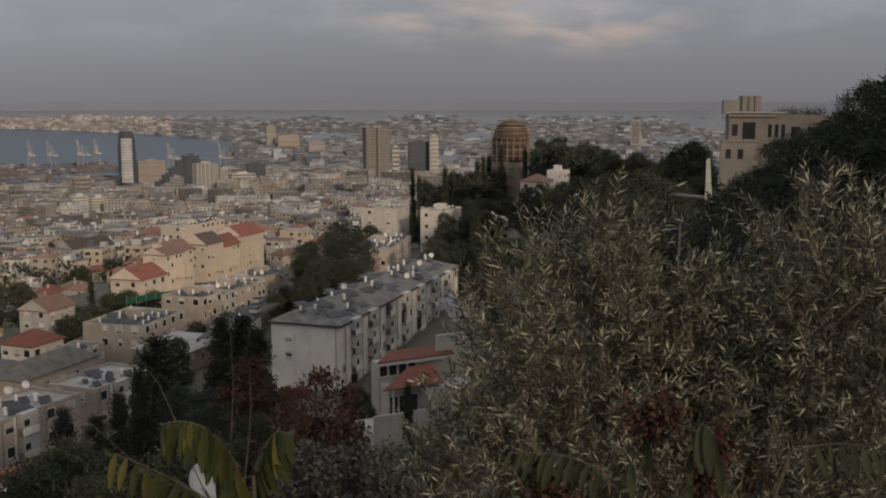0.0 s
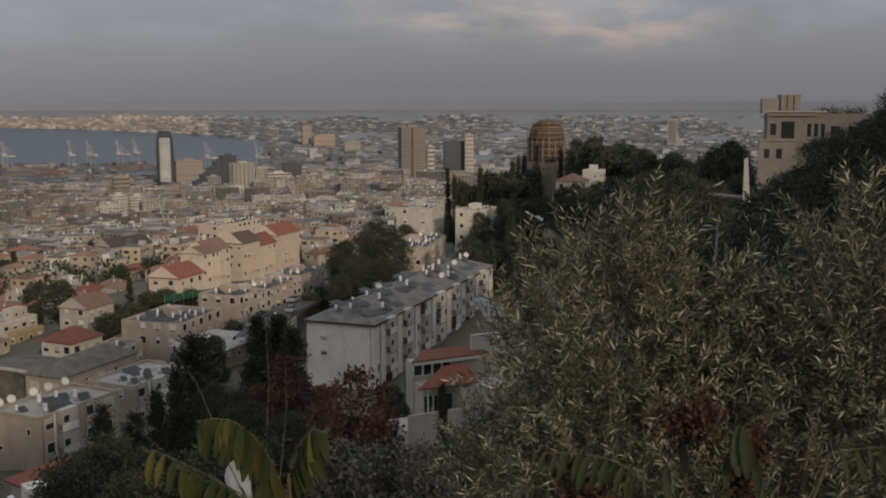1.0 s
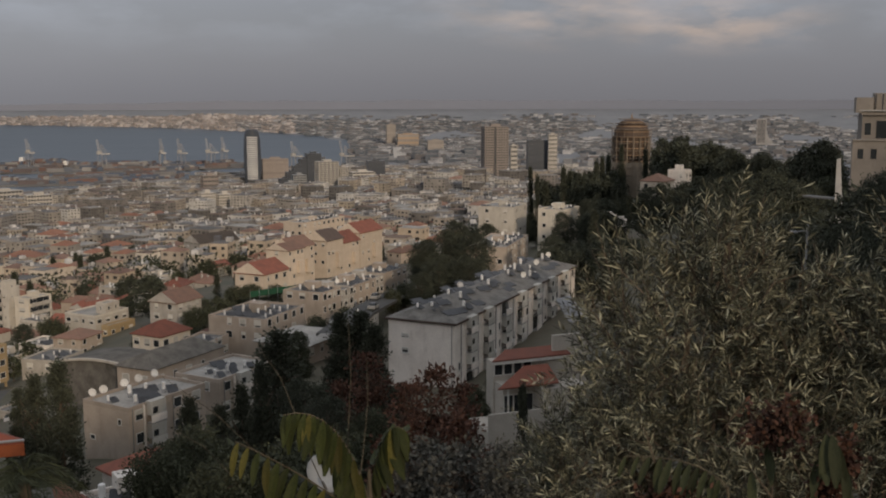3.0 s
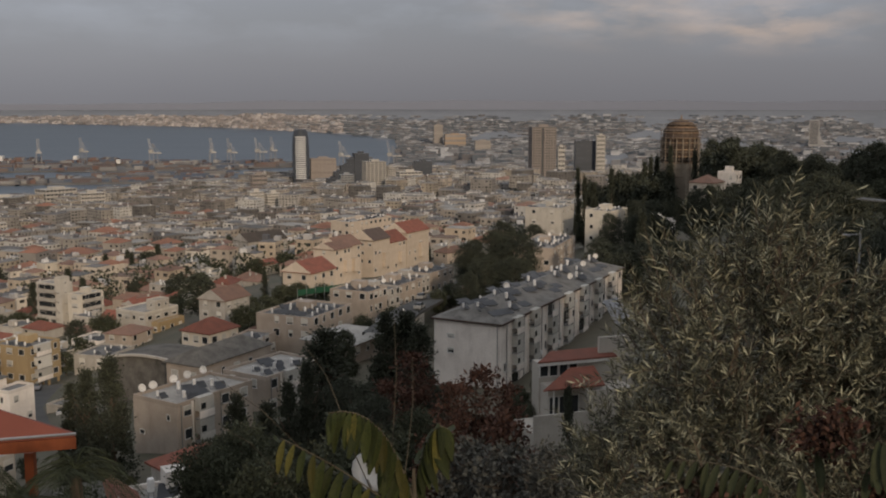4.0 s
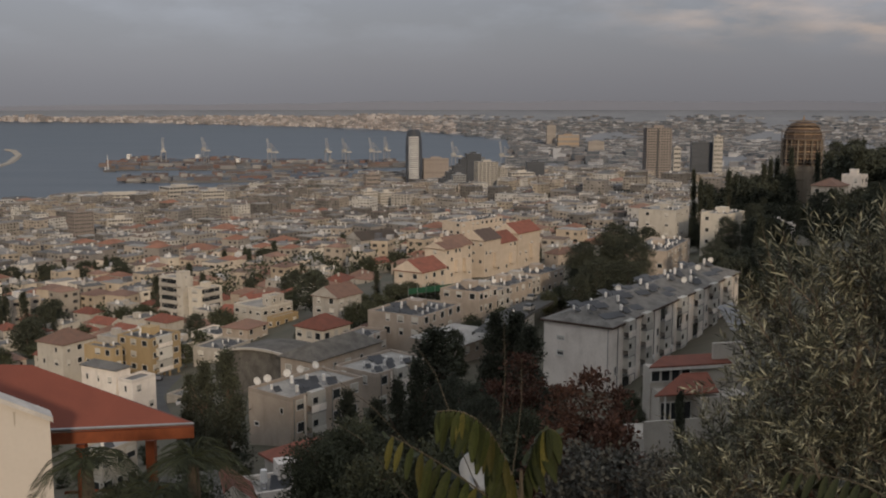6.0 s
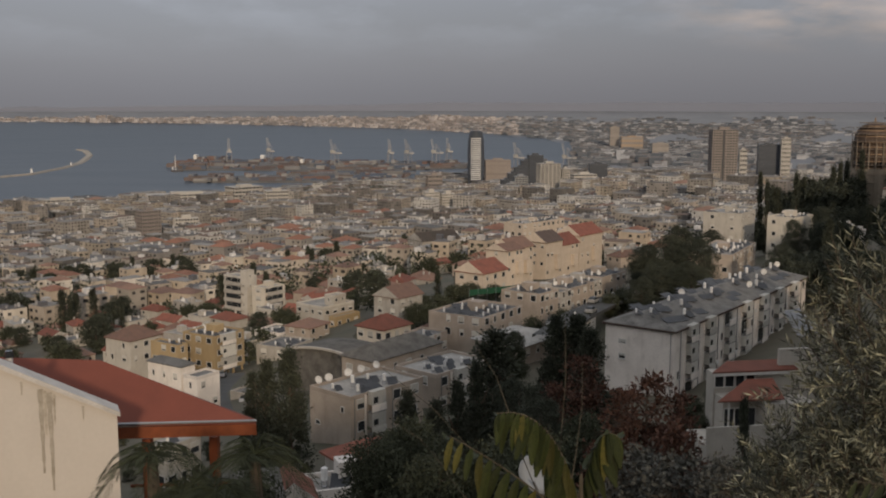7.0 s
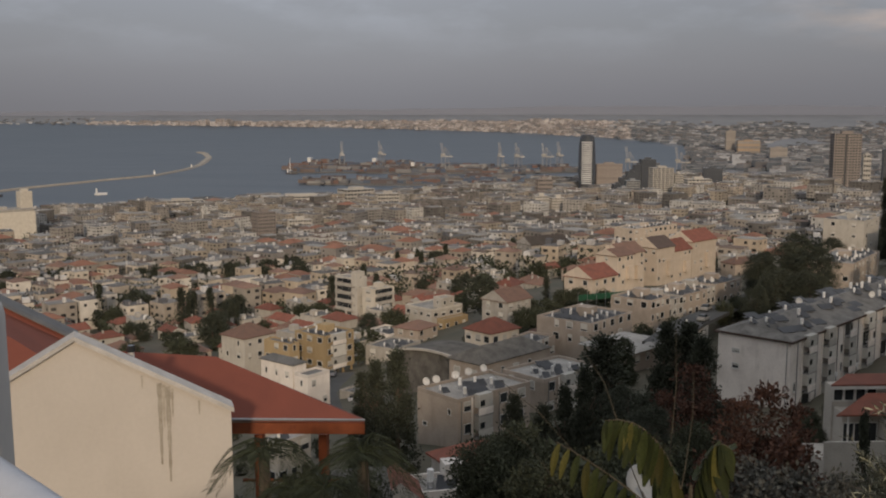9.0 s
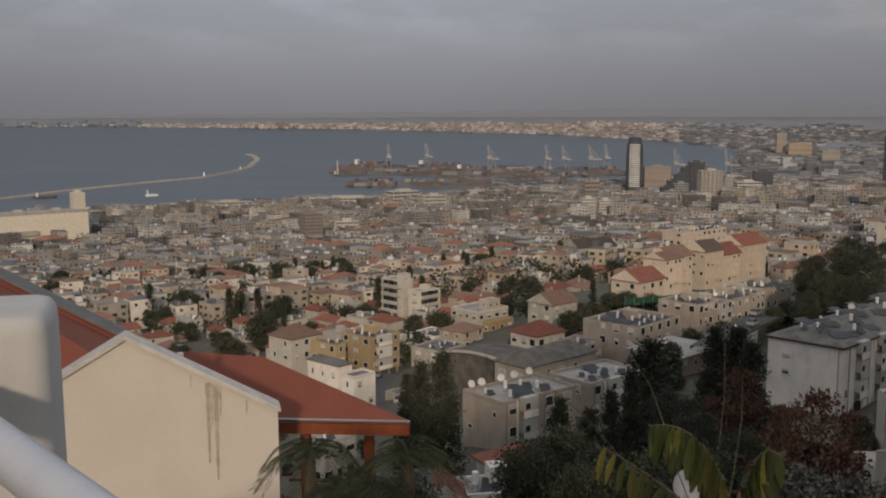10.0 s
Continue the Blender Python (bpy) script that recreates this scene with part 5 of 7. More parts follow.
city("far_shore_town", "pale distant town along the far shore", 1, 30.5, 4100, 4660, 2700, (1, 1, 1, 2, 3), 0.0, 9, (7, 26), windows=False, clutter=False, wallmat=SHOREC, spacing=0.34, storey=3.0, lumps=0.0035, rarity=1.2)
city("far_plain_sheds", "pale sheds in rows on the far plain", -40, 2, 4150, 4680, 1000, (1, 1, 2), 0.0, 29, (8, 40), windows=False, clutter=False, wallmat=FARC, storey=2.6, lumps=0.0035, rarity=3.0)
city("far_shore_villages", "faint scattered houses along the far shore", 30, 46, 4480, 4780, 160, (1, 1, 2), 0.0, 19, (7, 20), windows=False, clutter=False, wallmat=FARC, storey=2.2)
city("hill_edge_houses", "pale houses on the ridge beyond the trees", -34, -9, 560, 1500, 420, (2, 3, 4), 0.1, 10)

# ---- houses of the garden quarter, each a thing of its own ----
def make_house(w, dp, st, roof, wall, roof_mat, seed, label, cat="house"):
    r = random.Random(seed)
    t = empty("house", pose(0, 0, -300), label, cat, "houses of the garden quarter")
    h = st * 3.0 + 0.3
    bm = bmesh.new()
    box(bm, -w / 2, w / 2, -dp / 2, dp / 2, -6, h)
    part("body", bm, wall, t)
    if roof == "flat":
        bm = bmesh.new()
        ring_frame(bm, -w / 2 - 0.06, w / 2 + 0.06, -dp / 2 - 0.06, dp / 2 + 0.06, -w / 2 + 0.2, w / 2 - 0.2, -dp / 2 + 0.2, dp / 2 - 0.2, h - 0.05, h + 0.5, flat=True)
        part("parapet", bm, wall, t)
        bm = bmesh.new()
        box(bm, -w / 2 + 0.2, w / 2 - 0.2, -dp / 2 + 0.2, dp / 2 - 0.2, h, h + 0.12)
        part("roof", bm, roof_mat, t)
        for k in range(3):
            bm = bmesh.new()
            x, y = r.uniform(-0.35, 0.35) * w, r.uniform(-0.3, 0.3) * dp
            prism(bm, circle(0.4, 8, x, y), h + 0.12, h + 1.7)
            part("water_tank", bm, TANKW, t)
        bm = bmesh.new()
        box(bm, w * 0.1, w * 0.1 + 2.6, -dp * 0.1, -dp * 0.1 + 2.4, h + 0.12, h + 2.4)
        part("stair_hut", bm, wall, t)
    else:
        bm = bmesh.new()
        o, rise = 0.45, dp * 0.27
        ins = dp / 2 if roof == "hip" else 0.0
        lo = [(-w / 2 - o, -dp / 2 - o), (w / 2 + o, -dp / 2 - o), (w / 2 + o, dp / 2 + o), (-w / 2 - o, dp / 2 + o)]
        v = [bm.verts.new((x, y, h)) for x, y in lo] + [bm.verts.new((s * (w / 2 + o - ins), 0, h + rise)) for s in (-1, 1)]
        u = [bm.verts.new((x, y, h - 0.2)) for x, y in lo]
        for f in ((0, 1, 5, 4), (1, 2, 5), (2, 3, 4, 5), (3, 0, 4)):
            bm.faces.new([v[i] for i in f]).material_index = 1 if roof == "gable" and len(f) == 3 else 0
        for i in range(4):
            bm.faces.new((u[i], u[(i + 1) % 4], v[(i + 1) % 4], v[i]))
        bm.faces.new(u[::-1])
        part("roof", bm, [roof_mat, wall], t)
        bm = bmesh.new()
        box(bm, w * 0.2, w * 0.2 + 0.7, dp * 0.1, dp * 0.1 + 0.6, h, h + rise + 0.7)
        part("chimney", bm, wall, t)
    bm = bmesh.new()
    box(bm, -0.55, 0.55, -0.05, 0.05, -0.65, 0.65)
    me = mesh_of("window", bm, GLASS)
    for face, length, half in ((0, w, dp / 2), (180, w, dp / 2), (90, dp, w / 2), (-90, dp, w / 2)):
        k = max(2, int(length / 4))
        for j in range(st):
            for i in range(k):
                if r.random() < 0.42:
                    share("window", me, t, pose(0, 0, 0, 0, 0, face) @ pose(length * ((i + 0.5) / k - 0.5), -half, j * 3.0 + 1.8))
    return t


HOUSES = [
    make_house(12, 9, 2, "hip", PALEW, TILE, 1, "cream two-storey house with red hipped tile roof"),
    make_house(10, 9, 1, "hip", STONE, TILED, 2, "low stone house with weathered red tile roof"),
    make_house(13, 9, 2, "gable", PALEW, TILE, 3, "white two-storey house with red gabled roof"),
    make_house(14, 10, 3, "flat", STONE, ROOFW, 4, "pale stone house with flat roof and water tanks"),
    make_house(16, 11, 3, "flat", BEIGE, ROOFG, 5, "beige block of flats with flat grey roof", "flats"),
    make_house(12, 10, 2, "flat", PALEW, ROOFG, 6, "white house with flat roof and water tanks"),
    make_house(15, 9, 2, "hip", BEIGE, TILED, 7, "long beige house with faded tile roof"),
    make_house(18, 11, 4, "flat", CREAM, ROOFW, 8, "cream four-storey flats with flat roof", "flats"),
]
GARDENS = []
r = random.Random(77)
tries = made = 0
while made < 135 and tries < 9000:
    tries += 1
    b, d = r.uniform(-7, 45), math.sqrt(r.uniform(215 ** 2, 440 ** 2))
    if d < np.interp(b, (-7, 3, 10, 14, 26, 29, 45), (400, 385, 300, 215, 215, 235, 240)):
        continue
    x, y = polar(b, d)
    if not free(x, y, 7.0):
        continue
    pick = r.choice((0, 0, 1, 1, 2, 0, 6, 2, 3, 5) if (b > 18 or d < 450) else (3, 4, 5, 7, 3, 4, 0, 6))
    k = r.uniform(0.68, 0.86)
    copy_thing(HOUSES[pick], pose(x, y, ground(x, y) - 0.4, 0, 0, A + r.choice((0, 90, 180, 270)) + r.gauss(0, 8)) @ Matrix.Diagonal((k, k, k, 1)))
    TAKEN.append((x, y, 5.4))
    made += 1

city("garden_quarter_houses", "pale houses with red and flat roofs among gardens", -8, 45, 425, 655, 560, (2, 2, 3, 3, 4), 0.34, 15, (7.5, 12.5), wallmat=GARDENC, spacing=0.80)

# ---- trees ----
TREES["cypress"] = make_tree("cypress_tree", "slim dark green cypress tree", "tree", 13, 1.6, "column", PINE, 0.55, 60, 42, 1, "cypresses", 3, 0.34)
TREES["pine"] = make_tree("pine_tree", "dark broad pine with uneven crown", "tree", 11, 4.6, "round", PINE, 0.62, 80, 55, 2, "pines", 7)
TREES["broad"] = make_tree("broadleaf_tree", "dusty green broad-leaved tree", "tree", 8, 4.0, "round", BROAD, 0.6, 70, 50, 3, "broadleaf trees", 6)
TREES["conifer"] = make_tree("conifer_tree", "tall dark green conifer tree", "tree", 15, 3.6, "cone", PINE, 0.42, 110, 80, 4, "tall conifers", 12, 0.2)
TREES["small"] = make_tree("small_tree", "small dark green tree between houses", "tree", 6, 2.8, "round", BROAD, 0.75, 26, 26, 5, "trees between the houses", 3)

TALL = {"cypress": 13, "pine": 11, "broad": 8, "conifer": 15, "small": 6, "rust": 5.5, "scrub": 3.2, "grey": 2.6}

# trees standing among the houses, and the woods on the slope to the right
r = random.Random(5)


LID = ((-38, 0.0), (-36.5, -0.6), (-35, -1.8), (-32, -3.4), (-30.5, -4.2), (-28, -3.6), (-25, -4.4), (-20, -4.2), (-15.5, -4.6), (-12, -6), (-5, -9))


def scatter(kinds, n, b0, b1, d0, d1, s0, s1, rad=1.5, clear=True, lid=LID):
    made = tries = 0
    while made < n and tries < n * 12:
        tries += 1
        b, d = r.uniform(b0, b1), math.sqrt(r.uniform(d0 * d0, d1 * d1))
        x, y = polar(b, d)
        if clear and not free(x, y, rad):
            continue
        kind, s = r.choice(kinds), r.uniform(s0, s1)
        # the hill's trees leave the shrine, the house and the far view clear
        most = EYE + d * math.tan(radians(np.interp(b, *zip(*lid)) - abs(r.gauss(0, 0.25))))
        if b < -3:
            s = min(s, (most - ground(x, y)) / TALL[kind])
        if s < 0.3:
            continue
        plant(kind, x, y, s, r.uniform(0, 360))
        made += 1


scatter(("small", "small", "broad", "small", "pine", "broad"), 190, 9, 45, 240, 520, 0.6, 1.15, 0.3)
scatter(("small", "broad"), 20, -4, 9, 400, 560, 0.6, 1.0, 0.3)
scatter(("pine", "pine", "broad", "cypress"), 46, -42, -15.5, 110, 420, 0.7, 1.2)
scatter(("pine", "broad", "pine"), 18, -18.5, -13.4, 192, 262, 0.8, 1.2, lid=((-19, -7.4), (-13, -8.0)))
scatter(("pine", "cypress"), 30, -18, -12, 340, 480, 0.7, 1.0)
scatter(("cypress", "pine", "cypress"), 80, -28.6, -18.9, 362, 430, 1.2, 2.0, clear=False, lid=((-28.6, -2.5), (-26.8, -2.7), (-26, -3.3), (-23, -3.0), (-22, -2.3), (-18.9, -2.2)))
scatter(("cypress", "cypress", "pine"), 46, -17.7, -12.8, 432, 480, 1.2, 2.0, clear=False, lid=((-17.7, -3.7), (-12.8, -4.2)))
scatter(("cypress", "pine"), 8, -16.6, -15.2, 262, 300, 0.7, 1.0, lid=((-16.8, -5.8), (-14.0, -6.4)))
scatter(("small", "broad"), 34, 13, 32, 55, 135, 0.3, 0.55, 0.2)
scatter(("small",), 38, -2.8, 26, 125, 300, 0.28, 0.5, 0.2)
scatter(("small", "broad", "small"), 30, 2.0, 9.5, 192, 262, 0.45, 0.75, 0.2)
for b, d, n in ((21.5, 610, 24), (26, 600, 20), (33.5, 640, 12), (12, 560, 18), (8, 600, 14), (30, 470, 8), (24, 420, 7), (16, 430, 6)):
    scatter(("pine", "broad", "cypress"), n, b - 2.2, b + 2.2, d - 25, d + 25, 0.8, 1.3, clear=False)


def clear_of_blocks(x, y):
    return all((x - a) ** 2 + (y - c) ** 2 > (q + 2) ** 2 for a, c, q in TAKEN if q > 6)


def far_trees(name, label, b0, b1, d0, d1, n, size, leaf, seed, material, squat=1.25, lumps=0.0):
    """Tree clumps too far off to count: tufts of leaves heaped in one mesh."""
    rs = np.random.RandomState(seed)
    b, d = rs.uniform(b0, b1, n), np.sqrt(rs.uniform(d0 * d0, d1 * d1, n))
    keep = [i for i in range(n) if (not lumps or noise.noise(Vector((*polar(b[i] * 1.0, d[i]), seed)) * lumps) > 0.08) and not (np.interp(b[i], *zip(*SHORE)) - 10 < d[i] < np.interp(b[i], *zip(*FAR_SHORE)) and b[i] > -3) and (d[i] > 1200 or clear_of_blocks(*polar(b[i], d[i])))]
    cs = np.array([(*polar(b[i], d[i]), 0) for i in keep])
    cs[:, 2] = [ground(x, y) for x, y, _ in cs]
    per = 84
    sz = size * rs.uniform(0.6, 1.3, len(cs))
    off = np.clip(rs.normal(size=(len(cs), per, 3)), -1.7, 1.7) * 0.30 * sz[:, None, None]
    off[:, :, 2] = np.abs(off[:, :, 2]) * squat + 0.5
    pts = (cs[:, None, :] + off).reshape(-1, 3)
    me = leaf_mesh(name, pts, rs.normal(size=pts.shape) + [0, 0, 0.3], leaf, leaf * 0.7, material, rs)
    tagged(new(name, me), label, "trees", kind="stuff")


far_trees("town_trees", "dark trees between the far houses", -15, 44, 420, 1150, 5600, 7.4, 1.5, 11, BROAD, 2.4, lumps=0.014)
far_trees("garden_trees", "small dark trees in gardens between the houses", -6, 44, 400, 950, 1500, 5.0, 1.1, 16, BROAD, 2.2)
far_trees("downtown_trees", "dark trees between the downtown blocks", -15, 44, 1150, 1900, 2400, 9.5, 2.0, 14, BROAD, 2.2, lumps=0.008)
far_trees("ridge_woods", "dark woods on the far ridge", -45, -10, 420, 1100, 900, 9.0, 2.4, 12, PINE)
# these use the leaf colour with haze mixed in
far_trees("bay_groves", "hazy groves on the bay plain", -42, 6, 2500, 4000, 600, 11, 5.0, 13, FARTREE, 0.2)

# ---- close by: the gabled house, the timber canopy, the white post and rail ----
def slab_of(bm, pts, thick=0.14, mi=0):
    """A sloping slab on any number of corners, thickened downwards."""
    hi = [bm.verts.new(p) for p in pts]
    lo = [bm.verts.new((p[0], p[1], p[2] - thick)) for p in pts]
    bm.faces.new(hi).material_index = mi
    bm.faces.new(lo[::-1]).material_index = mi
    for i in range(len(pts)):
        j = (i + 1) % len(pts)
        bm.faces.new((hi[i], lo[i], lo[j], hi[j])).material_index = mi


GABLE_WALL = mat("cream_gable_render", (0.55, 0.50, 0.447), (0.48, 0.435, 0.388), scale=0.5, fine=9, bump=0.25, spread=0.02, amount=0.4, stains=0.10)
SHINGLE = mat("red_roof_sheet", (0.200, 0.062, 0.042), (0.155, 0.050, 0.035), scale=0.8, fine=22, bump=0.35, spread=0.03)
COPING = mat("grey_coping", (0.52, 0.49, 0.46), (0.36, 0.34, 0.32), scale=2, fine=15, bump=0.3)
STAIN = mat("rain_stain", (0.31, 0.27, 0.215), (0.50, 0.45, 0.385), scale=3.5, fine=16, amount=1.0)


def gable_house():
    t = empty("gabled_house", pose(0, 0, 0), "cream rendered gabled house with grey coping and red roof", "house")
    er, ap, el = Vector((-11.21, 25.80, 166.63)), Vector((-14.73, 23.85, 168.89)), Vector((-16.18, 23.05, 167.92))
    back = Vector((-math.sin(radians(28.9)), math.cos(radians(28.9)), 0))
    z0 = er.z - 9.0
    low = el + (el - ap) * 0.35
    front = [Vector((low.x, low.y, z0)), Vector((er.x, er.y, z0)), er, ap, low]
    bm = bmesh.new()
    a = [bm.verts.new(p) for p in front]
    b = [bm.verts.new(p + back * 0.3) for p in front]
    bm.faces.new(a)
    bm.faces.new(b[::-1])
    for i in range(5):
        bm.faces.new((a[i], a[(i + 1) % 5], b[(i + 1) % 5], b[i]))
    part("gable_wall", bm, GABLE_WALL, t)
    for name, p, q in (("coping", ap, er + (er - ap) * 0.018), ("coping", low, ap)):
        bm = bmesh.new()
        up = Vector((0, 0, 1))
        rows = []
        for pt in (p, q):
            rows.append([bm.verts.new(pt + back * s + up * h) for s, h in ((-0.12, 0.0), (-0.12, 0.13), (0.5, 0.16), (0.5, 0.0))])
        for i in range(4):
            bm.faces.new((rows[0][i], rows[0][(i + 1) % 4], rows[1][(i + 1) % 4], rows[1][i]))
        bm.faces.new(rows[0])
        bm.faces.new(rows[1][::-1])
        part(name, bm, COPING, t, "weathered grey coping")
    # roof behind the gable and side wall
    bm = bmesh.new()
    slab_of(bm, [ap + back * 0.5 - Vector((0, 0, 0.1)), er + back * 0.5 - Vector((0, 0, 0.1)), er + back * 1.0 - Vector((0, 0, 0.3)), ap + back * 1.0 - Vector((0, 0, 0.3))])
    slab_of(bm, [ap + back * 0.5 - Vector((0, 0, 0.1)), ap + back * 1.0 - Vector((0, 0, 0.3)), low + back * 1.0 - Vector((0, 0, 0.3)), low + back * 0.5 - Vector((0, 0, 0.1))])
    part("roof", bm, SHINGLE, t)
    bm = bmesh.new()
    box(bm, -0.3, 0, 0.3, 3, -9.0, -0.4)
    side = part("side_wall", bm, GABLE_WALL, t)
    side.matrix_basis = Matrix.Translation(er) @ pose(0, 0, 0, 0, 0, 28.9)
    # dark rain marks under the coping, and the chimney pipe
    for px, wd, ln in ((Vector((-12.87, 24.87, 167.56)), 0.07, 2.3), (Vector((-12.78, 24.91, 167.51)), 0.05, 1.2), (Vector((-12.68, 24.97, 167.45)), 0.07, 2.7), (Vector((-12.58, 25.03, 167.38)), 0.035, 0.8), (Vector((-13.26, 24.65, 167.81)), 0.03, 0.35), (Vector((-11.96, 25.37, 166.98)), 0.03, 0.4)):
        bm = bmesh.new()
        n = 12
        v = []
        for i in range(n):
            k = i / (n - 1)
            w = wd * (1 - 0.6 * k) * (1 + 0.25 * math.sin(i * 2.3))
            r = Vector((math.cos(radians(28.9)), math.sin(radians(28.9)), 0))
            v.append([bm.verts.new(px - r * w - Vector((0, 0, ln * k)) - back * 0.004), bm.verts.new(px + r * w - Vector((0, 0, ln * k)) - back * 0.004)])
        for p, q in zip(v, v[1:]):
            bm.faces.new((p[0], p[1], q[1], q[0]))
        part("rain_streak", bm, STAIN, t, "dark rain streak on the render")
    bm = bmesh.new()
    c = (-14.06, 25.59, 168.09)
    prism(bm, circle(0.09, 10, c[0], c[1]), c[2] - 0.6, c[2] + 0.12)
    part("vent_pipe", bm, TANKW, t)
    bm = bmesh.new()
    prism(bm, circle(0.13, 10, c[0], c[1]), c[2] + 0.12, c[2] + 0.30, top=0.8)
    part("vent_cap", bm, GLASS, t, "dark vent cap")
    # the larger roof further up
    bm = bmesh.new()
    r0, r1 = Vector((-24.51, 27.42, 171.09)), Vector((-18.31, 29.84, 167.39))
    e0, e1 = Vector((-21.46, 23.40, 165.37)), Vector((-16.87, 26.63, 167.49))
    slab_of(bm, [e0, e1, r1, r0], 0.2)
    part("main_roof", bm, SHINGLE, t)
    bm = bmesh.new()
    for p, q, hh in ((r0, r1, 0.1),):
        slab_of(bm, [p + Vector((0, 0, hh)), q + Vector((0, 0, hh)), q + back * 0.9 + Vector((0, 0, hh + 0.02)), p + back * 0.9 + Vector((0, 0, hh + 0.02))], 0.25)
        slab_of(bm, [p + Vector((0, 0, hh - 0.08)) - back * 0.16, q + Vector((0, 0, hh - 0.08)) - back * 0.16, q + Vector((0, 0, hh)), p + Vector((0, 0, hh))], 0.05)
    part("ridge_flashing", bm, mat("lead_flashing", (0.09, 0.09, 0.095), (0.14, 0.138, 0.135), scale=2, fine=12, rough=0.6), t, "grey metal ridge flashing")


gable_house()


def canopy():
    t = empty("timber_canopy", pose(0, 0, 0), "open timber canopy with red hipped roof on stained posts", "canopy")
    up = Vector((0, 0, 1))
    r0, r1 = Vector((-17.93, 29.64, 167.14)), Vector((-13.95, 31.00, 166.75))
    f0, f1 = Vector((-15.23, 28.17, 165.38)), Vector((-8.91, 31.26, 164.77))
    b1 = f1 + (r1 - f1) * 0.0 + Vector((-math.sin(radians(26)), math.cos(radians(26)), 0)) * 0.25
    b0 = f0 + Vector((-math.sin(radians(26)), math.cos(radians(26)), 0)) * 4.6
    bm = bmesh.new()
    v = [bm.verts.new(p) for p in (r0, r1, f0, f1, b1, b0)]
    for f in ((2, 3, 1, 0), (3, 4, 1), (4, 5, 0, 1), (5, 2, 0)):
        bm.faces.new([v[i] for i in f])
    ob = part("roof", bm, SHINGLE, t)
    so = ob.modifiers.new("thick", "SOLIDIFY")
    so.thickness, so.offset = 0.10, -1
    for p, q in ((f0, f1), (f1, b1)):
        bm = bmesh.new()
        n = (q - p).cross(up).normalized()
        a = [bm.verts.new(x) for x in (p - up * 0.1, q - up * 0.1, q - up * 0.46, p - up * 0.46)]
        b = [bm.verts.new(x.co - n * 0.08) for x in a]
        bm.faces.new(a)
        bm.faces.new(b[::-1])
        for i in range(4):
            bm.faces.new((a[i], a[(i + 1) % 4], b[(i + 1) % 4], b[i]))
        part("fascia", bm, WOODR, t)
    bm = bmesh.new()
    tube(bm, [f0 + up * 0.02, f1 + up * 0.02], 0.05, 6)
    part("gutter", bm, METAL, t, "pale metal gutter edge")
    for px in ((-12.35, 30.69, 164.24), (-10.44, 31.62, 164.07), (-11.39, 34.50, 163.07)):
        bm = bmesh.new()
        box(bm, px[0] - 0.14, px[0] + 0.14, px[1] - 0.14, px[1] + 0.14, px[2] - 6, px[2] + 0.05)
        part("post", bm, WOODR, t)
    bm = bmesh.new()
    rail = [(-12.96, 30.62, 162.67), (-10.06, 32.03, 162.35)]
    tube(bm, rail, 0.06, 6)
    part("rail", bm, WOODR, t)


canopy()


def post_and_rail():
    t = empty("garden_post", pose(0, 0, 0), "white painted masonry post with rounded top", "post")
    c = Vector((-1.08, 1.38, 174.687))
    bm = bmesh.new()

    def rounded(inset):
        x0, x1, y0, y1, q = -0.16 + inset, 0.085 - inset, -0.11 + inset, 0.13 - inset, 0.035 - inset * 0.6
        out = []
        for cx, cy, a0 in ((x1 - q, y1 - q, 0), (x0 + q, y1 - q, 90), (x0 + q, y0 + q, 180), (x1 - q, y0 + q, 270)):
            out += [(cx + q * math.cos(radians(a0 + k * 18)), cy + q * math.sin(radians(a0 + k * 18))) for k in range(6)]
        return out
    levels = [(0.0, -3.6), (0.0, -1.0), (0.0, -0.4), (0.0, -0.03), (0.004, -0.014), (0.012, -0.004), (0.024, 0.0)]
    loops = [[bm.verts.new((x + 0.003 * math.sin(z * 9), y, z)) for x, y in rounded(q)] for q, z in levels]
    for lo, hi in zip(loops, loops[1:]):
        for k in range(24):
            bm.faces.new((lo[k], lo[(k + 1) % 24], hi[(k + 1) % 24], hi[k]))
    bm.faces.new(loops[-1])
    bm.faces.new(loops[0][::-1])
    ob = part("shaft", bm, WHITEP, t, smooth=True)
    ob.matrix_basis = Matrix.Translation(c) @ pose(0, 0, 0, 0, 0, 30)
    t2 = empty("handrail", pose(0, 0, 0), "white painted round steel handrail", "handrail")
    bm = bmesh.new()
    p, q = Vector((-0.81, 1.02, 174.598)), Vector((-0.58, 0.87, 174.588))
    d = q - p
    tube(bm, [p - d * 1.6, p, p + d * 0.5, q, q + d * 1.2], 0.030, 20)
    part("bar", bm, RAILP, t2, smooth=True)
    bm = bmesh.new()
    e = q + d * 1.1
    tube(bm, [e, e - Vector((0, 0, 0.9))], 0.02, 12)
    part("baluster", bm, RAILP, t2, smooth=True)


post_and_rail()

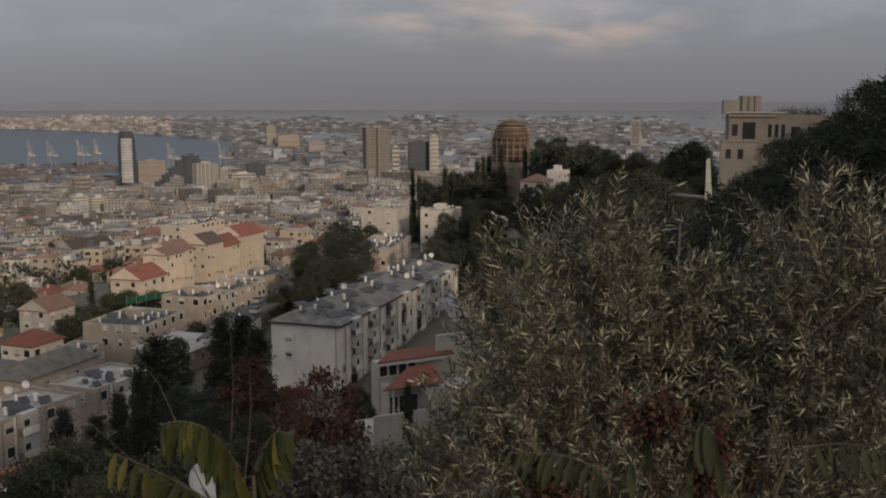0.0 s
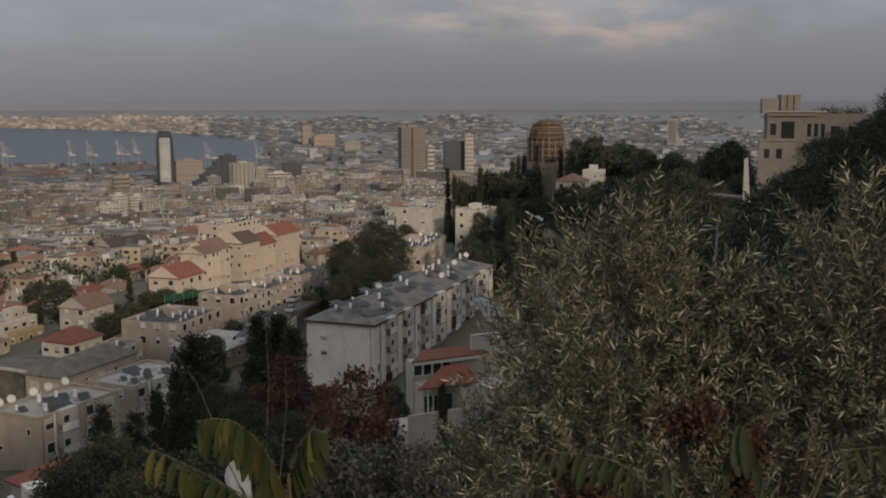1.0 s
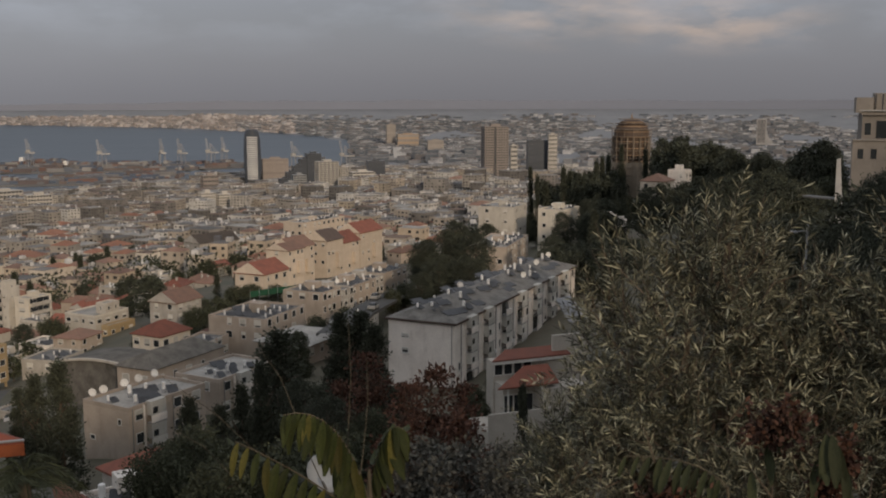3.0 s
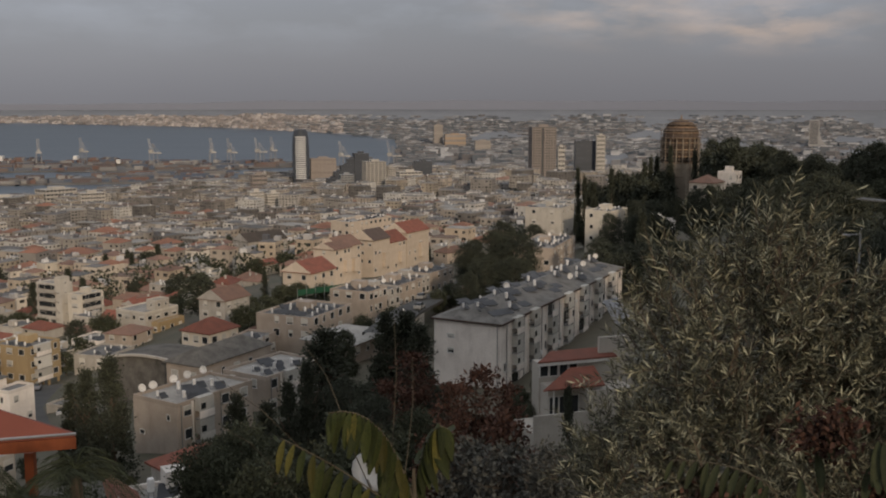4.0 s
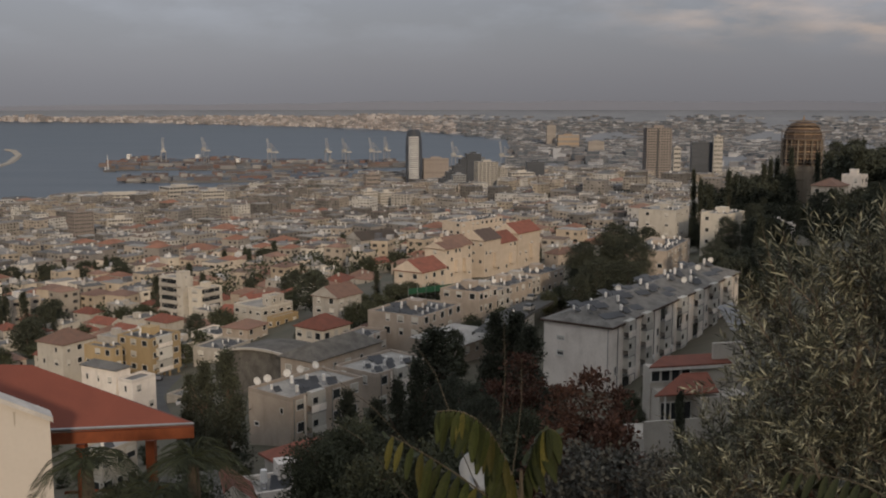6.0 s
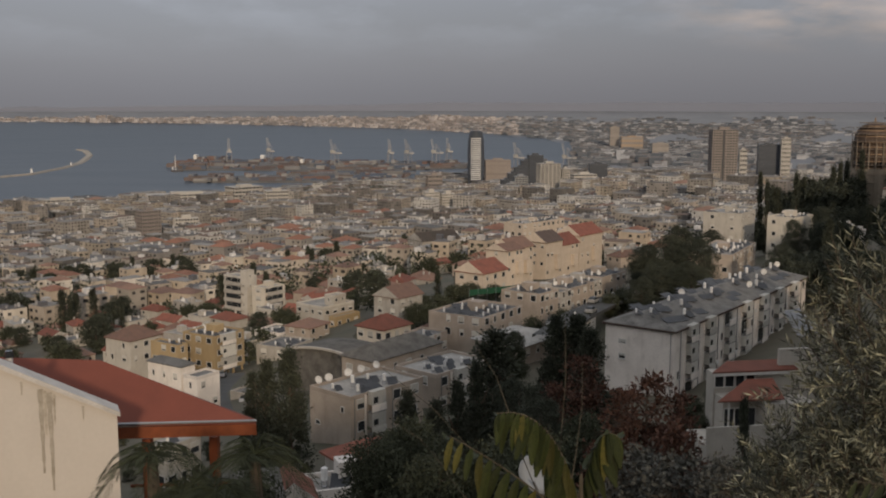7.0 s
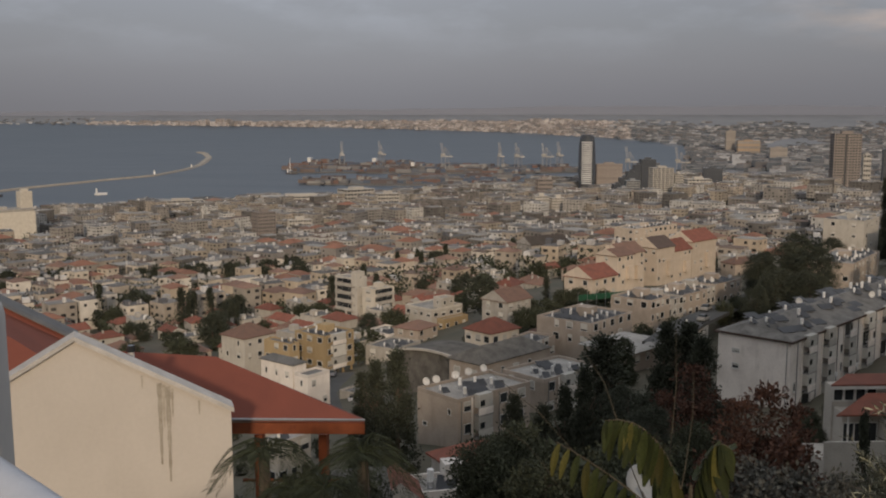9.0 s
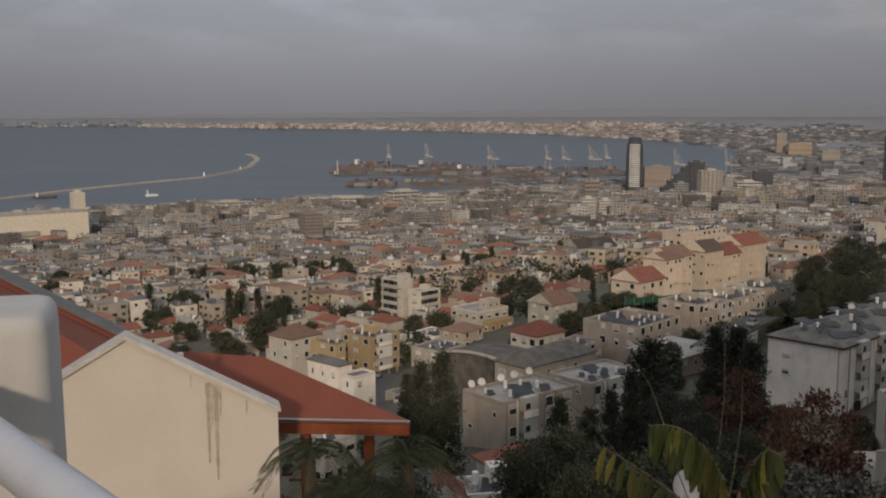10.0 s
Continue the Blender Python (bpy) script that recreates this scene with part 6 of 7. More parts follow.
# ---- the olive tree ----
def olive():
    rs = np.random.RandomState(21)
    t = empty("olive_tree", pose(0, 0, 0), "grey-green olive tree with slender upright shoots", "tree")
    blobs = (((1.43, 3.74, 173.96), 0.44, 0.52, 500), ((1.52, 3.70, 173.51), 0.62, 0.42, 420), ((2.15, 3.72, 173.81), 0.42, 0.50, 420), ((2.40, 3.33, 174.09), 0.40, 0.56, 420),
             ((2.70, 3.22, 173.98), 0.50, 0.60, 260), ((2.07, 3.30, 173.51), 0.75, 0.40, 480), ((1.16, 3.93, 173.48), 0.26, 0.26, 150), ((1.56, 3.69, 174.36), 0.22, 0.22, 70), ((1.88, 3.75, 173.94), 0.3, 0.36, 200))
    pts, drs, tw, twd = [], [], [], []
    for c, rx, rz, n in blobs:
        u = rs.normal(size=(n, 3))
        u /= np.linalg.norm(u, axis=1, keepdims=True)
        rad = rs.uniform(0.05, 1.0, n) ** 0.45
        o = np.array(c) + u * rad[:, None] * np.array([rx, rx * 0.95, rz])
        d = u * 0.55 + np.array([0, 0, 0.62]) + rs.normal(size=(n, 3)) * 0.42
        d /= np.linalg.norm(d, axis=1, keepdims=True)
        ln = rs.uniform(0.10, 0.26, n)
        tw.append(o)
        twd.append(d * ln[:, None])
        k = 27
        s = np.linspace(0.08, 1.0, k)[None, :, None]
        p = o[:, None, :] + d[:, None, :] * ln[:, None, None] * s
        e = np.cross(d, rs.normal(size=(n, 3)))
        e /= np.linalg.norm(e, axis=1, keepdims=True)
        f = np.cross(d, e)
        ph = (np.arange(k) % 2)[None, :, None]
        side = np.where((np.arange(k) // 2 % 2)[None, :, None] == 0, e[:, None, :], f[:, None, :]) * (1 - 2 * ph)
        q = side * 0.75 + d[:, None, :] * (0.45 + 0.5 * s) + rs.normal(size=(n, k, 3)) * 0.22
        pts.append(p.reshape(-1, 3))
        drs.append(q.reshape(-1, 3))
    crown = new("crown", leaf_mesh("crown", np.concatenate(pts), np.concatenate(drs), 0.047, 0.0064, OLIVE, rs, 0.08))
    crown.parent = t
    o, d = np.concatenate(tw), np.concatenate(twd)
    twig = new("twigs", leaf_mesh("twig_spray", o - d * 0.5, d, np.linalg.norm(d, axis=1).mean() * 1.6, 0.006, BARK, rs))
    twig.name, twig.parent = "twig_spray", t
    bm = bmesh.new()
    root = Vector((2.05, 3.67, 171.76))
    root.z = ground(root.x, root.y) - 0.2
    tube(bm, [root, root + Vector((0.03, 0.02, 0.7)), root + Vector((-0.03, 0, 1.3))], [0.16, 0.12, 0.10], 9)
    fork = root + Vector((-0.03, 0, 1.28))
    for c, rx, rz, n in blobs:
        c = Vector(c)
        mid = fork.lerp(c, 0.5) + Vector((0, 0, 0.08))
        tube(bm, [fork, mid, c, c + Vector((0.03, 0, rz * 0.8))], [0.06, 0.04, 0.02, 0.004], 6)
    part("trunk", bm, BARK, t)


olive()

# ---- plants in front of the eye ----
LEAFY = mat("yellow_green_leaf", (0.036, 0.041, 0.010), (0.013, 0.018, 0.006), scale=22, fine=60, amount=0.8, spec=0.12, rough=0.6, spread=0.4, bump=0.2)
LEAFD = mat("deep_green_leaf", (0.036, 0.040, 0.018), (0.018, 0.022, 0.011), scale=22, fine=60, amount=0.8, spec=0.12, rough=0.6, spread=0.35, bump=0.2)
STALK = mat("dry_stalk", (0.10, 0.082, 0.056), (0.055, 0.045, 0.03), scale=10, fine=50)
DRY = mat("dry_russet_seed", (0.070, 0.030, 0.018), (0.035, 0.017, 0.011), scale=8, fine=40, per="island", spread=0.5, bump=0)


def leaflet_mesh(name, material, droop):
    bm = bmesh.new()
    n, rows = 8, []
    for i in range(n + 1):
        k = i / n
        w = 0.118 * math.sin(math.pi * min(1, k * 0.93 + 0.03)) ** 0.75 + 0.004
        z = -droop * k * k
        rows.append([bm.verts.new((k, -w, z + w * 0.30)), bm.verts.new((k, -w * 0.5, z + w * 0.08)), bm.verts.new((k, 0, z)), bm.verts.new((k, w * 0.5, z + w * 0.08)), bm.verts.new((k, w, z + w * 0.30))])
    for p, q in zip(rows, rows[1:]):
        for j in range(4):
            bm.faces.new((p[j], p[j + 1], q[j + 1], q[j]))
    return mesh_of(name, bm, material, True)


LEAFYY = mat("yellowing_leaf", (0.070, 0.060, 0.013), (0.028, 0.030, 0.009), scale=22, fine=60, amount=0.8, spec=0.12, rough=0.6, spread=0.4, bump=0.2)
LEAFLETS = [leaflet_mesh("leaflet", LEAFY, d) for d in (0.25, 0.33, 0.4, 0.48, 0.55)] + [leaflet_mesh("leaflet", LEAFYY, 0.45)]
LEAFLETS_D = [leaflet_mesh("leaflet", LEAFD, d) for d in (0.1, 0.25)]


def frond(parent, a, b, c, n, size, meshes, r, hang=0.8):
    """A compound leaf: a midrib bent through three points with leaflets hanging in pairs."""
    a, b, c = Vector(a), Vector(b), Vector(c)

    def at(k):
        return a * (1 - k) ** 2 + b * 2 * k * (1 - k) + c * k * k
    bm = bmesh.new()
    tube(bm, [at(i / 8) for i in range(9)], [0.0018 - 0.00012 * i for i in range(9)], 5)
    rib = part("midrib", bm, STALK, parent)
    for i in range(n):
        k = 0.12 + 0.86 * i / (n - 1)
        p, tan = at(k), (at(min(1, k + 0.03)) - at(max(0, k - 0.03))).normalized()
        view = Vector((p.x, p.y, 0)).normalized()
        for s in (-1, 1):
            out = view * s * 0.75 + Vector((0, 0, -hang)) + tan * 0.35 + Vector((r.uniform(-0.18, 0.18), r.uniform(-0.18, 0.18), r.uniform(-0.1, 0.1)))
            out.normalize()
            y = out.cross(view + tan * 0.4 * s).normalized()
            z = out.cross(y)
            sz = size * r.uniform(0.8, 1.12) * (0.75 + 0.5 * math.sin(math.pi * k))
            m = Matrix((out, y, z)).transposed().to_4x4()
            share("leaflet", r.choice(meshes), parent, Matrix.Translation(p) @ m @ Matrix.Diagonal((sz, sz, sz, 1)))
    return rib


def weeds():
    r = random.Random(9)
    t = empty("wild_shrub", pose(0, 0, 0), "wild shrub with drooping yellow-green compound leaves", "shrub")
    frond(t, (0.09, 1.75, 174.28), (0.04, 1.72, 174.49), (-0.06, 1.70, 174.47), 20, 0.062, LEAFLETS, r)
    frond(t, (0.09, 1.80, 174.27), (0.12, 1.80, 174.45), (0.16, 1.79, 174.40), 18, 0.062, LEAFLETS, r)
    frond(t, (0.06, 1.70, 174.29), (-0.03, 1.70, 174.37), (-0.14, 1.69, 174.43), 12, 0.066, LEAFLETS, r)
    frond(t, (0.12, 1.80, 174.24), (0.05, 1.85, 174.33), (0.03, 1.85, 174.35), 6, 0.06, LEAFLETS, r)
    bm = bmesh.new()
    root = Vector((0.06, 1.75, 173.63))
    tube(bm, [root, Vector((0.09, 1.75, 174.28)), Vector((0.09, 1.77, 174.34))], [0.008, 0.006, 0.003], 6)
    part("stem", bm, STALK, t)
    for p, q, w in (((-0.30, 1.98, 174.47), (-0.03, 1.90, 174.23), 0.0014), ((-0.28, 1.98, 174.36), (-0.14, 1.90, 174.25), 0.0012), ((0.07, 2.20, 174.53), (0.05, 2.10, 174.15), 0.0013), ((0.11, 2.20, 174.44), (0.08, 2.10, 174.15), 0.0012), ((-0.12, 2.20, 174.46), (-0.03, 2.10, 174.28), 0.0014)):
        s = empty("dry_stalk", pose(0, 0, 0), "thin dry grass stalk standing bare", "stalk", "dry stalks")
        bm = bmesh.new()
        p, q = Vector(p), Vector(q)
        e = q + (q - p) * 0.8
        side = Vector((0.01, 0, 0.012))
        tube(bm, [p, p.lerp(q, 0.35) + side, p.lerp(q, 0.7) + side * 0.7, q, e], [w * 0.25, w * 0.5, w * 0.7, w * 0.8, w * 0.9], 6)
        part("stem", bm, STALK, s)
    u = empty("wild_shrub", pose(0, 0, 0), "shrub with grey-green leaves and dry russet seed heads", "shrub")
    frond(u, (0.99, 1.85, 174.16), (0.99, 1.85, 174.50), (1.03, 1.77, 174.23), 8, 0.075, LEAFLETS_D, r, 1.1)
    frond(u, (0.88, 2.02, 174.17), (0.82, 2.04, 174.24), (0.67, 2.10, 174.22), 11, 0.062, LEAFLETS_D, r, 1.1)
    frond(u, (0.87, 2.02, 174.10), (0.96, 1.98, 174.28), (0.99, 1.97, 174.37), 5, 0.07, LEAFLETS_D, r, 1.1)
    frond(u, (1.21, 1.83, 174.27), (1.30, 1.77, 174.32), (1.36, 1.73, 174.29), 8, 0.06, LEAFLETS_D, r, 1.1)
    bm = bmesh.new()
    for p in ((0.88, 2.02, 174.17), (0.99, 1.85, 174.16), (1.21, 1.83, 174.27)):
        q = Vector((0.98, 1.97, 173.28))
        tube(bm, [q, Vector(p)], [0.007, 0.004], 6)
    part("stem", bm, STALK, u)
    rs = np.random.RandomState(4)
    for c, rx, rz, n in (((0.96, 1.98, 174.31), 0.055, 0.045, 520), ((0.99, 1.96, 174.34), 0.035, 0.03, 220), ((1.01, 1.84, 174.23), 0.028, 0.05, 320), ((1.04, 1.82, 174.30), 0.022, 0.04, 200), ((0.77, 2.06, 174.14), 0.06, 0.03, 380)):
        pts = np.array(c) + rs.normal(size=(n, 3)) * np.array([rx, rx, rz]) * 0.55
        ob = new("seed_head", leaf_mesh("seed_head", pts, rs.normal(size=(n, 3)) + [0, 0, -0.5], 0.017, 0.010, DRY, rs))
        ob.parent = u
        ob["label"], ob["kind"] = "dry russet seed cluster", "stuff"


weeds()
TREES["rust"] = make_tree("smoke_bush", "bush with dark red autumn leaves", "shrub", 5.5, 2.4, "round", RUST, 0.42, 50, 20, 31, "red autumn bushes", 14, 0.2)
TREES["scrub"] = make_tree("shrub", "dense dark green shrub on the slope", "shrub", 3.2, 2.2, "round", BROAD, 0.22, 90, 50, 32, "slope shrubs", 6, 0.24)
TREES["grey"] = make_tree("shrub", "pale grey twiggy shrub on the slope", "shrub", 2.6, 1.8, "round", mat("grey_scrub_leaf", (0.095, 0.092, 0.078), (0.045, 0.045, 0.038), scale=2, fine=8, per="island", spread=0.4, bump=0), 0.26, 60, 26, 33, "grey shrubs", 12, 0.22)


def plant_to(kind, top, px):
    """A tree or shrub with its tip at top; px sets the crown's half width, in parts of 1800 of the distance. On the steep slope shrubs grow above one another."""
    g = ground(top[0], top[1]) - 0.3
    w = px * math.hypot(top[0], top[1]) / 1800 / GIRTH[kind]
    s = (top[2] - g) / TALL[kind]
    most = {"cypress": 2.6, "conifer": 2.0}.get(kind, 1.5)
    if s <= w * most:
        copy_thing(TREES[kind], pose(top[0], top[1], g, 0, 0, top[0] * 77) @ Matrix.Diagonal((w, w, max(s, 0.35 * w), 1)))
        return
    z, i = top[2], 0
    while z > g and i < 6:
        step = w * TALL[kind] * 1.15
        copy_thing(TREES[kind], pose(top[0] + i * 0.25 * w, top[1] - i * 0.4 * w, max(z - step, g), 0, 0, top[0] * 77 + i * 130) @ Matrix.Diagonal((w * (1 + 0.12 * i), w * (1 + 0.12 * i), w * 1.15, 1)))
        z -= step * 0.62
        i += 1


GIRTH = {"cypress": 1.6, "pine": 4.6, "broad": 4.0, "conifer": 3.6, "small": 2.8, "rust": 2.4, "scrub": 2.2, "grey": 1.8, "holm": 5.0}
TREES["holm"] = make_tree("evergreen_oak", "large dark evergreen oak on the hill", "tree", 11, 5.0, "round", PINE, 0.30, 190, 95, 34, "evergreen oaks", 9, 0.17)
TALL["holm"] = 11
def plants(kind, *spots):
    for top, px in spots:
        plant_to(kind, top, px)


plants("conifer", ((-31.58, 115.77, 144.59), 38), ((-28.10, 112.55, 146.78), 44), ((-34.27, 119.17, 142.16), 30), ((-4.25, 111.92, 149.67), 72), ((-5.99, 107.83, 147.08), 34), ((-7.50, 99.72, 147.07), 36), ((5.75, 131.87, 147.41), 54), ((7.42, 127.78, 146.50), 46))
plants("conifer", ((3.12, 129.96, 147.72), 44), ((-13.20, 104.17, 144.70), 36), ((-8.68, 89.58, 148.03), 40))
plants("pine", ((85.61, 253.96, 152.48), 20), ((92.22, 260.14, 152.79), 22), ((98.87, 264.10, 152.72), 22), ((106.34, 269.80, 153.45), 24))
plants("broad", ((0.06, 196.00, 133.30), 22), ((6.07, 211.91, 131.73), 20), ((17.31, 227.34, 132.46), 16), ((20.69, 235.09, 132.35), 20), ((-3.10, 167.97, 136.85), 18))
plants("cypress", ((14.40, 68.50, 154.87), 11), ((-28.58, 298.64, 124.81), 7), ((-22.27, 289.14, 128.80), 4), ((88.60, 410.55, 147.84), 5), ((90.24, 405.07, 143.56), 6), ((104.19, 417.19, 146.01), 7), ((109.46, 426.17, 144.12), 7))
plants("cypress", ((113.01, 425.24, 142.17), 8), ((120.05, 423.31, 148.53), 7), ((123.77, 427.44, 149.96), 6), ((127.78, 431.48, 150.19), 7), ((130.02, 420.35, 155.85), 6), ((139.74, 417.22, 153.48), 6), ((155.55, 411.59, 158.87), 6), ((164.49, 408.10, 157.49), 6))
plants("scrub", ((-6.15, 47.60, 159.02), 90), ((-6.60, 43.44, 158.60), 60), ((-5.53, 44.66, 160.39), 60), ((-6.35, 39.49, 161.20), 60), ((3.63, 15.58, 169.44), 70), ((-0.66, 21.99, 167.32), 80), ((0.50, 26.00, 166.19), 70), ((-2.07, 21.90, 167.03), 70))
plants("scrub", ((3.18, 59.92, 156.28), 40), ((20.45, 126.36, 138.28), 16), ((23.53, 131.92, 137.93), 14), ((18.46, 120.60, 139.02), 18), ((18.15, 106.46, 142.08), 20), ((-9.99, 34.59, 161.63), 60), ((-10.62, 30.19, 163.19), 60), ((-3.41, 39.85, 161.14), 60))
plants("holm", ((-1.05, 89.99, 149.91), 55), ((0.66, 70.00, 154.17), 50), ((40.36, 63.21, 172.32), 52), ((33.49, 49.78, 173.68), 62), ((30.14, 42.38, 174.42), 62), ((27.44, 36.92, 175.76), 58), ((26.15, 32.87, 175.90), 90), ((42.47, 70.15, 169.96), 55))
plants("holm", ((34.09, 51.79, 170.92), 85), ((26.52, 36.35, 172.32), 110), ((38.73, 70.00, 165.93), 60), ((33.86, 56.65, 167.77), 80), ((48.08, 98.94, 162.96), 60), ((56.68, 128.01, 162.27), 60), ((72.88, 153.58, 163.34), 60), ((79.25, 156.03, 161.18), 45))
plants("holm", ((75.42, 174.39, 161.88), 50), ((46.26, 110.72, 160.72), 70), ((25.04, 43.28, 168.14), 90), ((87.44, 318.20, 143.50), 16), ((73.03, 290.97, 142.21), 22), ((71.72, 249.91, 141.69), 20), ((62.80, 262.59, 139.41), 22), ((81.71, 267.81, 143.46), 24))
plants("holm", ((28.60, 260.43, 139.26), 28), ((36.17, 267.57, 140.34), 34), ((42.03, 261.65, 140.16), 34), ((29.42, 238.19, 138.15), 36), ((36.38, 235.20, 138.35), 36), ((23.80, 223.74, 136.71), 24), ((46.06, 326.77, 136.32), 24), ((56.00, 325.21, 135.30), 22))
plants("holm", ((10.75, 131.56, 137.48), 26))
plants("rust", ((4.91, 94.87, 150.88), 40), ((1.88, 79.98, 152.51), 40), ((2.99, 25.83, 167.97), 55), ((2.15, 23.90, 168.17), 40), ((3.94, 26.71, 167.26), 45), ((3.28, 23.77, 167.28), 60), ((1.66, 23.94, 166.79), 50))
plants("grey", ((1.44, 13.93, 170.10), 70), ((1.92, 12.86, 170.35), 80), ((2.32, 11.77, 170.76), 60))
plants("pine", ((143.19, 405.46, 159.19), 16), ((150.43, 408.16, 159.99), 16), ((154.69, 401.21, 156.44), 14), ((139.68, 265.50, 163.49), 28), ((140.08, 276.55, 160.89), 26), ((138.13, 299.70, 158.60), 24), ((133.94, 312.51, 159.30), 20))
for i in range(40):
    b, d = random.uniform(-42, -16), random.uniform(7, 36)
    x, y = polar(b, d)
    plant(random.choice(("scrub", "scrub", "grey")), x, y, random.uniform(0.35, 0.6) * (0.6 + d / 60), random.uniform(0, 360))


# ---- palms by the canopy ----
PALM = mat("palm_leaf", (0.040, 0.047, 0.024), (0.022, 0.027, 0.015), scale=3, fine=10, per="island", spread=0.35, bump=0)


def palm(c, n, ln, seed):
    rs = np.random.RandomState(seed)
    t = empty("palm_tree", pose(*c), "young palm with arching feathery fronds", "palm")
    bm = bmesh.new()
    tube(bm, [(0, 0, -3.5), (0.03, 0, -1.5), (0, 0, 0)], [0.16, 0.14, 0.10], 9)
    part("trunk", bm, BARK, t)
    for i in range(n):
        an, up = i * 2.4 + rs.uniform(-0.2, 0.2), rs.uniform(0.2, 1.1)
        pts, drs = [], []
        h = np.array([math.cos(an), math.sin(an), 0])
        sd = np.array([-math.sin(an), math.cos(an), 0])
        spine = []
        for k in np.linspace(0, 1, 46):
            p = h * ln * k * (0.9 - 0.2 * up) + np.array([0, 0, ln * (up * k - (0.5 + up * 0.75) * k * k)])
            spine.append(tuple(p))
            for s in (-1, 1):
                pts.append(p)
                drs.append(sd * s * 0.8 + h * 0.55 + np.array([0, 0, -0.25 - 0.3 * k]))
        f = new("frond", leaf_mesh("frond", np.array(pts), np.array(drs), ln * 0.26, ln * 0.010, PALM, rs))
        f.parent = t
        bm = bmesh.new()
        tube(bm, spine[::9] + [spine[-1]], [0.016, 0.014, 0.011, 0.008, 0.006, 0.004, 0.002][:len(spine[::9]) + 1], 5)
        part("midrib", bm, LEAFD, f)


palm((-7.03, 17.65, 168.47), 15, 1.25, 1)
palm((-5.25, 18.26, 168.36), 17, 1.35, 2)
palm((-5.48, 16.62, 168.25), 13, 1.1, 3)
palm((-6.20, 16.90, 168.03), 13, 1.0, 4)

# a dish on the slope, and small roofs at the foot of the slope
yd = (0.17, 16.00, 169.07)
d2 = make_dish(0.34, "pale satellite dish half hidden by leaves", "near dish")
for q in d2.children:
    if q.name.startswith("dish"):
        q.data.materials.clear()
        q.data.materials.append(mat("dull_dish_paint", (0.40, 0.42, 0.45), (0.32, 0.34, 0.36), scale=3, fine=14))
d2.matrix_basis = pose(yd[0], yd[1], yd[2] - 1.1, 0, 0, -20)
bm = bmesh.new()
tube(bm, [(0, 0.06, 0), (0, 0.06, -6)], 0.035, 6)
part("pole", bm, METAL, d2)
pw = (-16.20, 72.21, 145.99)
building("house", "small white house with flat cluttered roof", pw, 25, 5.5, 4, 3.5, WHITE, ROOFW, "flat", 1, (2, 2), rng=81, category="house")
roof_kit(pw, 25, 5.5, 4, 2, 2, rng=82)
building("house", "low house with red tiled roof and solar panels", (-16.62, 61.81, 149.27), 20, 2.6, 3.2, 3.0, WHITE, TILE, "gable", 1, (2, 1), rise=1.4, rng=83, category="house")
building("house", "low house with red tiled roof by the shrubs", (-14.77, 80.66, 144.80), 40, 6, 5, 3.5, STONE, TILE, "hip", 1, (2, 1), rise=1.4, rng=84, category="house")
building("house", "low house with grey metal roof", (-18.18, 55.08, 151.92), 25, 3.6, 3.4, 3.0, BEIGE, ASBEST, "gable", 1, (2, 1), rise=1.2, rng=85, category="house")


# ---- red-roofed house below the white block ----
def lean_to_house():
    t = empty("house", pose(18.67, 104.34, 147.53, 0, 0, 14), "white house with red tiled lean-to roofs and glazed porch", "house")
    for name, b in (("body", (0.35, 9.0, 0.6, 2.5, -9, -0.35)), ("terrace_wall", (-2.50, 5.2, -4.6, -4.35, -10, -4.35)), ("side_wing", (4.20, 9.6, -3.2, -0.31, -10, -2.69)), ("terrace_floor", (-2.50, 5.2, -4.34, 0.59, -10, -6.2)),
                    ("lower_room", (0.5, 4.2, -1.5, 0.59, -6.19, -2.4)), ("tall_wall", (7.69, 12.0, 1.0, 1.4, -9, 1.92))):
        bm = bmesh.new()
        box(bm, *b)
        part(name, bm, STONE if name == "terrace_wall" else PALEW, t)
    for name, eave, top in (("upper_roof", ((-0.1, 0, 0), (9.4, 0, 0)), ((2.60, 2.6, 0.43), (9.4, 2.6, 0.43))), ("lower_roof", ((-0.77, -3.0, -2.18), (6.4, -3.0, -2.18)), ((3.47, -0.3, -0.78), (6.4, -0.3, -0.78)))):
        bm = bmesh.new()
        slab_of(bm, [eave[0], eave[1], top[1], top[0]], 0.16)
        part(name, bm, TILE, t)
    bm = bmesh.new()
    box(bm, 0.0, 9.3, 0.02, 0.14, -0.5, -0.17)
    part("fascia", bm, FRAMEW, t)
    for x in (0.62, 1.75, 2.9, 4.05):
        window_at(t, pose(x + 0.3, 0.6, -1.75), 0.9, 1.15)
    for x in (0.85, 2.0, 3.2):
        window_at(t, pose(x + 0.3, -1.5, -5.9), 1.0, 2.4)
    for x in (0.45, 4.3):
        bm = bmesh.new()
        box(bm, x, x + 0.14, -2.9, -2.76, -6.2, -2.3)
        part("porch_post", bm, FRAMEW, t)
    bm = bmesh.new()
    slab_of(bm, [(10.06, 5.00, 5.09), (12.69, 6.50, 5.12), (14.26, 5.00, 2.57), (11.23, 3.60, 2.40)], 0.1)
    part("metal_awning", bm, METAL, t, "tilted grey metal awning")
    TAKEN.append((19, 104, 10))


lean_to_house()


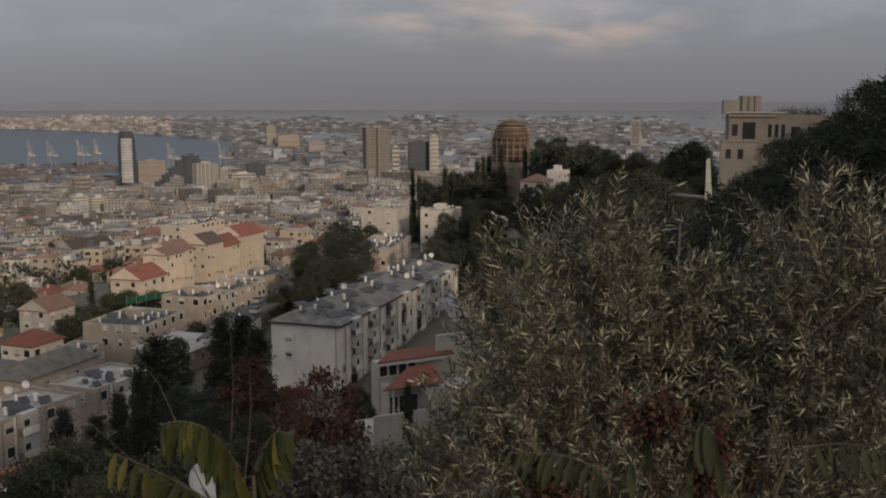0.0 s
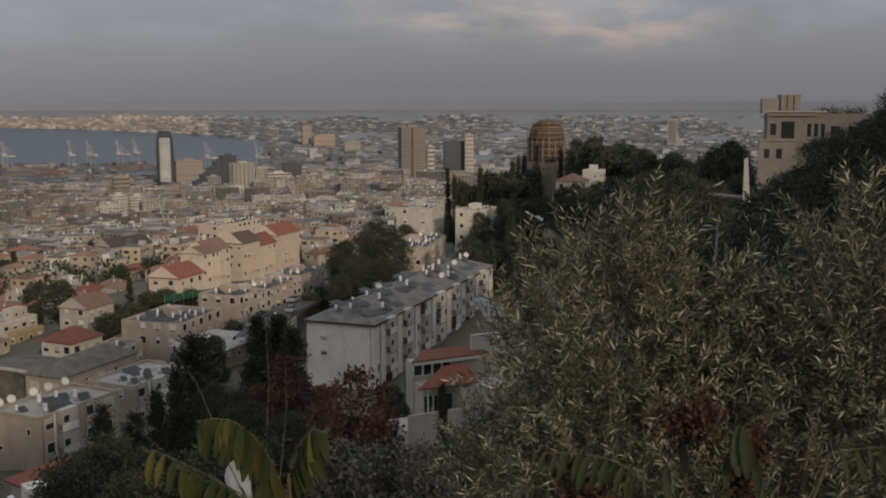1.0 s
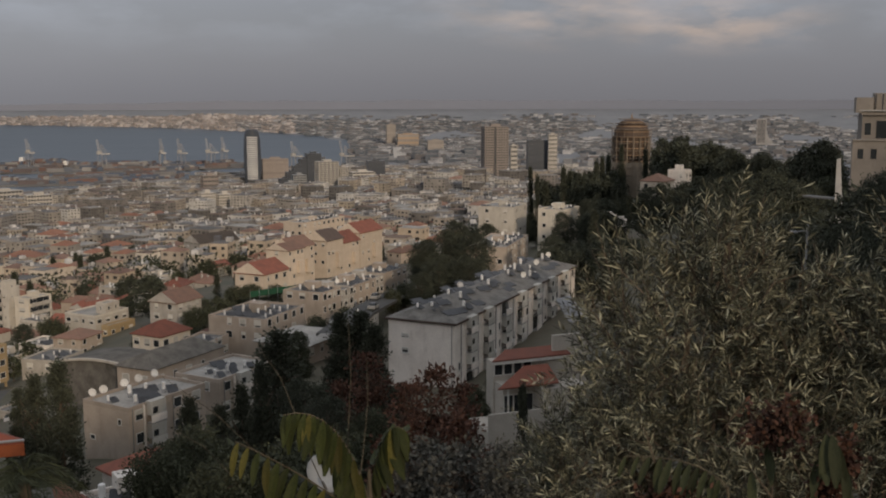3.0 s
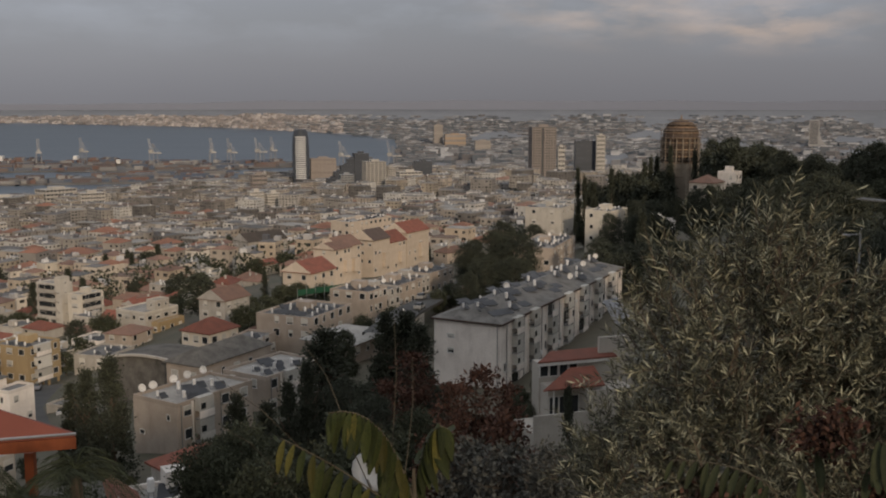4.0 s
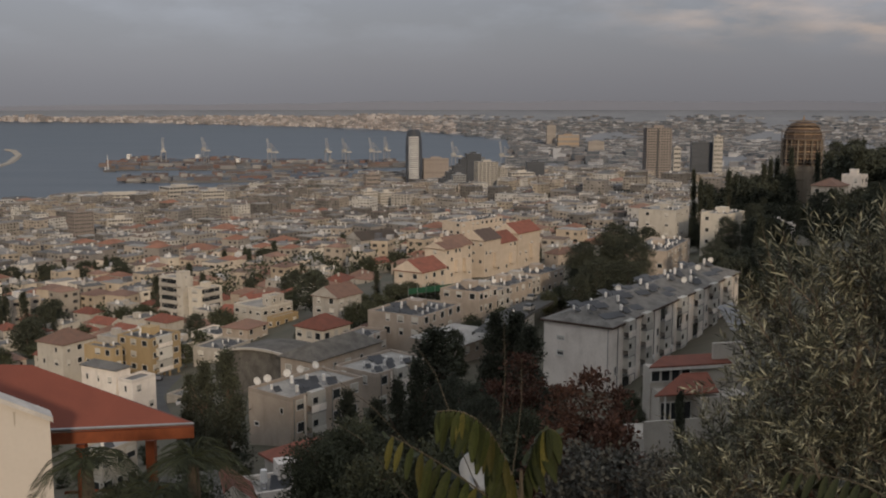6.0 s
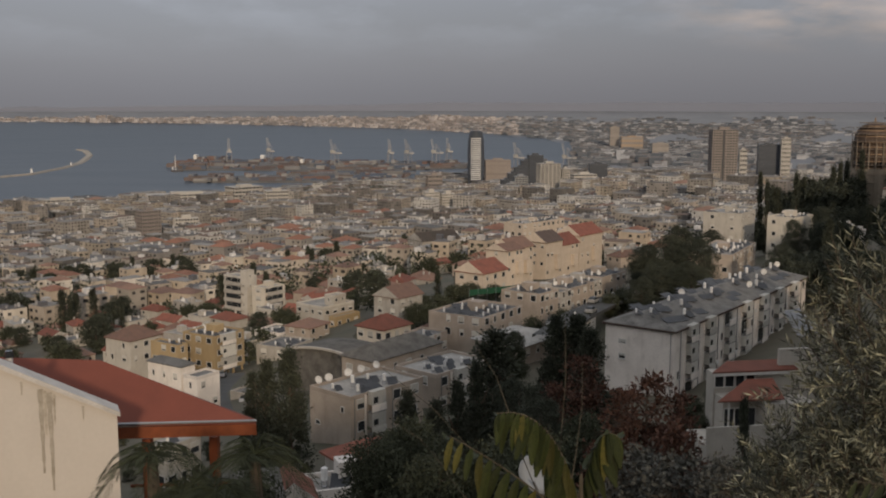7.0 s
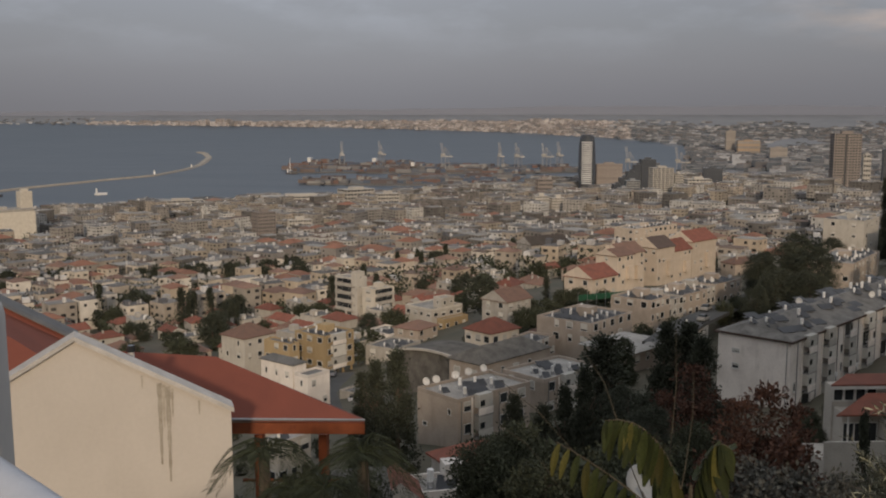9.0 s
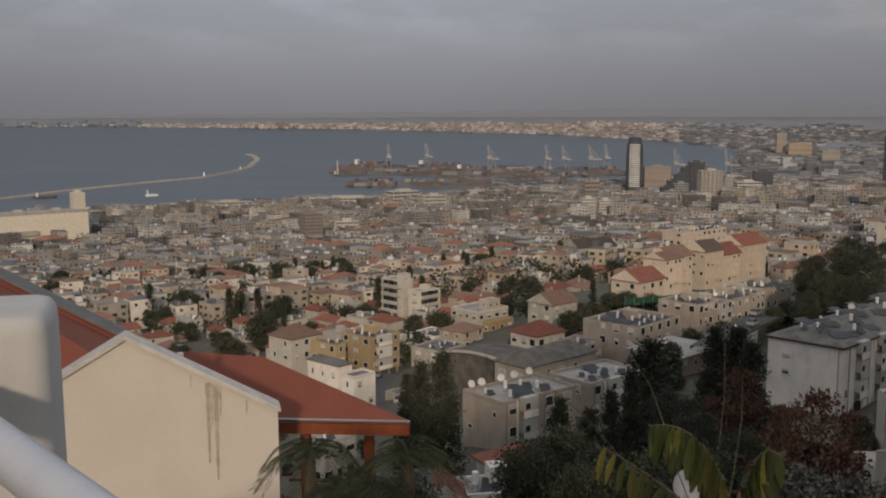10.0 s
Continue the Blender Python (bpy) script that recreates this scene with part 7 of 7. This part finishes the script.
# ---- on the hill to the right ----
def shrine():
    x, y, z = (143.02, 447.71, 136.90)
    t = empty("domed_shrine", pose(x, y, z), "round domed shrine wrapped in golden-brown scaffolding", "shrine")
    COPPER = mat("golden_brown_cladding", (0.125, 0.085, 0.062), (0.06, 0.045, 0.036), scale=0.5, fine=3, rough=0.7)
    BRONZE = mat("bronze_band", (0.34, 0.235, 0.15), (0.20, 0.135, 0.09), scale=0.6, fine=3, rough=0.5, metal=0.2)
    PALE = mat("shrine_stone", (0.25, 0.21, 0.16), (0.19, 0.155, 0.12), scale=0.4, fine=3)
    bm = bmesh.new()
    prism(bm, circle(9.0, 8), -12, 11)
    part("gallery", bm, PALE, t)
    bm = bmesh.new()
    prism(bm, circle(7.3, 24), 11, 21.5)
    part("drum", bm, COPPER, t)
    bm = bmesh.new()
    prof = [(7.7, 21.5), (8.0, 23.5), (7.6, 25.5), (6.4, 27.6), (4.5, 29.2), (2.2, 30.2), (0.6, 30.6)]
    rings = [[bm.verts.new((r * math.cos(k * math.pi / 12), r * math.sin(k * math.pi / 12), h)) for k in range(24)] for r, h in prof]
    for p, q in zip(rings, rings[1:]):
        for k in range(24):
            bm.faces.new((p[k], p[(k + 1) % 24], q[(k + 1) % 24], q[k]))
    bm.faces.new(rings[-1])
    part("dome", bm, COPPER, t, smooth=True)
    bm = bmesh.new()
    prism(bm, circle(0.5, 8), 30.5, 32.5, top=0.3)
    part("finial", bm, BRONZE, t)
    for i, (r, h) in enumerate(((7.7, 11.2), (7.7, 14.0), (7.7, 17.0), (7.8, 20.0), (8.1, 22.0), (8.0, 24.4), (7.0, 26.8), (5.2, 28.7))):
        bm = bmesh.new()
        prism(bm, circle(r + 0.12, 24), h, h + 0.38)
        part("ring_band", bm, BRONZE, t)
    bm = bmesh.new()
    prism(bm, circle(0.28, 8), 0, 22)
    col = mesh_of("scaffold_pole", bm, PALE)
    bm = bmesh.new()
    box(bm, -0.8, 0.8, -0.15, 0.15, 0, 2.3)
    wn_ = mesh_of("window", bm, GLASS)
    PLANK = mat("scaffold_plank", (0.22, 0.175, 0.135), (0.13, 0.10, 0.08), scale=0.5, fine=4)
    for rr, hh in ((8.9, 5.0), (8.9, 8.5), (9.0, 12.6), (9.0, 16.0), (9.0, 19.2), (9.0, 22.4), (8.7, 25.4), (7.4, 28.2), (6.3, 30.0)):
        bm = bmesh.new()
        ins, outs = circle(rr - 1.1, 14), circle(rr, 14)
        v = [[bm.verts.new((x, y, z)) for x, y in c] for c in (ins, outs) for z in (hh, hh + 0.28)]
        for k in range(14):
            j = (k + 1) % 14
            for p, q in ((0, 2), (1, 3), (0, 1), (2, 3)):
                bm.faces.new((v[p][k], v[p][j], v[q][j], v[q][k]))
        part("scaffold_deck", bm, PLANK, t)
    bm = bmesh.new()
    prism(bm, circle(0.10, 5), -4, 26)
    outer = mesh_of("scaffold_standard", bm, PLANK)
    for k in range(14):
        share("scaffold_standard", outer, t, pose(0, 0, 0, 0, 0, k * 360 / 14) @ pose(8.9, 0, 0))
    for k in range(18):
        a = k * 20
        share("scaffold_pole", col, t, pose(0, 0, 0, 0, 0, a) @ pose(8.2, 0, 0))
        share("window", wn_, t, pose(0, 0, 0, 0, 0, a + 10) @ pose(0, -7.35, 12.2))
    TAKEN.append((x, y, 14))


shrine()


HSTONE = mat("grey_beige_stone", (0.23, 0.208, 0.185), (0.17, 0.152, 0.137), scale=0.3, fine=3, stains=0.3)
PYLON = mat("weathered_pale_concrete", (0.40, 0.39, 0.375), (0.30, 0.29, 0.28), scale=0.5, fine=4, stains=0.3)


def hill_house():
    ox, oy, oz = (97.73, 174.75, 163.64)
    t = empty("hill_house", pose(ox, oy, oz, 0, 0, -31.9 + 6), "pale stone modern house on a wooded hill", "house")
    for name, b in (("body", (1.2, 19.4, 2, 14, -8, 9.2)), ("lower_terrace", (-0.4, 6.0, -1, 2, -8, 4.2)), ("tower", (0.2, 3.2, 5, 12, 9.2, 12.0)), ("roof_room", (3.4, 7.2, 6, 12, 9.2, 12.8)), ("cornice", (1.0, 10.0, 1.4, 2.0, 8.8, 9.6))):
        bm = bmesh.new()
        box(bm, *b)
        part(name, bm, HSTONE, t)
    for i in range(3):
        bm = bmesh.new()
        box(bm, 3.7 + i * 1.2, 4.1 + i * 1.2, 5.7, 6.0, 9.2, 12.7)
        part("pier", bm, HSTONE, t)
    for x, z, w, h in ((2.2, 5.2, 1.1, 2.2), (4.8, 4.6, 2.4, 3.2), (8.6, 5.0, 0.7, 2.4), (9.8, 5.0, 0.7, 2.4), (11.0, 5.0, 0.7, 2.4), (13.2, 5.0, 1.6, 2.0), (16.2, 5.0, 1.6, 2.0)):
        window_at(t, pose(x, 2, z), w, h, frame_mat=HSTONE)
    bm = bmesh.new()
    slab_of(bm, [(0.6, 0.9, 9.75), (11.4, 0.9, 9.75), (11.4, 2.0, 9.75), (0.6, 2.0, 9.75)], 0.22)
    part("roof_edge", bm, PYLON, t, "pale concrete roof edge")
    bm = bmesh.new()
    slab_of(bm, [(-0.4, -1.3, 4.45), (6.2, -1.3, 4.45), (6.2, 2.0, 4.45), (-0.4, 2.0, 4.45)], 0.22)
    part("balcony_slab", bm, HSTONE, t)
    for x in (1.0, 3.2):
        window_at(t, pose(x, -1, 1.0), 1.0, 1.8, frame_mat=HSTONE)
    bm = bmesh.new()
    box(bm, 10, 19, 4, 12, 9.2, 9.5)
    part("roof_terrace", bm, ROOFW, t)
    rs = np.random.RandomState(8)
    for k in range(4):
        pts = np.array((11 + k * 2.2, 4.0, 9.6)) + rs.normal(size=(160, 3)) * np.array((0.8, 0.5, 0.45))
        sh = new("roof_shrub", leaf_mesh("roof_shrub", pts, rs.normal(size=(160, 3)) + [0, 0, 0.4], 0.4, 0.2, PINE, rs))
        sh.parent = t


hill_house()


def pylon_and_lamp():
    x, y, z = (72.38, 131.38, 158.80)
    t = empty("white_pylon", pose(x, y, z, 0, 0, -28), "slender tapering white concrete pylon with a canopy", "pylon")
    bm = bmesh.new()
    v = [bm.verts.new(p) for p in ((-1.2, -0.3, -5), (0.4, -0.3, -5), (0.4, 0.3, -5), (-1.2, 0.3, -5), (-1.2, -0.2, 8.2), (-0.7, -0.2, 8.5), (-0.7, 0.2, 8.5), (-1.2, 0.2, 8.2))]
    for f in ((3, 2, 1, 0), (4, 5, 6, 7), (0, 1, 5, 4), (1, 2, 6, 5), (2, 3, 7, 6), (3, 0, 4, 7)):
        bm.faces.new([v[i] for i in f])
    part("shaft", bm, PYLON, t)
    bm = bmesh.new()
    slab_of(bm, [(-5.4, -1.6, 3.3), (-1.2, -1.6, 3.0), (-1.2, 1.0, 3.0), (-5.4, 1.0, 3.3)], 0.18)
    part("canopy", bm, mat("dark_canopy_metal", (0.10, 0.105, 0.11), (0.07, 0.072, 0.075), scale=1), t)
    x, y, z = (21.88, 42.72, 169.51)
    t = empty("street_lamp", pose(x, y, z), "slim grey street lamp with a single arm", "street lamp")
    bm = bmesh.new()
    tube(bm, [(0, 0, -8), (0, 0, 0)], [0.09, 0.05], 8)
    part("pole", bm, METAL, t)
    bm = bmesh.new()
    tube(bm, [(0, 0, -0.25), (-0.3, 0.1, -0.28), (-0.5, 0.15, -0.3)], 0.03, 6)
    part("arm", bm, METAL, t)
    bm = bmesh.new()
    box(bm, -0.72, -0.42, 0.06, 0.24, -0.36, -0.27)
    part("lamp_head", bm, METAL, t)


pylon_and_lamp()


# ---- more on the near blocks ----
def balcony_stack(parent, x, floors, sh, w, closed):
    """One balcony a storey on the front wall: slab, parapet, side cheeks and glazing, some shut with white panels."""
    for j in range(floors):
        z = j * sh
        t = new("balcony")
        t.parent, t.matrix_basis = parent, pose(x, 0, z)
        bm = bmesh.new()
        box(bm, -w / 2, w / 2, -1.0, -0.001, 0.25, 0.42)
        part("slab", bm, GREYC, t)
        bm = bmesh.new()
        box(bm, -w / 2, w / 2, -1.0, -0.9, 0.425, 1.35)
        part("parapet", bm, WHITE if (j + closed) % 2 else SHUT, t)
        bm = bmesh.new()
        if (j + closed) % 5:
            box(bm, -w / 2 + 0.05, w / 2 - 0.05, -0.93, -0.003, 1.36, sh + 0.2)
            part("panel", bm, SHUT, t, "white closed shutter panel")
            bm = bmesh.new()
            box(bm, -w / 2 + 0.3, -w / 2 + 1.1, -0.96, -0.934, 1.6, 2.4)
            part("pane", bm, GLASS, t)
        else:
            box(bm, -w / 2 + 0.1, w / 2 - 0.1, -0.06, -0.003, 0.5, sh - 0.1)
            part("glazing", bm, GLASS, t)


def front_bits(block, la, h, floors, xs, pipes, rng):
    r = random.Random(rng)
    sh = h / floors
    for i, x in enumerate(xs):
        balcony_stack(block, x, floors, sh, 2.6, i)
    for x in pipes:
        bm = bmesh.new()
        tube(bm, [(x, -0.09, -2), (x, -0.09, h - 0.3)], 0.07, 6)
        part("drain_pipe", bm, GREYC, block, "grey drain pipe")
    for k in range(int(la / 4)):
        x, z = r.uniform(1, la - 1), r.randint(0, floors - 1) * sh + 0.5
        if all(abs(x - q) > 1.9 for q in xs):
            bm = bmesh.new()
            box(bm, x - 0.4, x + 0.4, -0.38, -0.003, z, z + 0.55)
            part("air_conditioner", bm, TANKW, block, "white wall air conditioner")
    for x in xs:
        for s in (-1.7, 1.7):
            bm = bmesh.new()
            box(bm, x + s - 0.14, x + s + 0.14, -0.16, -0.003, -3, h - 0.2)
            part("pilaster", bm, WHITE, block)


front_bits(BLOCK_A, 60, 11.5, 4, (5.6, 12.5, 20.5, 28.0, 36.0, 44.0, 52.0), (2.2, 9.0, 16.5, 24.5, 32.0, 40.0, 48.5, 57.0), 3)
front_bits(BLOCK_B, 13.5, 12.0, 4, (4.2,), (0.6, 7.5), 4)
front_bits(BLOCK_C, 13, 12.0, 4, (5.0,), (1.0, 9.0), 5)
balcony_stack(BLOCK_Y, 4.0, 3, 8.6 / 3, 4.4, 1)
bm = bmesh.new()
tube(bm, [(-0.09, 0.5, -2), (-0.09, 0.5, 11.3)], 0.06, 6)
part("drain_pipe", bm, GREYC, BLOCK_A, "grey drain pipe")


# ---- the flared tower on the plain, a green-screened terrace, roads and parked cars ----
FLARE = mat("dusty_tower_cladding", (0.30, 0.29, 0.285), (0.24, 0.235, 0.23), scale=0.05, fine=0.4)


def flared_tower():
    x, y, z = (1538.38, 3365.02, 114.85)
    b = ground(x, y)
    t = empty("flared_tower", pose(x, y, b, 0, 0, -24), "pale slender tower with a flared foot", "tower")
    h = z - b
    bm = bmesh.new()
    rows = []
    for k in (0, 0.1, 0.22, 0.4, 0.65, 1.0):
        r = 15 + 36 * (1 - k) ** 4
        rows.append([bm.verts.new(p) for p in ((-17, -9, h * k), (r, -9, h * k), (r, 9, h * k), (-17, 9, h * k))])
    for p, q in zip(rows, rows[1:]):
        for i in range(4):
            bm.faces.new((p[i], p[(i + 1) % 4], q[(i + 1) % 4], q[i]))
    bm.faces.new(rows[-1])
    part("shaft", bm, FLARE, t)
    bm = bmesh.new()
    box(bm, -14, 12, -9.4, -9.02, 0, 2.2)
    me = mesh_of("window_band", bm, MIDG)
    for i in range(18):
        share("window_band", me, t, pose(0, 0, h * (0.12 + 0.85 * i / 18)))


flared_tower()
HALLC = mat("dusty_hall_cladding", (0.28, 0.25, 0.225), (0.22, 0.20, 0.18), scale=0.05, fine=0.5)
tower("office_block", "tan industrial tower on the plain", (258.76, 3640.82, 94.44), (293.90, 3638.15, 94.35), 16, HALLC, HALLC, 6, 10, 0.6, ribs=False)
tower("office_block", "orange-tan industrial hall on the plain", (293.01, 3588.06, 62.31), (370.33, 3580.90, 56.15), 14, mat("orange_tan_cladding", (0.31, 0.235, 0.17), (0.25, 0.19, 0.14), scale=0.02, fine=0.2), HALLC, 3, 10, 0.4, ribs=False)
tower("office_block", "pale industrial hall on the plain", (377.00, 3379.03, 47.83), (432.12, 3372.43, 45.78), 6, HALLC, HALLC, 2, 10, 0.4, ribs=False)
tower("office_block", "slim white tower beside the brown one", (362.91, 1865.02, 94.17), (376.29, 1862.37, 94.16), 12, PALEC, MIDG, 10, 14, 0.8, 3)
tower("warehouse", "long harbour shed with pale roof", (-874.99, 1339.55, 23.62), (-826.28, 1393.43, 17.74), 2, PALEC, MIDG, 2, 5, 0.35, 12)
tower("warehouse", "long harbour shed with grey roof", (-851.16, 1460.01, 21.47), (-811.62, 1516.47, 20.85), 2, PALEC, MIDG, 2, 5, 0.3, 10)
building("house", "pale hillside house with red tiled roof", (110.42, 310.98, 149.79), 50, 9, 8, 7, STONE, TILED, "hip", 2, (3, 2), rise=2.2, rng=91, category="house")
building("house", "white cubic hillside house with flat roof", (121.78, 322.79, 152.51), 50, 6, 6, 8, WHITE, ROOFW, "flat", 2, (2, 2), rng=92, category="house")
building("house", "white hillside house behind the olive", (87.56, 286.94, 140.93), 55, 8, 8, 7, WHITE, ROOFW, "flat", 2, (2, 2), rng=93, category="house")


def green_screen():
    a, b = Vector((-15.16, 237.52, 131.82)), Vector((-2.79, 245.98, 131.62))
    t = empty("green_screen_fence", pose(a.x, a.y, a.z - 2.6, 0, 0, math.degrees(math.atan2(b.y - a.y, b.x - a.x))), "green sheeting fence round a roof terrace", "fence")
    ln = math.hypot(b.x - a.x, b.y - a.y)
    n = 6
    bm = bmesh.new()
    box(bm, 0.06, ln / n - 0.06, -0.03, 0.03, 0.5, 1.9)
    sheet = mesh_of("sheet", bm, GREENC)
    bm = bmesh.new()
    prism(bm, circle(0.05, 6), -4, 2.5)
    post = mesh_of("fence_post", bm, METAL)
    for i in range(n + 1):
        share("fence_post", post, t, pose(i * ln / n, 0, 0))
        if i < n:
            share("sheet", sheet, t, pose(i * ln / n, 0, 0))


green_screen()


def make_car():
    t = empty("car", pose(0, 0, -300), "small parked car in dull paint", "car", "parked cars")
    bm = bmesh.new()
    prof = [(-2.0, 0.3), (2.0, 0.3), (2.05, 0.65), (1.9, 0.85), (1.0, 0.95), (-1.9, 0.98), (-2.05, 0.6)]
    sides = [[bm.verts.new((x, s * 0.82, z)) for x, z in prof] for s in (-1, 1)]
    for i in range(7):
        bm.faces.new((sides[0][i], sides[0][(i + 1) % 7], sides[1][(i + 1) % 7], sides[1][i]))
    bm.faces.new(sides[0])
    bm.faces.new(sides[1][::-1])
    part("body", bm, palette("car_paint", [(0.45, 0.45, 0.46), (0.08, 0.08, 0.09), (0.22, 0.22, 0.24), (0.30, 0.29, 0.27), (0.10, 0.12, 0.16)], rough=0.35, per="object"), t)
    bm = bmesh.new()
    lo = [(-1.6, -0.75), (0.95, -0.75), (0.95, 0.75), (-1.6, 0.75)]
    prism(bm, lo, 0.96, 1.42, top=0.74)
    part("cabin", bm, GLASS, t)
    for x in (-1.25, 1.25):
        for y in (-0.8, 0.8):
            bm = bmesh.new()
            tube(bm, [(x, y - 0.1, 0.31), (x, y + 0.1, 0.31)], 0.31, 12)
            part("wheel", bm, mat("tyre_rubber", (0.03, 0.03, 0.03), scale=3), t)
    return t


def roads():
    for name, pts, w in (("road", ((2.91, 171.98, 135.56), (8.94, 204.81, 132.39), (15.11, 225.49, 130.77), (24.02, 252.86, 128.68), (32.70, 278.08, 126.97)), 6.0), ("car_park", ((-54.44, 161.05, 122.24), (-61.16, 195.66, 116.04), (-66.88, 225.28, 111.17)), 11.0)):
        bm = bmesh.new()
        prev = None
        for i, p in enumerate(pts):
            q = Vector(pts[min(i + 1, len(pts) - 1)]) - Vector(pts[max(0, i - 1)])
            s = Vector((q.y, -q.x, 0)).normalized() * w / 2
            z = max(p[2], ground(p[0], p[1]) + 0.2)
            row = [bm.verts.new((p[0] + k * s.x, p[1] + k * s.y, z + dz)) for k, dz in ((-1, -0.6), (-1, 0), (1, 0), (1, -0.6))]
            if prev:
                for k in range(3):
                    bm.faces.new((prev[k], prev[k + 1], row[k + 1], row[k]))
            prev = row
        tagged(new(name, mesh_of(name, bm, ASPHALT)), "worn grey asphalt between the blocks", "road", kind="structure")
        for i in range(5):
            k = (i + 0.5) / 5 * (len(pts) - 1)
            a, b = Vector(pts[int(k)]), Vector(pts[int(k) + 1])
            f = k - int(k)
            za, zb = max(a.z, ground(a.x, a.y) + 0.2), max(b.z, ground(b.x, b.y) + 0.2)
            d = b - a
            s = Vector((d.y, -d.x, 0)).normalized() * (w / 2 - 1.2)
            p = a.lerp(b, f) + s * (1 if i % 2 else -1)
            copy_thing(CAR, pose(p.x, p.y, za * (1 - f) + zb * f, 0, -math.degrees(math.atan2(zb - za, math.hypot(d.x, d.y))), math.degrees(math.atan2(d.y, d.x))))


CAR = make_car()
roads()

# heaters and dishes set out on the roofs
for p, a, s in HEATER_SPOTS:
    copy_thing(HEATER, pose(*p, 0, 0, a) @ Matrix.Diagonal((s, s, s, 1)))
for p, a in PANEL_SPOTS:
    copy_thing(COLLECTOR, pose(*p, 0, 0, a))
for p, a in DISH_SPOTS:
    copy_thing(DISH, pose(*p, 0, 0, a))
for o in [HEATER, DISH, COLLECTOR, CRANE, CAR] + HOUSES + list(TREES.values()):
    for q in list(o.children_recursive) + [o]:
        bpy.data.objects.remove(q)
